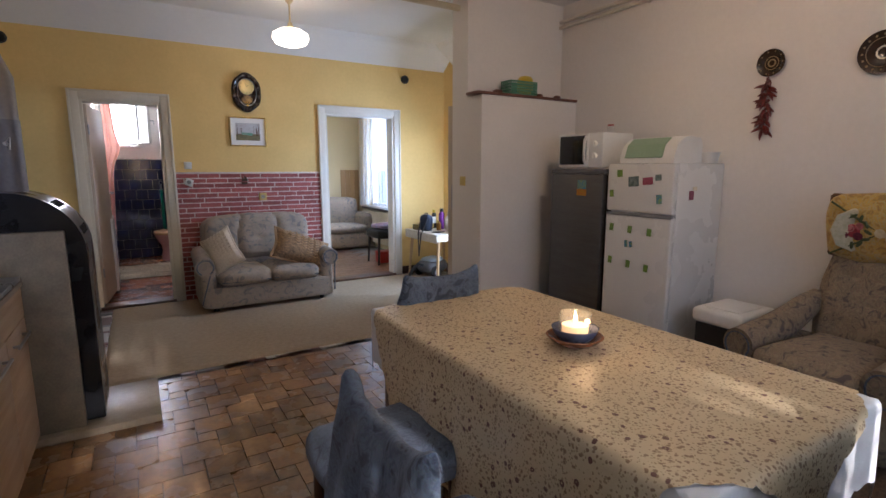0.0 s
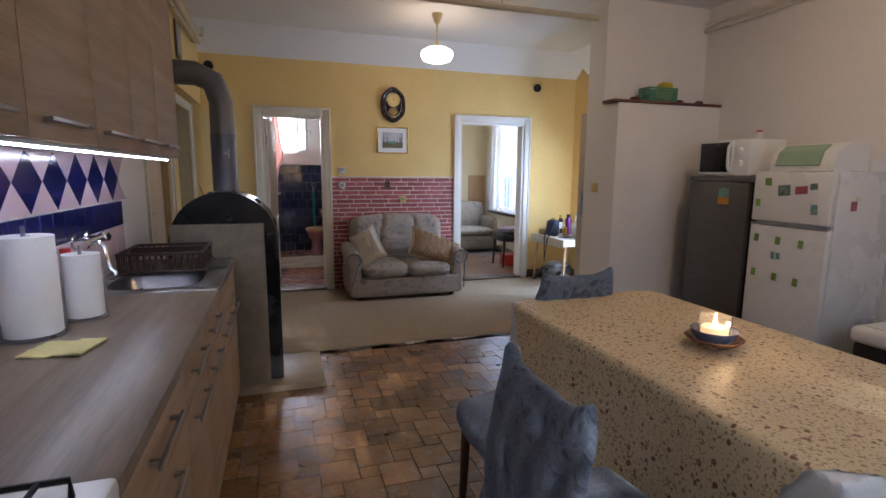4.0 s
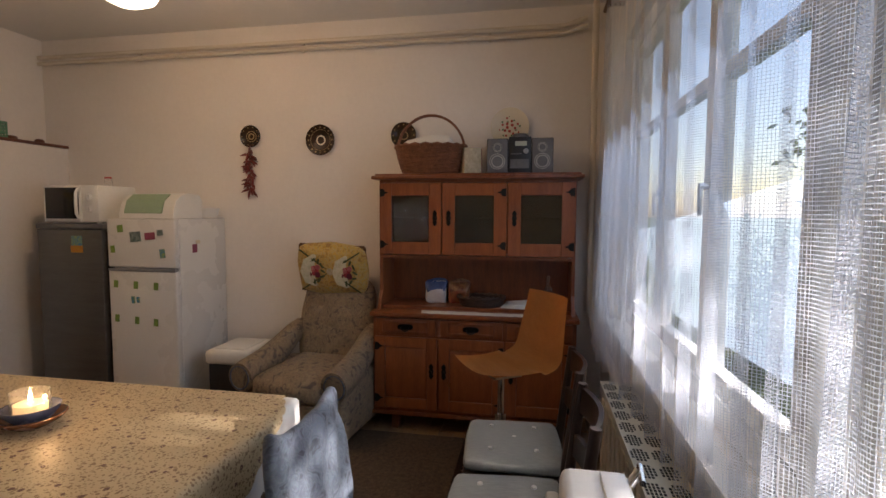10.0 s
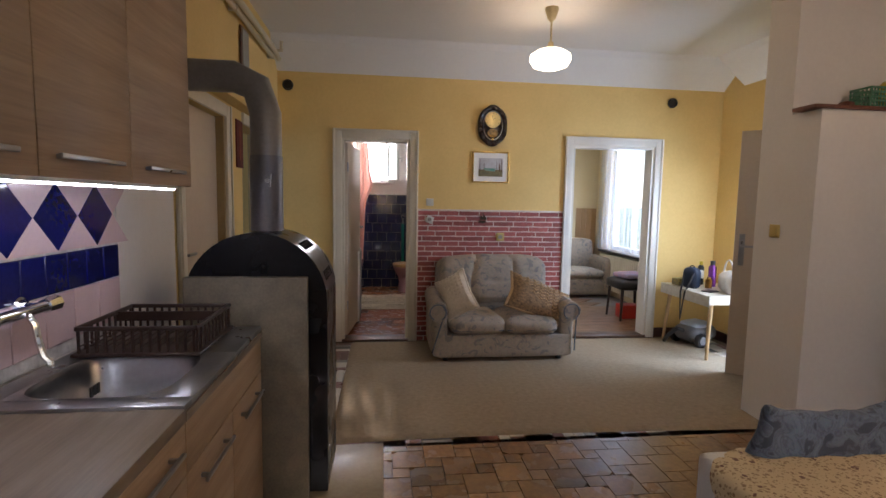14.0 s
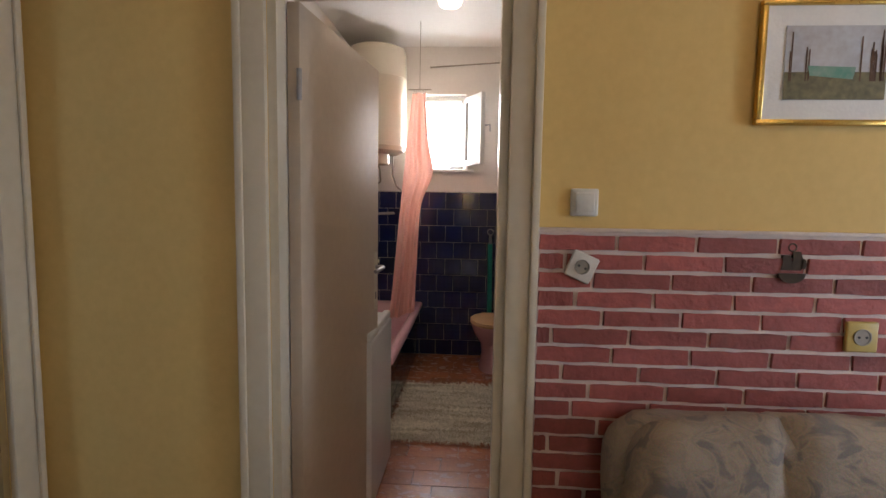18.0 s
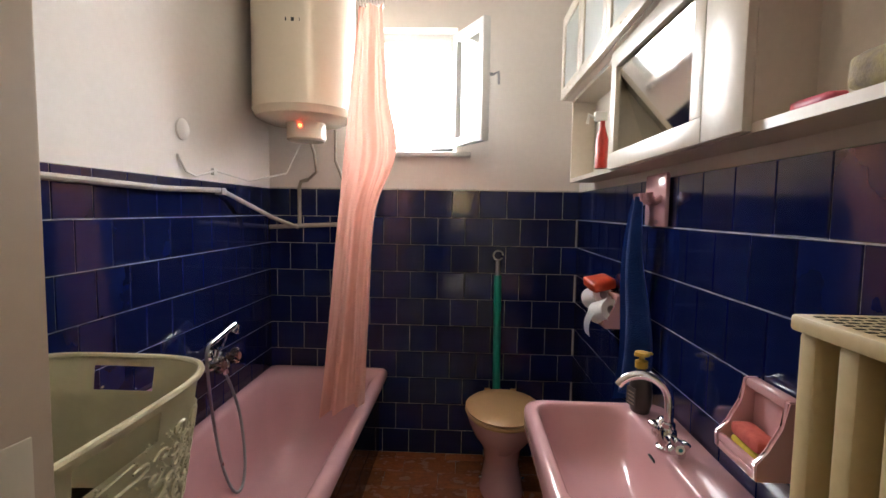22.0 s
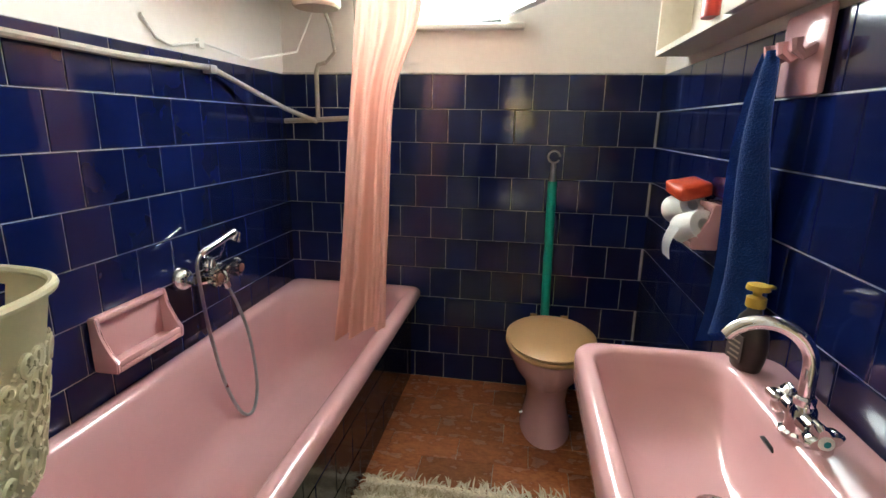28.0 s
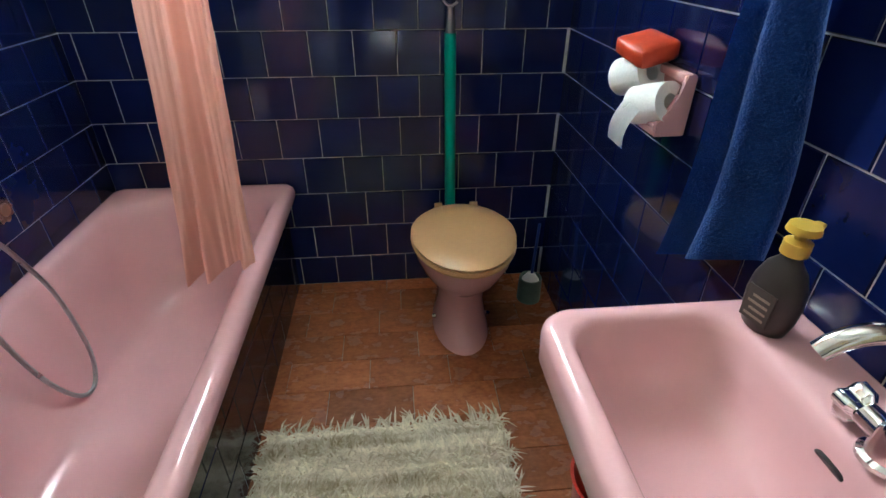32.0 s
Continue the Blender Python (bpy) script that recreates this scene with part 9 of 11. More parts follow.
solid("ship_ornament", bm, surface("dark_bronze", (0.07, 0.045, 0.025), (0.03, 0.02, 0.012), 12, 0.4, 0.5), "small dark bronze sailing ship hung on the bricks", "ornament", m=pose(0.945, YWALL - 0.02, 1.245))

# clock
ck = thing("wall_clock", "brown scalloped wall clock with a gold dial", "clock", (1.02, YWALL, 2.18))
bm = bm_new()
N = 96
for r0, y0_, y1_ in ((1.0, 0.0, -0.04),):
    o = [(0.145 * (1 + 0.05 * abs(math.sin(6 * a * math.pi / N))) * math.cos(2 * math.pi * a / N), 0.195 * (1 + 0.05 * abs(math.sin(6 * a * math.pi / N))) * math.sin(2 * math.pi * a / N)) for a in range(N)]
    ring0 = [bm.verts.new((x, y0_, z)) for x, z in o]
    ring1 = [bm.verts.new((x, -0.03, z)) for x, z in o]
    ring2 = [bm.verts.new((x * 0.88, -0.045, z * 0.88)) for x, z in o]
    ring3 = [bm.verts.new((x * 0.76, -0.032, z * 0.78)) for x, z in o]
    for a, b_ in ((ring0, ring1), (ring1, ring2), (ring2, ring3)):
        for i in range(N):
            bm.faces.new((a[i], a[(i + 1) % N], b_[(i + 1) % N], b_[i]))
    bm.faces.new(ring3)
    bm.faces.new(ring0[::-1])
CASE = surface("glossy_brown_case", (0.030, 0.014, 0.010), (0.016, 0.008, 0.006), 6, 0.15)
part("case", bm, CASE, ck)
GOLD = surface("gold_metal", (0.72, 0.48, 0.13), (0.58, 0.38, 0.10), 8, 0.25, 0.8)
bm = bm_new()
tube(bm, [(0.098 * math.cos(radians(k * 6)), -0.036, 0.140 * math.sin(radians(k * 6))) for k in range(60)], 0.005, 6, True)
part("bezel", bm, STEEL, ck, "silver oval bezel")
for k in range(12):
    bm = bm_new()
    a = radians(15 + 30 * k)
    lathe(bm, [(0, 0.012), (0.016, 0.010), (0.022, 0.0), (0, 0.0)], (0, 0, 0), 14, m=pose(0.128 * math.cos(a), -0.036, 0.172 * math.sin(a), 90, 0, 0))
    part("boss", bm, CASE, ck)
bm = bm_new()
lathe(bm, [(0, 0.006), (0.072, 0.006), (0.078, 0.004), (0.078, 0.0), (0, 0.0)], (0, 0, 0), 36, m=pose(0, -0.032, 0.055, 90, 0, 0))
dial = part("dial", bm, surface("pale_gold_dial", (0.74, 0.58, 0.26), (0.66, 0.50, 0.20), 9, 0.3, 0.5), ck)
for k in range(12):
    a = radians(90 - 30 * (k + 1))
    letters(str(k + 1), 0.017, BLACK_PL, dial, pose(0.062 * math.cos(a), -0.0387, 0.055 + 0.062 * math.sin(a), 90, 0, 0), "numeral", 0.0003)
bm = bm_new()
tube(bm, [(0, -0.040, 0.055), (0.022, -0.040, 0.075)], 0.002, 5)
tube(bm, [(0, -0.041, 0.055), (-0.012, -0.041, 0.10)], 0.0015, 5)
part("pointers", bm, BLACK_PL, dial)
bm = bm_new()
lathe(bm, [(0, 0.004), (0.04, 0.004), (0.043, 0.0), (0, 0.0)], (0, 0, 0), 28, 1.35, 1, m=pose(0, -0.032, -0.075, 90, 0, 0))
part("pendulum_window", bm, surface("brown_gold_relief", (0.26, 0.16, 0.05), (0.06, 0.04, 0.02), 40, 0.35, 0.4), ck)
bm = bm_new()
for x in (-0.02, 0.0, 0.02):
    cyl(bm, (x, -0.036, -0.115), (x, -0.036, -0.095), 0.007, seg=10)
cyl(bm, (0, -0.038, -0.135), (0, -0.044, -0.135), 0.012, seg=14)
part("pendulum", bm, GOLD, ck)


def painting(name, label, m, w, h, fr, frm, mount, sky_c, land):
    """A framed landscape: a frame, a mount, and a picture of bands, water and trunks."""
    t = thing(name, label, "picture", m=m)
    b = bm_new()
    framed_y = [(-w / 2, -h / 2, w / 2, -h / 2 + fr), (-w / 2, h / 2 - fr, w / 2, h / 2), (-w / 2, -h / 2 + fr, -w / 2 + fr, h / 2 - fr), (w / 2 - fr, -h / 2 + fr, w / 2, h / 2 - fr)]
    for a in framed_y:
        box(b, a[0], -0.022, a[1], a[2], 0, a[3], 0.003)
    part("frame", b, frm, t)
    b = bm_new()
    box(b, -w / 2 + fr, -0.012, -h / 2 + fr, w / 2 - fr, -0.002, h / 2 - fr)
    part("mount", b, PAPER if mount else land, t)
    iw, ih = (w / 2 - fr) - mount, (h / 2 - fr) - mount
    b = bm_new()
    box(b, -iw, -0.0145, -ih, iw, -0.0125, ih)
    pic = part("canvas", b, sky_c, t)
    b = bm_new()
    box(b, -iw, -0.0152, -ih, iw, -0.0147, -ih * 0.25)
    part("painted_ground", b, land, pic)
    b = bm_new()
    prism(b, [(-iw * 0.5, -0.0154, -ih * 0.35), (iw * 0.35, -0.0154, -ih * 0.45), (iw * 0.4, -0.0154, -ih * 0.12), (-iw * 0.55, -0.0154, -ih * 0.08)], (0, -0.0006, 0))
    part("painted_water", b, surface(name + "_water", (0.10, 0.30, 0.22), (0.25, 0.36, 0.30), 30, 0.5), pic)
    b = bm_new()
    random.seed(len(label))
    for k in range(14):
        x = random.choice((-1, 1)) * random.uniform(0.45, 0.96) * iw
        box(b, x, -0.0158, -ih * 0.5, x + 0.003, -0.0153, random.uniform(0.2, 0.9) * ih, m=None)
    part("painted_trunks", b, WOOD_DARK, pic)
    return t


LAND = surface("painted_land", (0.22, 0.19, 0.09), (0.10, 0.09, 0.05), 30, 0.6)
SKYP = surface("painted_sky", (0.55, 0.58, 0.62), (0.42, 0.40, 0.42), 9, 0.6)
painting("picture", "gold-framed landscape with a pond on the yellow wall", pose(1.013, YWALL, 1.77, 0, 0, 0), 0.375, 0.31, 0.014, GOLD, 0.05, SKYP, LAND)

# ---- sofa ----
SOFA = pattern_mat("grey_beige_sofa_fabric", (0.47, 0.38, 0.29), (0.25, 0.225, 0.21), (0.38, 0.315, 0.25), 11, 0.9, 0.08)
sf = thing("sofa", "two-seat patterned grey-beige sofa with rolled arms", "sofa", (1.02, 5.30, 0))
bm = bm_new()
soft_box(bm, -0.60, -0.35, 0.045, 0.60, 0.30, 0.26, 0.03, 0.006, 8, 0.004)
part("base", bm, SOFA, sf)
for s in (-1, 1):
    bm = bm_new()
    soft_box(bm, s * 0.24 - 0.238, -0.37, 0.255, s * 0.24 + 0.238, 0.16, 0.40, 0.055, 0.03, 12, 0.008, s)
    c = part("seat_cushion", bm, SOFA, sf)
    bm = bm_new()
    tube(bm, [(s * 0.24 - 0.225 + 0.45 * k / 12, -0.372 - 0.012 * math.sin(math.pi * k / 12), 0.30) for k in range(13)], 0.006, 6)
    part("piping", bm, VELVET, c)
bm = bm_new()
soft_box(bm, -0.54, -0.10, 0.0, 0.54, 0.10, 0.54, 0.08, 0.02, 14, 0.012, 7, pose(0, 0.22, 0.33, -14, 0, 0))
part("backrest", bm, SOFA, sf)
bm = bm_new()
soft_box(bm, -0.525, -0.16, 0.10, 0.525, -0.02, 0.56, 0.06, 0.012, 34, 0.010, 9)
for v in bm.verts:
    if v.co.y < -0.05:
        dip = 0.0
        for sx in (-0.175, 0.175):
            # curved seams between the three lobes and a tuck low on each
            dip += 0.030 * math.exp(-((v.co.x - sx * (1 + 0.25 * math.sin(6 * v.co.z))) / 0.022) ** 2)
        for sx in (-0.35, 0.0, 0.35):
            dip += 0.022 * math.exp(-((v.co.x - sx) / 0.06) ** 2 - ((v.co.z - 0.30) / 0.028) ** 2)
        v.co.y += dip - 0.02 * math.exp(-((v.co.z - 0.45) / 0.09) ** 2)
    v.co.z -= 0.05 * (abs(v.co.x) / 0.525) ** 6 * (v.co.z > 0.4)
bmesh.ops.transform(bm, matrix=pose(0, 0.22, 0.33, -14, 0, 0), verts=bm.verts[:])
part("back_cushion", bm, SOFA, sf)
for s in (-1, 1):
    bm = bm_new()
    soft_box(bm, s * 0.575 - 0.07, -0.33, 0.045, s * 0.575 + 0.07, 0.32, 0.45, 0.04, 0.008, 8, 0.005, s)
    cyl(bm, (s * 0.60, -0.36, 0.46), (s * 0.585, 0.30, 0.50), 0.088, 0.08, 22)
    a_ = part("armrest", bm, SOFA, sf)
    bm = bm_new()
    pts = [(s * 0.60 + 0.07 * math.cos(radians(k)), -0.362, 0.46 + 0.07 * math.sin(radians(k))) for k in range(-60, 245, 15)]
    tube(bm, pts, 0.006, 6)
    tube(bm, [(s * 0.60 + 0.05, -0.352, 0.42), (s * 0.60 + 0.045 * s, -0.345, 0.10)], 0.006, 6)
    part("piping", bm, VELVET, a_)
for sx in (-0.52, 0.52):
    for sy in (-0.28, 0.24):
        bm = bm_new()
        cyl(bm, (sx, sy, 0.006), (sx, sy, 0.05), 0.025, seg=12)
        part("foot", bm, BLACK_PL, sf)
KNIT = surface("cream_cable_knit", (0.68, 0.58, 0.46), (0.54, 0.45, 0.34), 40, 0.95, 0, 1.0, 60)
PELT = surface("brown_spotted_plush", (0.36, 0.22, 0.11), (0.12, 0.08, 0.05), 45, 0.95, 0, 0.8, 90)
CABLE = surface("tan_cable_knit", (0.46, 0.30, 0.16), (0.36, 0.22, 0.11), 40, 0.95, 0, 1.0, 60)


def pillow(label, m, a, b_, seed):
    t = thing("throw_pillow", label, "pillow", m=m, group="sofa pillows")
    b = bm_new()
    s_ = 0.205
    n_ = 14
    for side in (-1, 1):
        def f(u, v, side=side):
            x, y = 2 * u - 1, 2 * v - 1
            pinch = 1 + 0.08 * (abs(x) * abs(y)) ** 2 - 0.06 * (1 - abs(x * y))
            return Vector((x * s_ * pinch, y * s_ * pinch, side * 0.085 * max(0, (1 - x ** 4) * (1 - y ** 4)) ** 0.6))
        grid(b, n_, n_, f)
    bmesh.ops.remove_doubles(b, verts=b.verts[:], dist=0.0008)
    part("cover", b, a, t)
    b = bm_new()
    for k in range(7):
        for j in range(9):
            x, y = -0.15 + 0.05 * k, -0.16 + 0.04 * j
            if x + y < -0.05:
                continue
            zz = 0.085 * ((1 - (x / s_) ** 4) * (1 - (y / s_) ** 4)) ** 0.6
            for q in (-1, 1):
                tube(b, [(x, y, zz - 0.002), (x + q * 0.012, y + 0.014, zz + 0.003), (x + q * 0.020, y + 0.028, zz - 0.004)], 0.006, 5)
    tagged(part("cable_stitches", b, b_, t), kind="stuff")
    b = bm_new()
    pts = []
    for q in range(4):
        for k in range(12):
            u = -1 + 2 * k / 12
            x, y = [(u, -1), (1, u), (-u, 1), (-1, -u)][q]
            pinch = 1 + 0.08 * (abs(x) * abs(y)) ** 2 - 0.06 * (1 - abs(x * y))
            pts.append((x * s_ * pinch * 1.01, y * s_ * pinch * 1.01, 0.004 * math.sin(k * 3)))
    tube(b, pts, 0.012, 7, True)
    part("cord", b, b_, t)


pillow("cream cable-knit throw pillow leaning on the sofa arm", pose(0.60, 5.11, 0.585, 66, 0, -34) @ pose(0, 0, 0, 0, 0, 34) @ Matrix.Diagonal((0.68, 0.90, 0.9, 1)), KNIT, KNIT, 1)
pillow("tan and spotted plush throw pillow on the sofa", pose(1.36, 5.12, 0.53, 56, 0, 16) @ pose(0, 0, 0, 0, 0, -27) @ Matrix.Diagonal((1.35, 0.82, 1, 1)), PELT, CABLE, 2)

# ---- stove ----
STOVE = surface("black_sheet_steel", (0.022, 0.022, 0.024), (0.016, 0.016, 0.018), 5, 0.28, 0.7, 0.03)
PIPE_GREY = surface("grey_flue_paint", (0.15, 0.15, 0.17), (0.11, 0.11, 0.125), 5, 0.4, 0.5, 0.05)
SLAB = surface("speckled_stone_slab", (0.215, 0.175, 0.115), (0.13, 0.105, 0.07), 14, 0.45, 0, 0.1, 90)
PADM = surface("pale_stone_pad", (0.34, 0.27, 0.17), (0.24, 0.18, 0.11), 7, 0.35, 0, 0.1, 40)
st = thing("stove", "black arched steel stove with a grey flue pipe", "stove", (0, 0, 0))
bm = bm_new()
prof = [(-0.93, 0.05)] + [(-0.62 + 0.31 * math.cos(radians(a)), 0.955 + 0.31 * math.sin(radians(a))) for a in range(180, -1, -9)] + [(-0.31, 0.05)]
prism(bm, [(x, 3.005, z) for x, z in prof], (0, 0.012, 0))
part("front_plate", bm, STOVE, st)
bm = bm_new()
pr = prof
a_ = [bm.verts.new((x, 3.017, z)) for x, z in pr]
b2 = [bm.verts.new((x, 3.42, z)) for x, z in pr]
for i in range(len(pr) - 1):
    bm.faces.new((a_[i], a_[i + 1], b2[i + 1], b2[i]))
bm.faces.new(b2)
part("mantle", bm, STOVE, st)
bm = bm_new()
for a in (52, 20):
    for k in range(6):
        y = 3.09 + k * 0.045
        for d in (0,):
            c, s_ = math.cos(radians(a)), math.sin(radians(a))
            box(bm, -0.006, -0.008, -0.022, 0.001, 0.008, 0.022, m=pose(-0.62 + 0.3115 * c, y, 0.955 + 0.3115 * s_, 0, -a, 0))
part("vent_slots", bm, plain("slot_black", (0.004, 0.004, 0.004), 0.9), st)
for z in (0.25, 0.55, 0.85):
    bm = bm_new()
    cyl(bm, (-0.309, 3.05, z), (-0.305, 3.05, z), 0.006, seg=8)
    part("screw", bm, STEEL, st)
bm = bm_new()
cyl(bm, (-0.62, 3.24, 1.262), (-0.62, 3.24, 1.62), 0.076, seg=28)
fl_ = part("flue_lower", bm, PIPE_GREY, st)
bm = bm_new()
pts = [(-0.62, 3.24, 1.60), (-0.62, 3.24, 1.82), (-0.66, 3.24, 1.94), (-0.76, 3.24, 1.985), (-1.118, 3.24, 1.985)]
tube(bm, pts, 0.073, 24)
part("flue_elbow", bm, surface("grey_flue_light", (0.22, 0.21, 0.205), (0.17, 0.165, 0.16), 5, 0.4, 0.4, 0.05), st)
bm = bm_new()
cyl(bm, (-0.60, 3.166, 1.50), (-0.60, 3.15, 1.50), 0.01, seg=10)
tube(bm, [(-0.60, 3.15, 1.50), (-0.58, 3.145, 1.53), (-0.585, 3.145, 1.47)], 0.005, 6)
part("damper_handle", bm, STEEL, st)
bm = bm_new()
for x in (-0.86, -0.38):
    box(bm, x - 0.03, 3.05, 0.042, x + 0.03, 3.38, 0.05)
part("foot", bm, STOVE, st)
bm = bm_new()
box(bm, -0.91, 2.945, 0.0425, -0.39, 2.985, 1.075, 0.006)
solid("stone_slab", bm, SLAB, "speckled beige stone slab shielding the stove", "slab")
bm = bm_new()
box(bm, -1.05, 2.90, 0.0, -0.05, 3.47, 0.042, 0.006)
solid("hearth_pad", bm, PADM, "pale stone hearth pad under the stove", "hearth")

# photo frame on the bulkhead, picture between the doors
t = thing("photo_frame", "dark oval-cornered mirror hung on the yellow bulkhead", "frame", (-1.058, 4.53, 2.46))
bm = bm_new()
box(bm, 0.004, -0.10, -0.15, 0.02, 0.10, 0.15, 0.008)
part("frame", bm, WOOD_DARK, t)
bm = bm_new()
box(bm, 0.0205, -0.08, -0.13, 0.024, 0.08, 0.13)
part("panel", bm, surface("grey_panel", (0.35, 0.33, 0.28), None, 5, 0.2), t)
t = thing("batik_picture", "dark red batik panel on the yellow wall", "picture", (RX, 4.79, 1.83))
bm = bm_new()
box(bm, 0.001, -0.085, -0.18, 0.012, 0.085, 0.18, 0.002)
part("panel", bm, surface("dark_red_batik", (0.15, 0.018, 0.012), (0.08, 0.012, 0.01), 12, 0.7), t)
bm = bm_new()
prism(bm, [(0.0122, -0.012, -0.12), (0.0122, 0.014, -0.12), (0.0122, 0.006, 0.13), (0.0122, -0.008, 0.12)], (0.001, 0, 0))
part("motif", bm, surface("faded_red", (0.26, 0.06, 0.035), None, 20, 0.7), t)

# pedestal with roses
MARBLE = surface("cream_marble", (0.50, 0.42, 0.31), (0.40, 0.33, 0.24), 5, 0.4, 0, 0.05)
ped = thing("pedestal", "cream marble pedestal with a square bowl", "pedestal", (-0.90, 4.62, 0), 8)
bm = bm_new()
for w0, w1, z0, z1 in ((0.115, 0.115, 0.0, 0.05), (0.095, 0.085, 0.05, 0.66), (0.10, 0.10, 0.66, 0.70), (0.10, 0.055, 0.70, 0.76), (0.055, 0.075, 0.76, 0.80)):
    bmesh.ops.create_cone(bm, cap_ends=True, segments=4, radius1=w0 * 1.414, radius2=w1 * 1.414, depth=z1 - z0, matrix=Matrix.Translation((0, 0, (z0 + z1) / 2)) @ Matrix.Rotation(radians(45), 4, "Z"))
part("column", bm, MARBLE, ped)
bm = bm_new()
loop_shell(bm, [(0, 0, 0.06, 0.06, 0.02, 0.80), (0, 0, 0.10, 0.10, 0.03, 0.83), (0, 0, 0.135, 0.135, 0.03, 0.89), (0, 0, 0.14, 0.14, 0.03, 0.915), (0, 0, 0.12, 0.12, 0.03, 0.915), (0, 0, 0.09, 0.09, 0.03, 0.86)], 4)
part("bowl", bm, MARBLE, ped)
pt = thing("rose_plant", "potted white roses with dark leaves on the pedestal", "plant", (-0.90, 4.62, 0.862))
bm = bm_new()
lathe(bm, [(0, 0), (0.06, 0), (0.075, 0.07), (0.06, 0.075), (0, 0.07)], (0, 0, 0), 20)
part("pot", bm, surface("dark_pot", (0.03, 0.025, 0.02), None, 6, 0.6), pt)
random.seed(17)
LEAFD = surface("dark_rose_leaf", (0.018, 0.035, 0.014), (0.03, 0.05, 0.02), 8, 0.4, spread=0.3)
PETAL = surface("cream_petal", (0.78, 0.72, 0.58), (0.7, 0.62, 0.46), 12, 0.7)
heads = [(0.10, -0.06, 0.24), (-0.12, -0.10, 0.16), (0.02, 0.05, 0.33)]
bm = bm_new()
for hx_, hy_, hz_ in heads + [(-0.03, 0.10, 0.28), (0.13, 0.06, 0.15), (-0.06, -0.03, 0.40)]:
    tube(bm, [(0, 0, 0.06), (hx_ * 0.4, hy_ * 0.4, hz_ * 0.6), (hx_, hy_, hz_)], [0.005, 0.004, 0.003], 6)
part("stems", bm, LEAFD, pt)
for i in range(46):
    q = random.choice(heads + [(-0.03, 0.10, 0.28), (0.13, 0.06, 0.15)])
    f = random.uniform(0.4, 1)
    c = Vector(q) * f + Vector((random.gauss(0, 0.035), random.gauss(0, 0.035), random.gauss(0, 0.03) + 0.03))
    bm = bm_new()
    w_, h_ = random.uniform(0.014, 0.022), random.uniform(0.03, 0.045)
    pts = [(0, -h_, 0), (w_, -h_ * 0.2, 0.006), (w_ * 0.7, h_ * 0.5, 0.002), (0, h_, -0.006), (-w_ * 0.7, h_ * 0.5, 0.002), (-w_, -h_ * 0.2, 0.006)]
    mid = bm.verts.new((0, 0, -0.002))
    vs = [bm.verts.new(p_) for p_ in pts]
    for a in range(6):
        bm.faces.new((mid, vs[a], vs[(a + 1) % 6]))
    part("leaf", bm, LEAFD, pt, "", pose(*c, random.uniform(-60, 60), random.uniform(-60, 60), random.uniform(0, 360)))
for q in heads[:2]:
    bm = bm_new()
    for k in range(12):
        a = k * 2.4
        rr = 0.008 + 0.0028 * k
        c = Vector((rr * math.cos(a), rr * math.sin(a), 0.016 - 0.0016 * k))
        bmesh.ops.create_uvsphere(bm, u_segments=8, v_segments=5, radius=0.018, matrix=pose(*c, 60 - 4 * k, 0, math.degrees(a) + 90) @ Matrix.Diagonal((1, 1, 0.22, 1)))
    part("blossom", bm, PETAL, pt, "cream white rose", pose(*q, 25, 10, 0))

# carpet
CARPET = surface("olive_beige_carpet", (0.40, 0.31, 0.205), (0.28, 0.215, 0.14), 30, 0.98, 0, 1.0, 180)
bm = bm_new()


def carpet_f(u, v):
    x = -0.36 + 3.50 * u
    y = 3.56 + 2.10 * v + 0.03 * math.sin(u * 5) * (1 - v)
    rip = max(0, (u - 0.42)) * 1.3
    if min(u, 1 - u, v, 1 - v) < 0.001:
        return Vector((x, y, 0.0))
    z = 0.013 + 0.022 * rip * max(0, noise.noise(Vector((x * 1.6 + y * 2.4, y * 1.2 - x * 1.1, 0)))) + 0.014 * rip * max(0, math.sin(4.5 * x + 9 * y + 2 * noise.noise(Vector((x, y, 5))))) ** 3
    return Vector((x, y, z))


grid(bm, 110, 70, carpet_f)
bmesh.ops.recalc_face_normals(bm, faces=bm.faces[:])
if sum(q.normal.z for q in bm.faces) < 0:
    bmesh.ops.reverse_faces(bm, faces=bm.faces[:])
solid("carpet", bm, CARPET, "olive-beige carpet, rippled, covering the living room floor", "carpet")

# little table with bag and vacuum cleaner
OIL = surface("patterned_oilcloth", (0.66, 0.62, 0.52), (0.50, 0.44, 0.34), 25, 0.4)
LEGW = surface("light_beech", (0.55, 0.36, 0.18), (0.46, 0.29, 0.14), 6, 0.4)
tb = thing("side_table", "small table with a patterned oilcloth and beech legs", "table", (3.16, 5.22, 0))
bm = bm_new()
box(bm, -0.29, -0.38, 0.585, 0.29, 0.40, 0.607, 0.004)
part("tabletop", bm, WHITE_PL, tb)
bm = bm_new()
box(bm, -0.295, -0.385, 0.6075, 0.295, 0.405, 0.611)
box(bm, -0.2955, -0.385, 0.51, -0.2915, 0.405, 0.607)
box(bm, -0.29, -0.3855, 0.53, 0.29, -0.3815, 0.607)
part("oilcloth", bm, OIL, tb, "cream floral oilcloth")
for sx in (-1, 1):
    for sy in (-1, 1):
        bm = bm_new()
        cyl(bm, (sx * 0.27, sy * 0.36, 0.0), (sx * 0.23, sy * 0.32, 0.585), 0.014, 0.022, 12)
        part("leg", bm, LEGW, tb)
t = thing("crossbody_bag", "dark blue crossbody bag on the side table", "bag", (2.99, 5.30, 0.612), 20)
bm = bm_new()
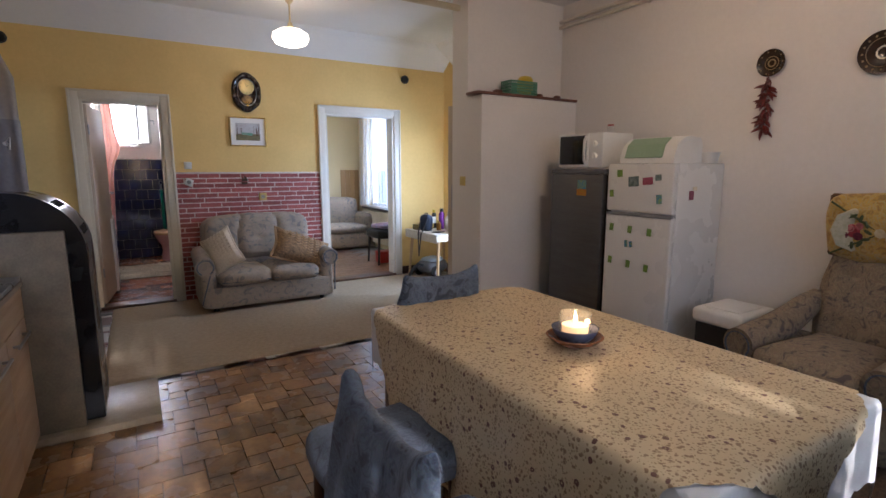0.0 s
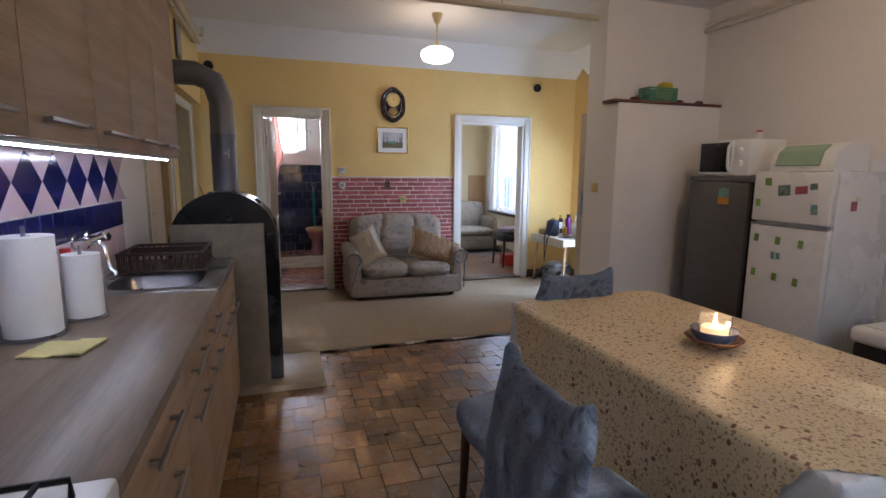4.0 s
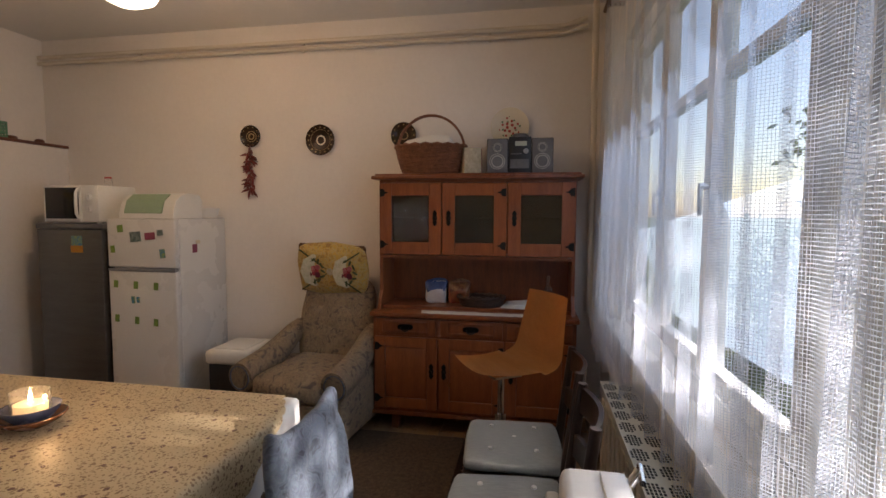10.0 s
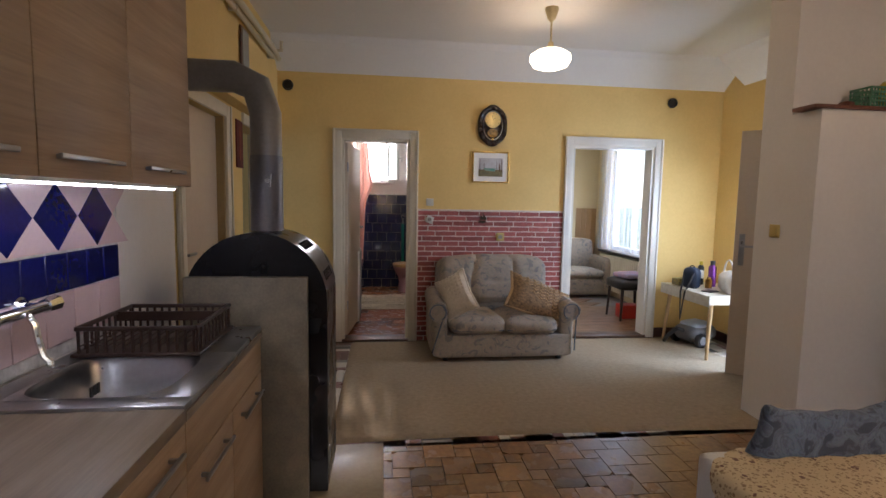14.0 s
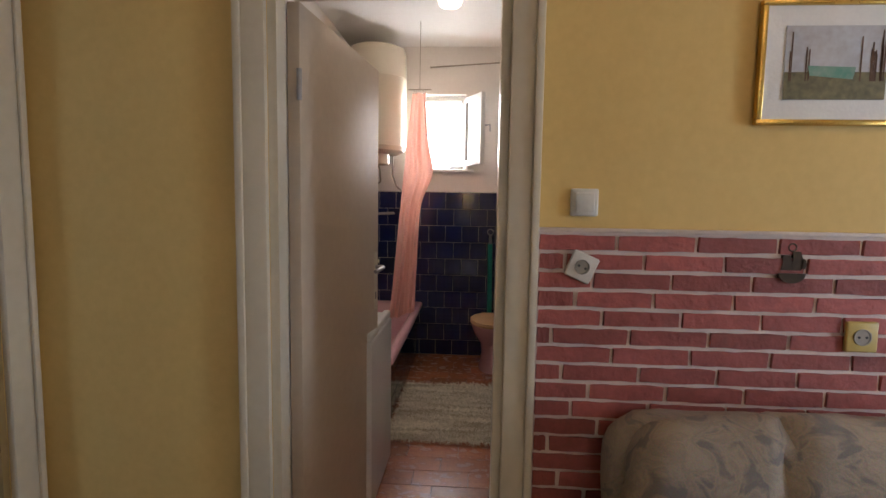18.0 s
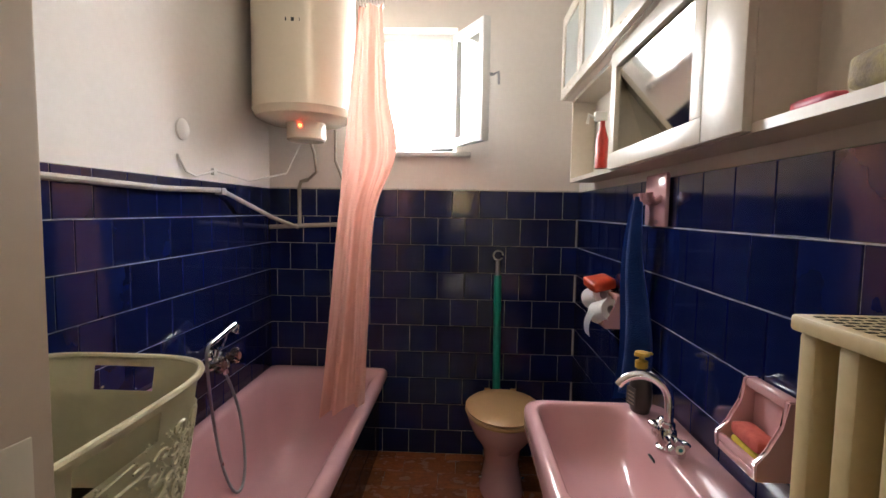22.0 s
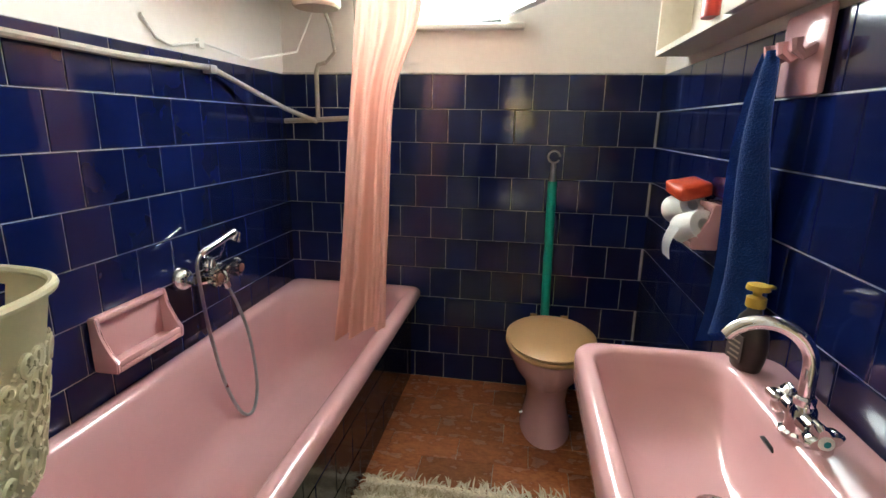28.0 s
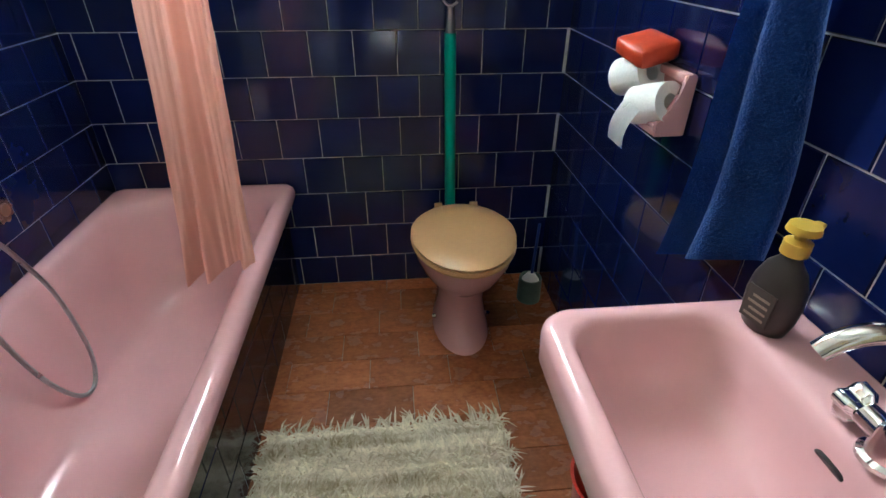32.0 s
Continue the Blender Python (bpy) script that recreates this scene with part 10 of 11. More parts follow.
soft_box(bm, -0.05, -0.075, 0, 0.05, 0.075, 0.19, 0.03, 0.012, 7, 0.006)
part("body", bm, surface("navy_nylon", (0.015, 0.025, 0.05), None, 9, 0.6), t)
bm = bm_new()
tube(bm, [(-0.05, 0.05, 0.15), (-0.09, 0.03, 0.06), (-0.155, 0.0, -0.03), (-0.165, -0.02, -0.30), (-0.16, -0.05, -0.03), (-0.09, -0.06, 0.08), (-0.05, -0.06, 0.15)], 0.009, 6)
tube(bm, arc((0, 0, 0.19), 0.03, 0, 180, 8, (0, 1, 0), (0, 0, 1)), 0.006, 6)
part("strap", bm, BLACK_PL, t)
t = thing("handbag", "white leather handbag on the side table", "bag", (3.20, 4.98, 0.612), -15)
bm = bm_new()
soft_box(bm, -0.09, -0.15, 0, 0.09, 0.15, 0.19, 0.05, 0.02, 8, 0.012)
part("body", bm, surface("white_leather", (0.62, 0.59, 0.54), None, 9, 0.45, 0, 0.2), t)
bm = bm_new()
for x in (-0.05, 0.05):
    tube(bm, arc((x, 0, 0.17), 0.10, 0, 180, 12, (0, 1, 0), (0, 0, 1.4)), 0.008, 6)
part("handle", bm, surface("white_leather_strap", (0.62, 0.59, 0.54), None, 9, 0.45), t)


def bottle(name, label, at, r, h, body, cap):
    t_ = thing(name, label, "bottle", at)
    b = bm_new()
    lathe(b, [(0, 0), (r, 0), (r, h * 0.75), (r * 0.6, h * 0.84), (0, h * 0.84)], (0, 0, 0), 20)
    part("bottle", b, body, t_)
    b = bm_new()
    lathe(b, [(r * 0.62, h * 0.841), (r * 0.66, h), (0, h)], (0, 0, 0), 16)
    part("cap", b, cap, t_)


bottle("water_bottle", "purple drinking bottle on the side table", (3.25, 5.36, 0.612), 0.037, 0.26, surface("purple_metal", (0.16, 0.03, 0.20), None, 5, 0.25, 0.5), BLACK_PL)
bottle("spray_can", "dark spray can with a yellow cap on the side table", (3.22, 5.50, 0.612), 0.03, 0.24, BLACK_PL, surface("yellow_cap", (0.6, 0.42, 0.04), None, 5, 0.4))
bottle("amber_bottle", "small amber bottle on the side table", (3.16, 5.28, 0.612), 0.03, 0.11, surface("amber_glass", (0.28, 0.12, 0.02), None, 5, 0.15), GOLD)
t = thing("paper_box", "yellow and white boxes on the side table", "box", (3.05, 5.47, 0.612), 8)
bm = bm_new()
box(bm, -0.14, -0.06, 0, 0.12, 0.05, 0.07, 0.003)
part("lower_box", bm, surface("yellow_card", (0.50, 0.38, 0.06), (0.10, 0.10, 0.10), 9, 0.5), t, "yellow box")
bm = bm_new()
box(bm, 0.02, -0.055, 0.0705, 0.16, 0.045, 0.15, 0.003)
part("upper_box", bm, PAPER, t, "white box")
bm = bm_new()
box(bm, -0.07, -0.05, 0, 0.07, 0.05, 0.01, 0.003)
solid("phone", bm, BLACK_PL, "black phone lying on the side table", "phone", (3.03, 5.07, 0.612), 25)
vc = thing("vacuum_cleaner", "grey and black vacuum cleaner under the side table", "vacuum cleaner", (3.16, 5.42, 0.01), 20)
bm = bm_new()
soft_box(bm, -0.20, -0.13, 0.05, 0.16, 0.13, 0.20, 0.06, 0.015, 8)
part("body", bm, GREY_PL, vc)
bm = bm_new()
soft_box(bm, -0.15, -0.10, 0.17, 0.10, 0.10, 0.235, 0.03, 0.01, 6)
part("lid", bm, surface("pale_blue_grey_plastic", (0.34, 0.40, 0.46), None, 5, 0.3), vc)
for s in (-1, 1):
    bm = bm_new()
    cyl(bm, (-0.12, s * 0.125, 0.075), (-0.12, s * 0.165, 0.075), 0.075, 0.07, 24)
    w_ = part("wheel", bm, BLACK_PL, vc)
    bm = bm_new()
    cyl(bm, (-0.12, s * 0.166, 0.075), (-0.12, s * 0.169, 0.075), 0.042, seg=20)
    part("hub", bm, surface("pale_hub", (0.35, 0.38, 0.42), None, 5, 0.3), w_)
bm = bm_new()
tube(bm, [(-0.20, 0, 0.15), (-0.27, 0.02, 0.18), (-0.32, 0.08, 0.10), (-0.30, 0.14, 0.03), (-0.2, 0.2, 0.02)], 0.02, 8)
part("hose", bm, BLACK_PL, vc)

# garden door leaf, half open, and its frame
gd = tagged(new("door_2"), "beige painted garden door standing half open", "door", "", "structure")
gd.matrix_basis = pose(3.47, 3.98, 0.0, 0, 0, 139)
bm = bm_new()
box(bm, 0.0, -0.022, 0.02, 0.84, 0.022, 2.03, 0.003)
part("leaf", bm, DOOR_PAINT, gd)
bm = bm_new()
for s in (-1, 1):
    for z0, z1 in ((0.18, 0.90), (1.08, 1.88)):
        box(bm, 0.14, s * 0.0225, z0, 0.70, s * 0.030, z1, 0.004)
part("panels", bm, DOOR_PAINT, gd)
bm = bm_new()
for s in (-1, 1):
    box(bm, 0.765, s * 0.0225, 0.94, 0.805, s * 0.026, 1.20, 0.002)
    tube(bm, [(0.785, s * 0.024, 1.10), (0.785, s * 0.065, 1.10), (0.68, s * 0.066, 1.10)], 0.009, 8)
part("door_handle", bm, STEEL, gd)
t = tagged(new("door_frame_3"), "cream garden door frame", "door frame", "", "structure")
for y in (3.86, 4.80):
    bm = bm_new()
    box(bm, EAST - 0.022, y, 0, EAST + 0.151, y + 0.09 if y < 4 else y + 0.085, 2.135, 0.004)
    part("jamb", bm, GLOSS, t)
bm = bm_new()
box(bm, EAST - 0.022, 3.95, 2.05, EAST + 0.151, 4.80, 2.135, 0.004)
part("head", bm, GLOSS, t)
t = thing("key_board", "small wooden key board with a red strap on the wall", "key board", (EAST, 4.99, 1.42))
bm = bm_new()
box(bm, -0.014, -0.05, -0.10, -0.001, 0.05, 0.10, 0.003)
part("board", bm, LEGW, t)
bm = bm_new()
lathe(bm, [(0, 0), (0.032, 0), (0.03, 0.008), (0, 0.01)], (0, 0, 0), 20, m=pose(-0.0142, 0, 0.02, 0, -90, 0))
part("disc", bm, BLACK_PL, t)
bm = bm_new()
tube(bm, [(-0.018, 0.0, -0.09), (-0.02, 0.003, -0.22), (-0.018, 0.0, -0.40)], 0.011, 6)
part("strap", bm, RED_PL, t)

# left-hand doorways
OCHRE = surface("ochre_gloss_paint", (0.40, 0.29, 0.13), (0.33, 0.23, 0.10), 3, 0.4, 0, 0.08, 30)
def frame_x(name, label, y0, y1, head, x, w=0.085, skip_left=False):
    t = tagged(new(name), label, "door frame", "", "structure")
    for a, b2 in ((y0 - w, y0), (y1, y1 + w)):
        if skip_left and a < y0 - 0.01:
            continue
        b = bm_new()
        box(b, x, a, 0, x + 0.022, b2, head + w, 0.004)
        box(b, x + 0.022, a if b2 <= y0 + 1e-6 else b2 - 0.02, 0, x + 0.034, a + 0.02 if b2 <= y0 + 1e-6 else b2, head + w, 0.005)
        part("jamb", b, GLOSS, t)
    b = bm_new()
    box(b, x, y0, head, x + 0.022, y1, head + w, 0.004)
    part("head", b, GLOSS, t)
    b = bm_new()
    for a in ((y0, y0 + 0.02), (y1 - 0.02, y1)):
        box(b, x - 0.139, a[0], 0, x - 0.0005, a[1], head)
    part("lining", b, OCHRE, t, "dull ochre lining")


frame_x("door_frame_4", "cream gloss frame of a closed door", 3.66, 4.44, 1.98, RX)
frame_x("door_frame_5", "cream gloss frame of the parlour doorway", 4.88, 5.61, 2.0, RX, skip_left=True)
d4 = tagged(new("door_3"), "cream painted closed door", "door", "", "structure")
bm = bm_new()
box(bm, RX - 0.09, 3.682, 0.01, RX - 0.05, 4.418, 1.975, 0.004)
part("leaf", bm, DOOR_PAINT, d4)
bm = bm_new()
box(bm, RX - 0.0495, 3.73, 0.92, RX - 0.046, 3.77, 1.16)
tube(bm, [(RX - 0.05, 3.75, 1.08), (RX - 0.005, 3.75, 1.08), (RX - 0.004, 3.86, 1.08)], 0.009, 8)
part("door_handle", bm, STEEL, d4)

# baseboards: dark red tile skirting
SKIRT = surface("dark_skirting", (0.10, 0.035, 0.022), (0.05, 0.02, 0.014), 8, 0.4)
bb = tagged(new("baseboard"), "dark red-brown skirting tiles", "baseboard", "", "structure")
for x0, x1 in ((-1.17, -0.548), (2.85, 3.49)):
    bm = bm_new()
    box(bm, x0, YWALL - 0.012, 0, x1, YWALL - 0.0005, 0.10, 0.003)
    part("skirting", bm, SKIRT, bb)
for y0, y1 in ((4.89, 5.70),):
    bm = bm_new()
    box(bm, EAST - 0.012, y0, 0, EAST - 0.0005, y1, 0.10, 0.003)
    part("skirting", bm, SKIRT, bb)

# ---- bedroom beyond the second doorway ----
bm = bm_new()
wall_y(bm, 8.75, 8.9, 0.80, 3.65, 0, H)
setting("wall_bedroom_north", bm, BED_PAINT, "cream painted bedroom wall", "wall")
bm = bm_new()
wall_x(bm, 3.5, 3.65, 5.87, 8.75, 0, H, [(6.95, 8.25, 0.72, 2.40)])
setting("wall_bedroom_east", bm, BED_PAINT, "cream bedroom wall with a window", "wall")
bm = bm_new()
box(bm, 0.80, 5.87, H, 3.65, 8.9, H + 0.1)
setting("ceiling_bedroom", bm, CEIL, "white bedroom ceiling", "ceiling")
bm = bm_new()
box(bm, 0.80, 5.87, -0.12, 3.65, 8.9, -0.006)
fb = setting("floor_bedroom", bm, GROUT, "bedroom floor slab", "floor")
bm = bm_new()
box(bm, -0.149, -0.034, 0.0, 0.149, 0.034, 0.006, 0.0015, seg=1)
bplank = mesh_of("plank", bm, BED_FLOOR)
for i in range(9):
    for j in range(40):
        if len(fb.children) < 300:
            piece("plank", bplank, fb, pose(1.0 + 0.30 * i + 0.075 * (j % 4) - 0.1, 5.92 + 0.07 * j, -0.006))
PANEL = surface("pine_wainscot", (0.46, 0.28, 0.12), (0.38, 0.22, 0.09), 4, 0.45, 0, 0.1, 30, stretch=(1, 1, 0.2))
wp = tagged(new("trim_wainscot"), "vertical pine boards on the bedroom wall", "panelling", "", "structure")
bm = bm_new()
box(bm, 0, -0.012, 0, 0.086, 0, 1.35, 0.004, seg=1)
brd = mesh_of("board", bm, PANEL)
for k in range(4):
    piece("board", brd, wp, pose(3.14 + 0.088 * k, 8.7495, 0.0))
w3 = tagged(new("window_3"), "white bedroom window behind a lace curtain", "window", "", "structure")
bm = bm_new()
for y in (6.95, 7.57, 8.19):
    box(bm, 3.54, y, 0.72, 3.60, y + 0.06, 2.40, 0.004)
for z in (0.72, 2.34):
    box(bm, 3.54, 7.01, z, 3.60, 7.57, z + 0.06)
    box(bm, 3.54, 7.63, z, 3.60, 8.19, z + 0.06)
part("window_frame", bm, FRAME_W, w3)
bm = bm_new()
box(bm, 3.36, 6.88, 0.685, 3.535, 8.32, 0.719, 0.004)
part("window_sill", bm, surface("dark_sill", (0.08, 0.07, 0.06), None, 5, 0.3), w3)
cm = curtain_mesh(0, 1.62, 0, 0.0, 1.80, 11, 0.02, 5.0, 140, 16, 0.0)
t = thing("lace_curtain", "white lace net curtain before the bedroom window", "curtain", (3.40, 6.80, 0.73), 90)
part("net", cm, LACE, t)
t = thing("radiator", "cream ribbed radiator under the bedroom window", "radiator", (3.42, 7.60, 0))
for k in range(26):
    bm = bm_new()
    box(bm, -0.05, -0.72 + k * 0.055, 0.12, 0.05, -0.685 + k * 0.055, 0.66, 0.01)
    part("rib", bm, GLOSS, t)
bm = bm_new()
for z in (0.16, 0.60):
    cyl(bm, (0, -0.73, z), (0, 0.72, z), 0.02, seg=10)
box(bm, -0.03, -0.6, 0.0, 0.03, -0.57, 0.14)
box(bm, -0.03, 0.57, 0.0, 0.03, 0.6, 0.14)
part("header", bm, GLOSS, t)
t = thing("settee", "patterned grey settee against the bedroom wall", "sofa", (2.79, 8.28, 0))
for nm, a in (("base", (-0.62, -0.38, 0.03, 0.62, 0.40, 0.30)), ("seat", (-0.52, -0.40, 0.29, 0.52, 0.22, 0.42)), ("backrest", (-0.54, 0.16, 0.36, 0.54, 0.42, 0.86))):
    bm = bm_new()
    soft_box(bm, *a, 0.06, 0.02, 10, 0.008)
    part(nm, bm, SOFA, t)
for s in (-1, 1):
    bm = bm_new()
    soft_box(bm, s * 0.58 - 0.09, -0.40, 0.03, s * 0.58 + 0.09, 0.38, 0.60, 0.07, 0.01, 8, 0.006)
    part("armrest", bm, SOFA, t)
t = thing("footstool", "black upholstered stool with dark legs in the bedroom", "stool", (3.02, 6.60, 0))
bm = bm_new()
soft_box(bm, -0.22, -0.22, 0.38, 0.22, 0.22, 0.50, 0.04, 0.015, 7)
part("seat", bm, BLACK_PL, t)
for sx in (-1, 1):
    for sy in (-1, 1):
        bm = bm_new()
        cyl(bm, (sx * 0.19, sy * 0.19, 0), (sx * 0.17, sy * 0.17, 0.39), 0.014, 0.02, 10)
        part("leg", bm, BLACK_WOOD, t)
bm = bm_new()
soft_box(bm, -0.17, -0.15, 0.0, 0.17, 0.15, 0.06, 0.02, 0.008, 6, 0.006)
solid("folded_blanket", bm, surface("pink_blue_check", (0.55, 0.30, 0.34), (0.22, 0.30, 0.48), 14, 0.9), "folded pink and blue blanket on the stool", "blanket", (3.04, 6.60, 0.515), 10)
bm = bm_new()
box(bm, -0.12, -0.10, 0.0, 0.12, 0.10, 0.17, 0.01)
solid("red_crate", bm, RED_PL, "red plastic crate under the stool", "crate", (3.03, 6.62, 0.0))

# ---- parlour beyond the left doorway ----
bm = bm_new()
wall_y(bm, 9.2, 9.35, -5.2, -1.18, 0, H)
setting("wall_parlour_north", bm, PARLOUR_PAINT, "pale green parlour wall", "wall")
bm = bm_new()
wall_x(bm, -5.35, -5.2, 2.6, 9.35, 0, H)
setting("wall_parlour_west", bm, PARLOUR_PAINT, "pale green parlour wall", "wall")
bm = bm_new()
wall_y(bm, 2.6, 2.75, -5.2, -1.31, 0, H)
setting("wall_parlour_south", bm, PARLOUR_PAINT, "pale green parlour wall", "wall")
bm = bm_new()
wall_x(bm, -1.45, -1.31, 2.75, 3.42, 0, H)
wall_x(bm, -1.33, -1.18, 5.87, 9.2, 0, H)
setting("wall_parlour_east", bm, PARLOUR_PAINT, "pale green parlour wall", "wall")
bm = bm_new()
box(bm, -5.35, 2.6, H, -1.18, 9.35, H + 0.1)
setting("ceiling_parlour", bm, CEIL, "white parlour ceiling", "ceiling")
bm = bm_new()
box(bm, -5.35, 2.6, -0.12, -1.31, 9.35, 0.0)
setting("floor_parlour", bm, surface("parlour_red_floor", (0.20, 0.07, 0.04), (0.13, 0.045, 0.028), 6, 0.35), "red-brown parlour floor", "floor")
DARKSOFA = pattern_mat("dark_leaf_fabric", (0.16, 0.14, 0.10), (0.06, 0.06, 0.05), (0.11, 0.10, 0.085), 9, 0.9, 0.2)
t = thing("sofa", "dark leaf-patterned sofa in the parlour", "sofa", (-2.25, 6.50, 0), 4)
for nm, a in (("base", (-0.75, -0.4, 0.03, 0.75, 0.4, 0.40)), ("backrest", (-0.75, -0.42, 0.38, 0.75, -0.18, 0.66)), ("seat", (-0.62, -0.2, 0.39, 0.62, 0.40, 0.48))):
    bm = bm_new()
    soft_box(bm, *a, 0.06, 0.02, 8, 0.008)
    part(nm, bm, DARKSOFA, t)
t = thing("television", "flat television with a blue screen on a table", "television", (-3.22, 8.35, 0.80), 8)
bm = bm_new()
box(bm, -0.42, -0.03, 0.06, 0.42, 0.03, 0.56, 0.006)
box(bm, -0.15, -0.10, 0, 0.15, 0.10, 0.02)
box(bm, -0.03, -0.02, 0.02, 0.03, 0.02, 0.08)
part("housing", bm, BLACK_PL, t)
bm = bm_new()
box(bm, -0.395, -0.0335, 0.085, 0.395, -0.0305, 0.535)
part("screen", bm, plain("blue_screen", (0.01, 0.05, 0.16), 0.15, 0, 0.10), t, "blue glowing screen")
t = thing("television_table", "dark wooden table under the television", "table", (-3.10, 8.40, 0), 8)
bm = bm_new()
box(bm, -0.6, -0.3, 0.76, 0.6, 0.3, 0.799, 0.005)
part("tabletop", bm, BLACK_WOOD, t)
for sx in (-0.54, 0.54):
    for sy in (-0.25, 0.25):
        bm = bm_new()
        box(bm, sx - 0.025, sy - 0.025, 0, sx + 0.025, sy + 0.025, 0.76)
        part("leg", bm, BLACK_WOOD, t)
FOREST = surface("painted_forest", (0.03, 0.05, 0.02), (0.12, 0.11, 0.06), 12, 0.6)
painting("picture", "white-framed forest stream painting on the green wall", pose(-3.93, 9.198, 1.70), 0.70, 0.62, 0.05, FRAME_WHITE, 0.0, FOREST, LAND)
t = thing("tall_cabinet", "yellow pine cabinet edge in the parlour", "cabinet", (-2.42, 8.95, 0))
bm = bm_new()
box(bm, -0.16, -0.2, 0, 0.35, 0.24, 1.38, 0.006)
part("body", bm, surface("yellow_pine", (0.48, 0.28, 0.06), None, 5, 0.4, stretch=(1, 1, 0.2)), t)
bm = bm_new()
box(bm, -0.14, -0.215, 0.05, 0.33, -0.2005, 1.34, 0.004)
part("door", bm, surface("yellow_pine_door", (0.50, 0.30, 0.07), None, 5, 0.4, stretch=(1, 1, 0.2)), t)
LEAN = pose(-4.78, 8.93, 0.79, -8, 0, 0)
bm = bm_new()
box(bm, -0.30, -0.012, 0.0, 0.30, 0.012, 0.52, 0.003)
cv = solid("canvas_painting", bm, surface("dark_blue_forest_paint", (0.02, 0.05, 0.05), (0.10, 0.13, 0.08), 9, 0.4), "unframed dark forest painting standing on a sideboard", "painting", m=LEAN)
t = thing("sideboard", "low dark wooden sideboard in the parlour", "sideboard", (-4.60, 8.97, 0))
bm = bm_new()
box(bm, -0.45, -0.2, 0.06, 0.45, 0.2, 0.785, 0.006)
part("body", bm, BLACK_WOOD, t)
for s in (-1, 1):
    bm = bm_new()
    box(bm, s * 0.22 - 0.2, -0.215, 0.10, s * 0.22 + 0.2, -0.2005, 0.75, 0.004)
    part("door", bm, WOOD_DARK, t)
for sx in (-0.4, 0.4):
    bm = bm_new()
    box(bm, sx - 0.03, -0.17, 0, sx + 0.03, 0.17, 0.06)
    part("foot", bm, BLACK_WOOD, t)
BEIGE_FAB = pattern_mat("beige_brown_upholstery", (0.40, 0.31, 0.22), (0.16, 0.09, 0.05), (0.30, 0.21, 0.14), 14, 0.9, 0.2)
for x, y, r in ((-4.35, 7.95, 12), (-3.65, 7.75, -6)):
    t = thing("armchair", "wooden armchair with beige patterned cushions in the parlour", "armchair", (x, y, 0), r, group="parlour armchairs")
    bm = bm_new()
    soft_box(bm, -0.25, -0.28, 0.36, 0.25, 0.24, 0.50, 0.05, 0.02, 8, 0.006)
    part("seat", bm, BEIGE_FAB, t)
    bm = bm_new()
    soft_box(bm, -0.25, 0.16, 0.44, 0.25, 0.30, 0.90, 0.05, 0.02, 8, 0.006)
    part("backrest", bm, BEIGE_FAB, t)
    for s in (-1, 1):
        bm = bm_new()
        tube(bm, [(s * 0.30, -0.30, 0.60), (s * 0.30, 0.0, 0.62), (s * 0.30, 0.28, 0.58)], 0.022, 8)
        part("arm", bm, WOOD_DARK, t)
        for y_ in (-0.28, 0.26):
            bm = bm_new()
            tube(bm, [(s * 0.30, y_ * 1.1, 0.0), (s * 0.30, y_, 0.60)], 0.02, 8)
            part("leg", bm, WOOD_DARK, t)
        bm = bm_new()
        tube(bm, [(s * 0.30, -0.28, 0.36), (s * 0.30, 0.26, 0.36)], 0.018, 8)
        part("rail", bm, WOOD_DARK, t)
t = thing("chair", "blue fabric chair in the parlour", "chair", (-2.60, 7.65, 0), 15)
bm = bm_new()
soft_box(bm, -0.22, -0.22, 0.36, 0.22, 0.22, 0.46, 0.03, 0.01, 6)
part("seat", bm, plain("blue_fabric", (0.01, 0.03, 0.12), 0.9), t)
bm = bm_new()
soft_box(bm, -0.22, -0.26, 0.40, 0.22, -0.19, 0.92, 0.03, 0.01, 6)
part("backrest", bm, plain("blue_fabric_back", (0.01, 0.03, 0.12), 0.9), t)
for sx in (-0.18, 0.18):
    for sy in (-0.18, 0.18):
        bm = bm_new()
        cyl(bm, (sx, sy, 0), (sx, sy, 0.37), 0.016, seg=8)
        part("leg", bm, BLACK_PL, t)
# ---- floor pieces, last ----
TILE_INSET = surface("dark_tile_inset", (0.12, 0.06, 0.035), (0.07, 0.035, 0.02), 9, 0.35)
fl = bpy.data.objects["floor"]
A_, B_ = 0.178, 0.092
G_ = 0.0022


def floor_tile(w, d, cut=False):
    b = bm_new()
    z = 0.012
    lo = [(-w / 2, -d / 2), (w / 2, -d / 2), (w / 2, d / 2), (-w / 2, d / 2)]
    if cut:
        lo = [(-w / 2, -d / 2), (w / 2, -d / 2), (w / 2, d / 2), (-w / 2 + 0.03, d / 2), (-w / 2, d / 2 - 0.03)]
    a = [b.verts.new((x, y, 0)) for x, y in lo]
    c = [b.verts.new((x * 0.985, y * 0.985, z)) for x, y in lo]
    b.faces.new(c)
    n_ = len(lo)
    for i in range(n_):
        b.faces.new((a[i], a[(i + 1) % n_], c[(i + 1) % n_], c[i]))
    return b


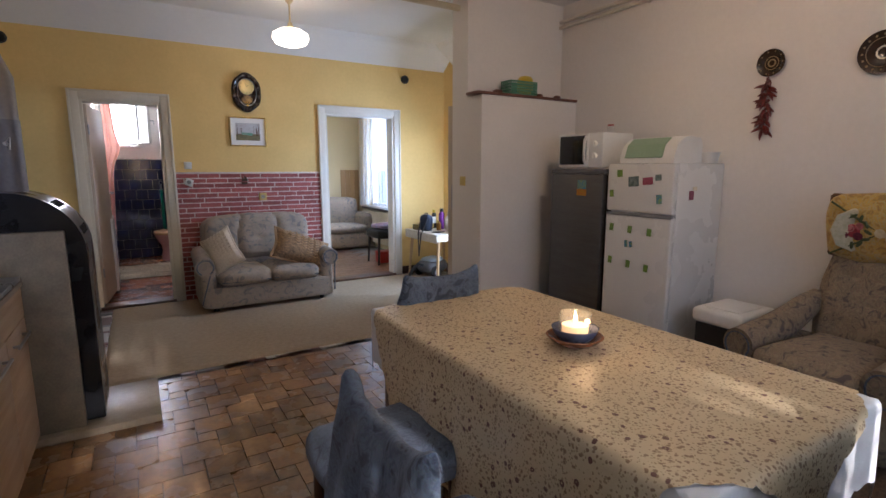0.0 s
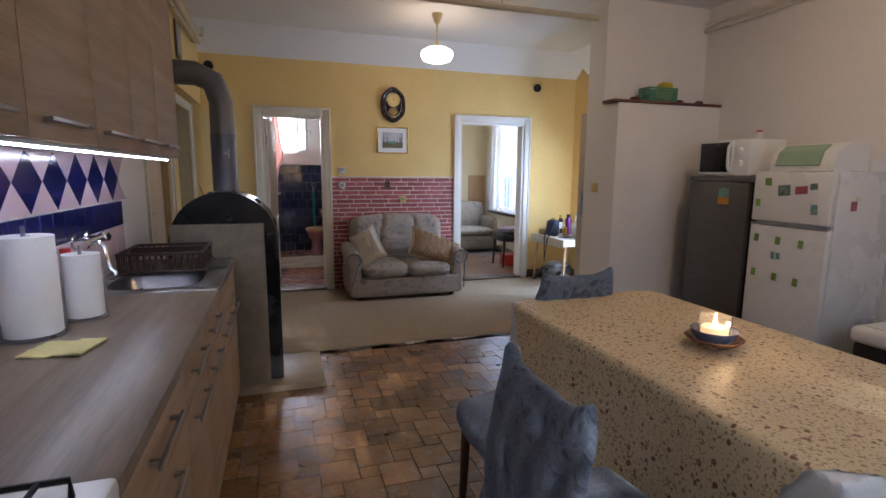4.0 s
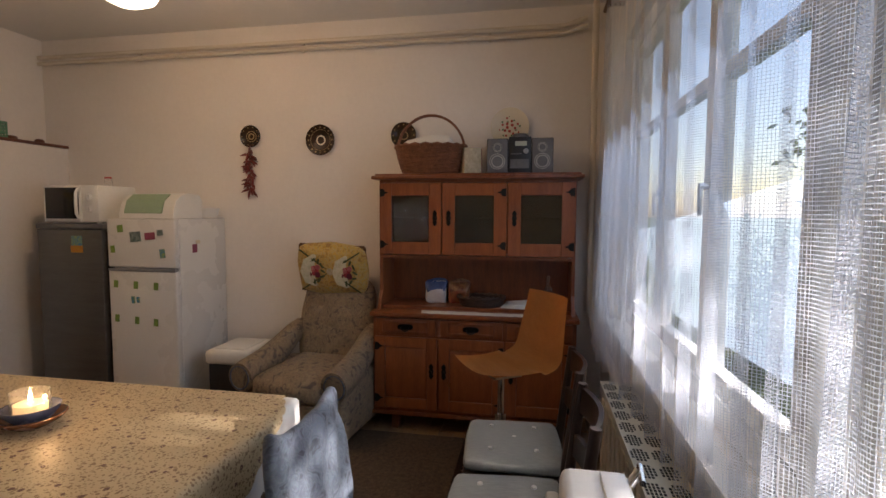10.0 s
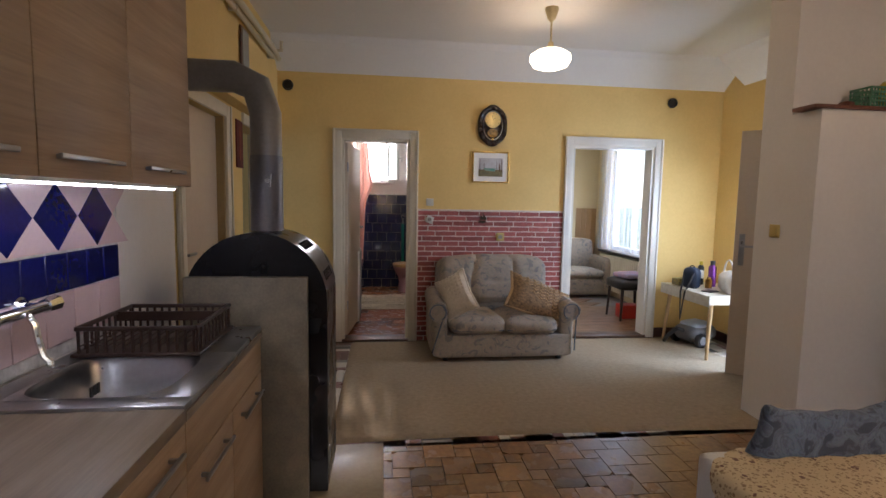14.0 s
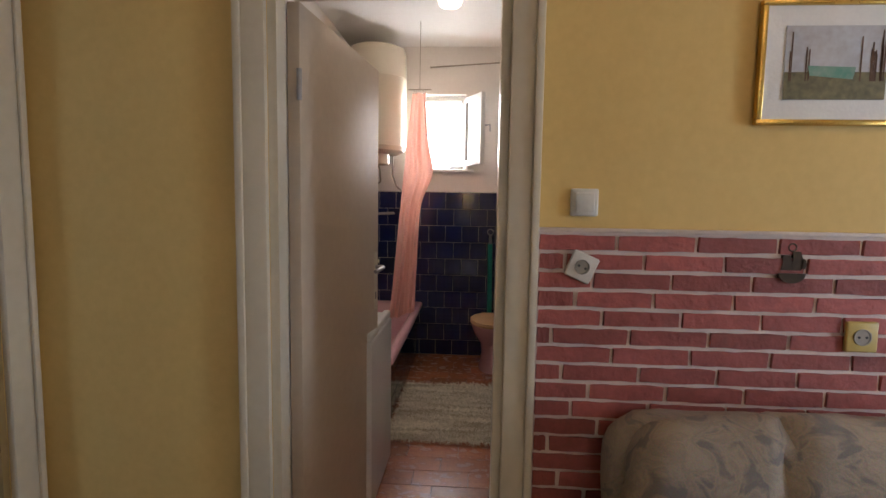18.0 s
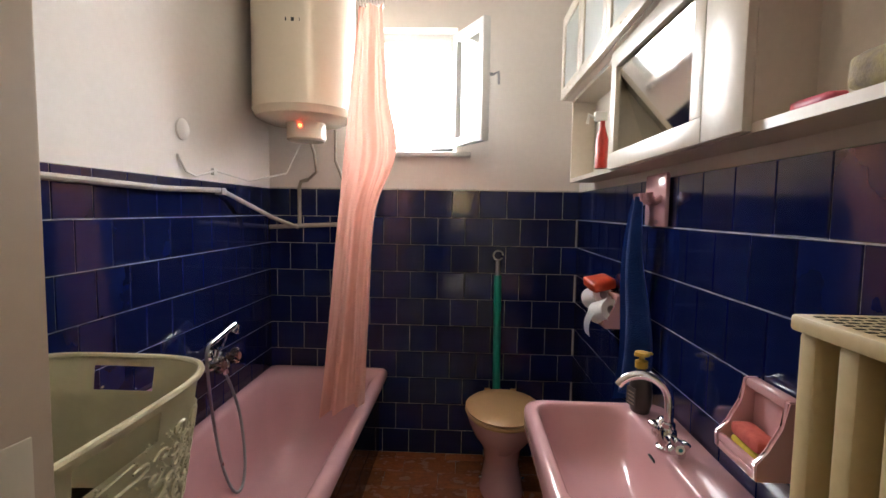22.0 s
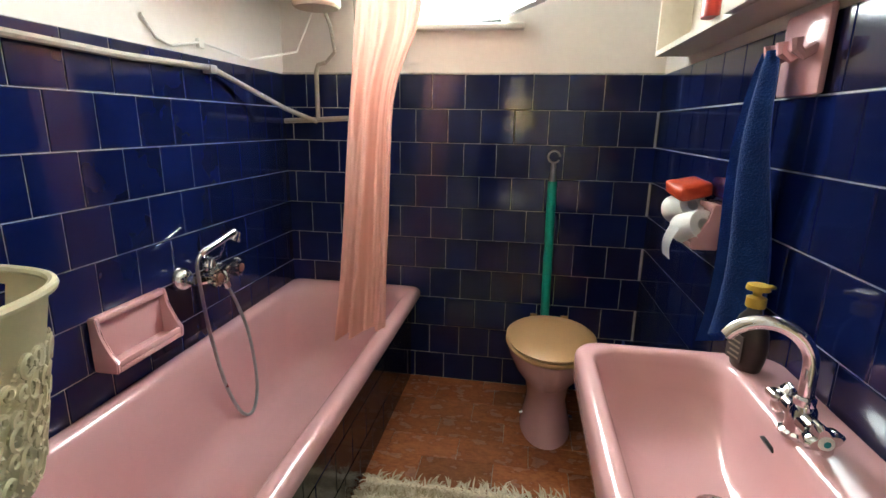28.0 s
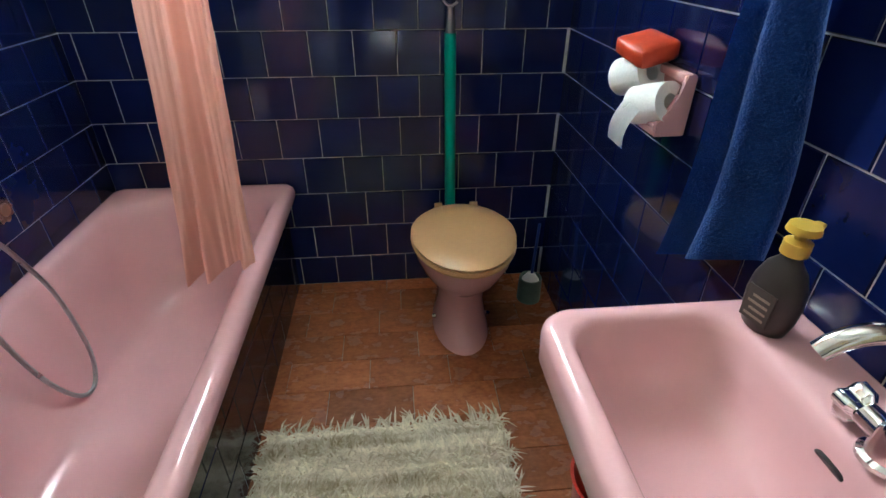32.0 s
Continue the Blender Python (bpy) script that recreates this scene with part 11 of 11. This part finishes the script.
big = mesh_of("floor_tile", floor_tile(A_ - G_, A_ - G_), FLOOR_TILE, False)
bigc = mesh_of("floor_tile", floor_tile(A_ - G_, A_ - G_, True), FLOOR_TILE, False)
small = mesh_of("floor_tile", floor_tile(B_ - G_, B_ - G_), FLOOR_TILE, False)
rest_v, rest_f = [], []
near = 0
random.seed(3)
spots = []
for i in range(-40, 60):
    for j in range(-40, 60):
        ox, oy = i * A_ - j * B_ - 0.5, i * B_ + j * A_ + 0.3
        if -1.08 < ox < 3.42 and -0.95 < oy < 3.50:
            spots.append((ox, oy))
spots.sort(key=lambda p: abs(p[0] - 0.15) + abs(p[1] - 2.2))
for ox, oy in spots:
    for me_, cx, cy, w_ in ((random.choice((big, big, bigc)), ox + A_ / 2, oy + A_ / 2, A_), (small, ox + A_ + B_ / 2, oy + B_ / 2, B_)):
        if near < 300:
            piece("floor_tile", me_, fl, pose(cx, cy, -0.012, 0, 0, random.choice((0, 90, 180, 270))))
            near += 1
        else:
            k = len(rest_v)
            h_ = (w_ - G_) / 2
            rest_v += [(cx - h_, cy - h_, -0.012), (cx + h_, cy - h_, -0.012), (cx + h_, cy + h_, -0.012), (cx - h_, cy + h_, -0.012), (cx - h_ * 0.985, cy - h_ * 0.985, 0), (cx + h_ * 0.985, cy - h_ * 0.985, 0), (cx + h_ * 0.985, cy + h_ * 0.985, 0), (cx - h_ * 0.985, cy + h_ * 0.985, 0)]
            rest_f += [(k + 4, k + 5, k + 6, k + 7), (k, k + 1, k + 5, k + 4), (k + 1, k + 2, k + 6, k + 5), (k + 2, k + 3, k + 7, k + 6), (k + 3, k, k + 4, k + 7)]
me = bpy.data.meshes.new("floor_tiles_far")
me.from_pydata(rest_v, [], rest_f)
me.materials.append(surface("brown_floor_tile_far", (0.30, 0.17, 0.075), (0.15, 0.08, 0.035), 5, 0.30, 0, 0.15, 40))
ob = new("floor_tiles_far", me)
ob.parent = fl
tagged(ob, kind="stuff")

# marble strips in the living room, where the carpet leaves them bare
STRIPS = [surface("strip_white_marble", (0.60, 0.55, 0.46), None, 7, 0.3, spread=0.1), surface("strip_black_marble", (0.025, 0.025, 0.024), None, 7, 0.3), surface("strip_red_marble", (0.17, 0.05, 0.032), None, 7, 0.3, spread=0.15), surface("strip_grey_marble", (0.24, 0.23, 0.20), None, 7, 0.3, spread=0.15)]
S_ = 0.27
meshes = []
for c in STRIPS:
    b = bm_new()
    box(b, -S_ / 2 + 0.0015, -S_ / 8 + 0.0015, 0, S_ / 2 - 0.0015, S_ / 8 - 0.0015, 0.012)
    meshes.append(mesh_of("marble_strip", b, c, False))
random.seed(14)
for i in range(18):
    for j in range(9):
        cx, cy = -1.04 + S_ * i, 3.50 + S_ * (j + 0.5)
        if cx > 3.4 or cy > 5.62:
            continue
        if -0.2 < cx < 2.95 and cy > 3.75:
            continue
        if cx < -0.1 and cy < 3.55:
            continue
        for k in range(4):
            o = (k - 1.5) * S_ / 4
            m = pose(cx, cy + o, -0.012) if (i + j) % 2 else pose(cx + o, cy, -0.012, 0, 0, 90)
            piece("marble_strip", meshes[random.choice((0, 1, 2, 2, 3, 0))], fl, m)
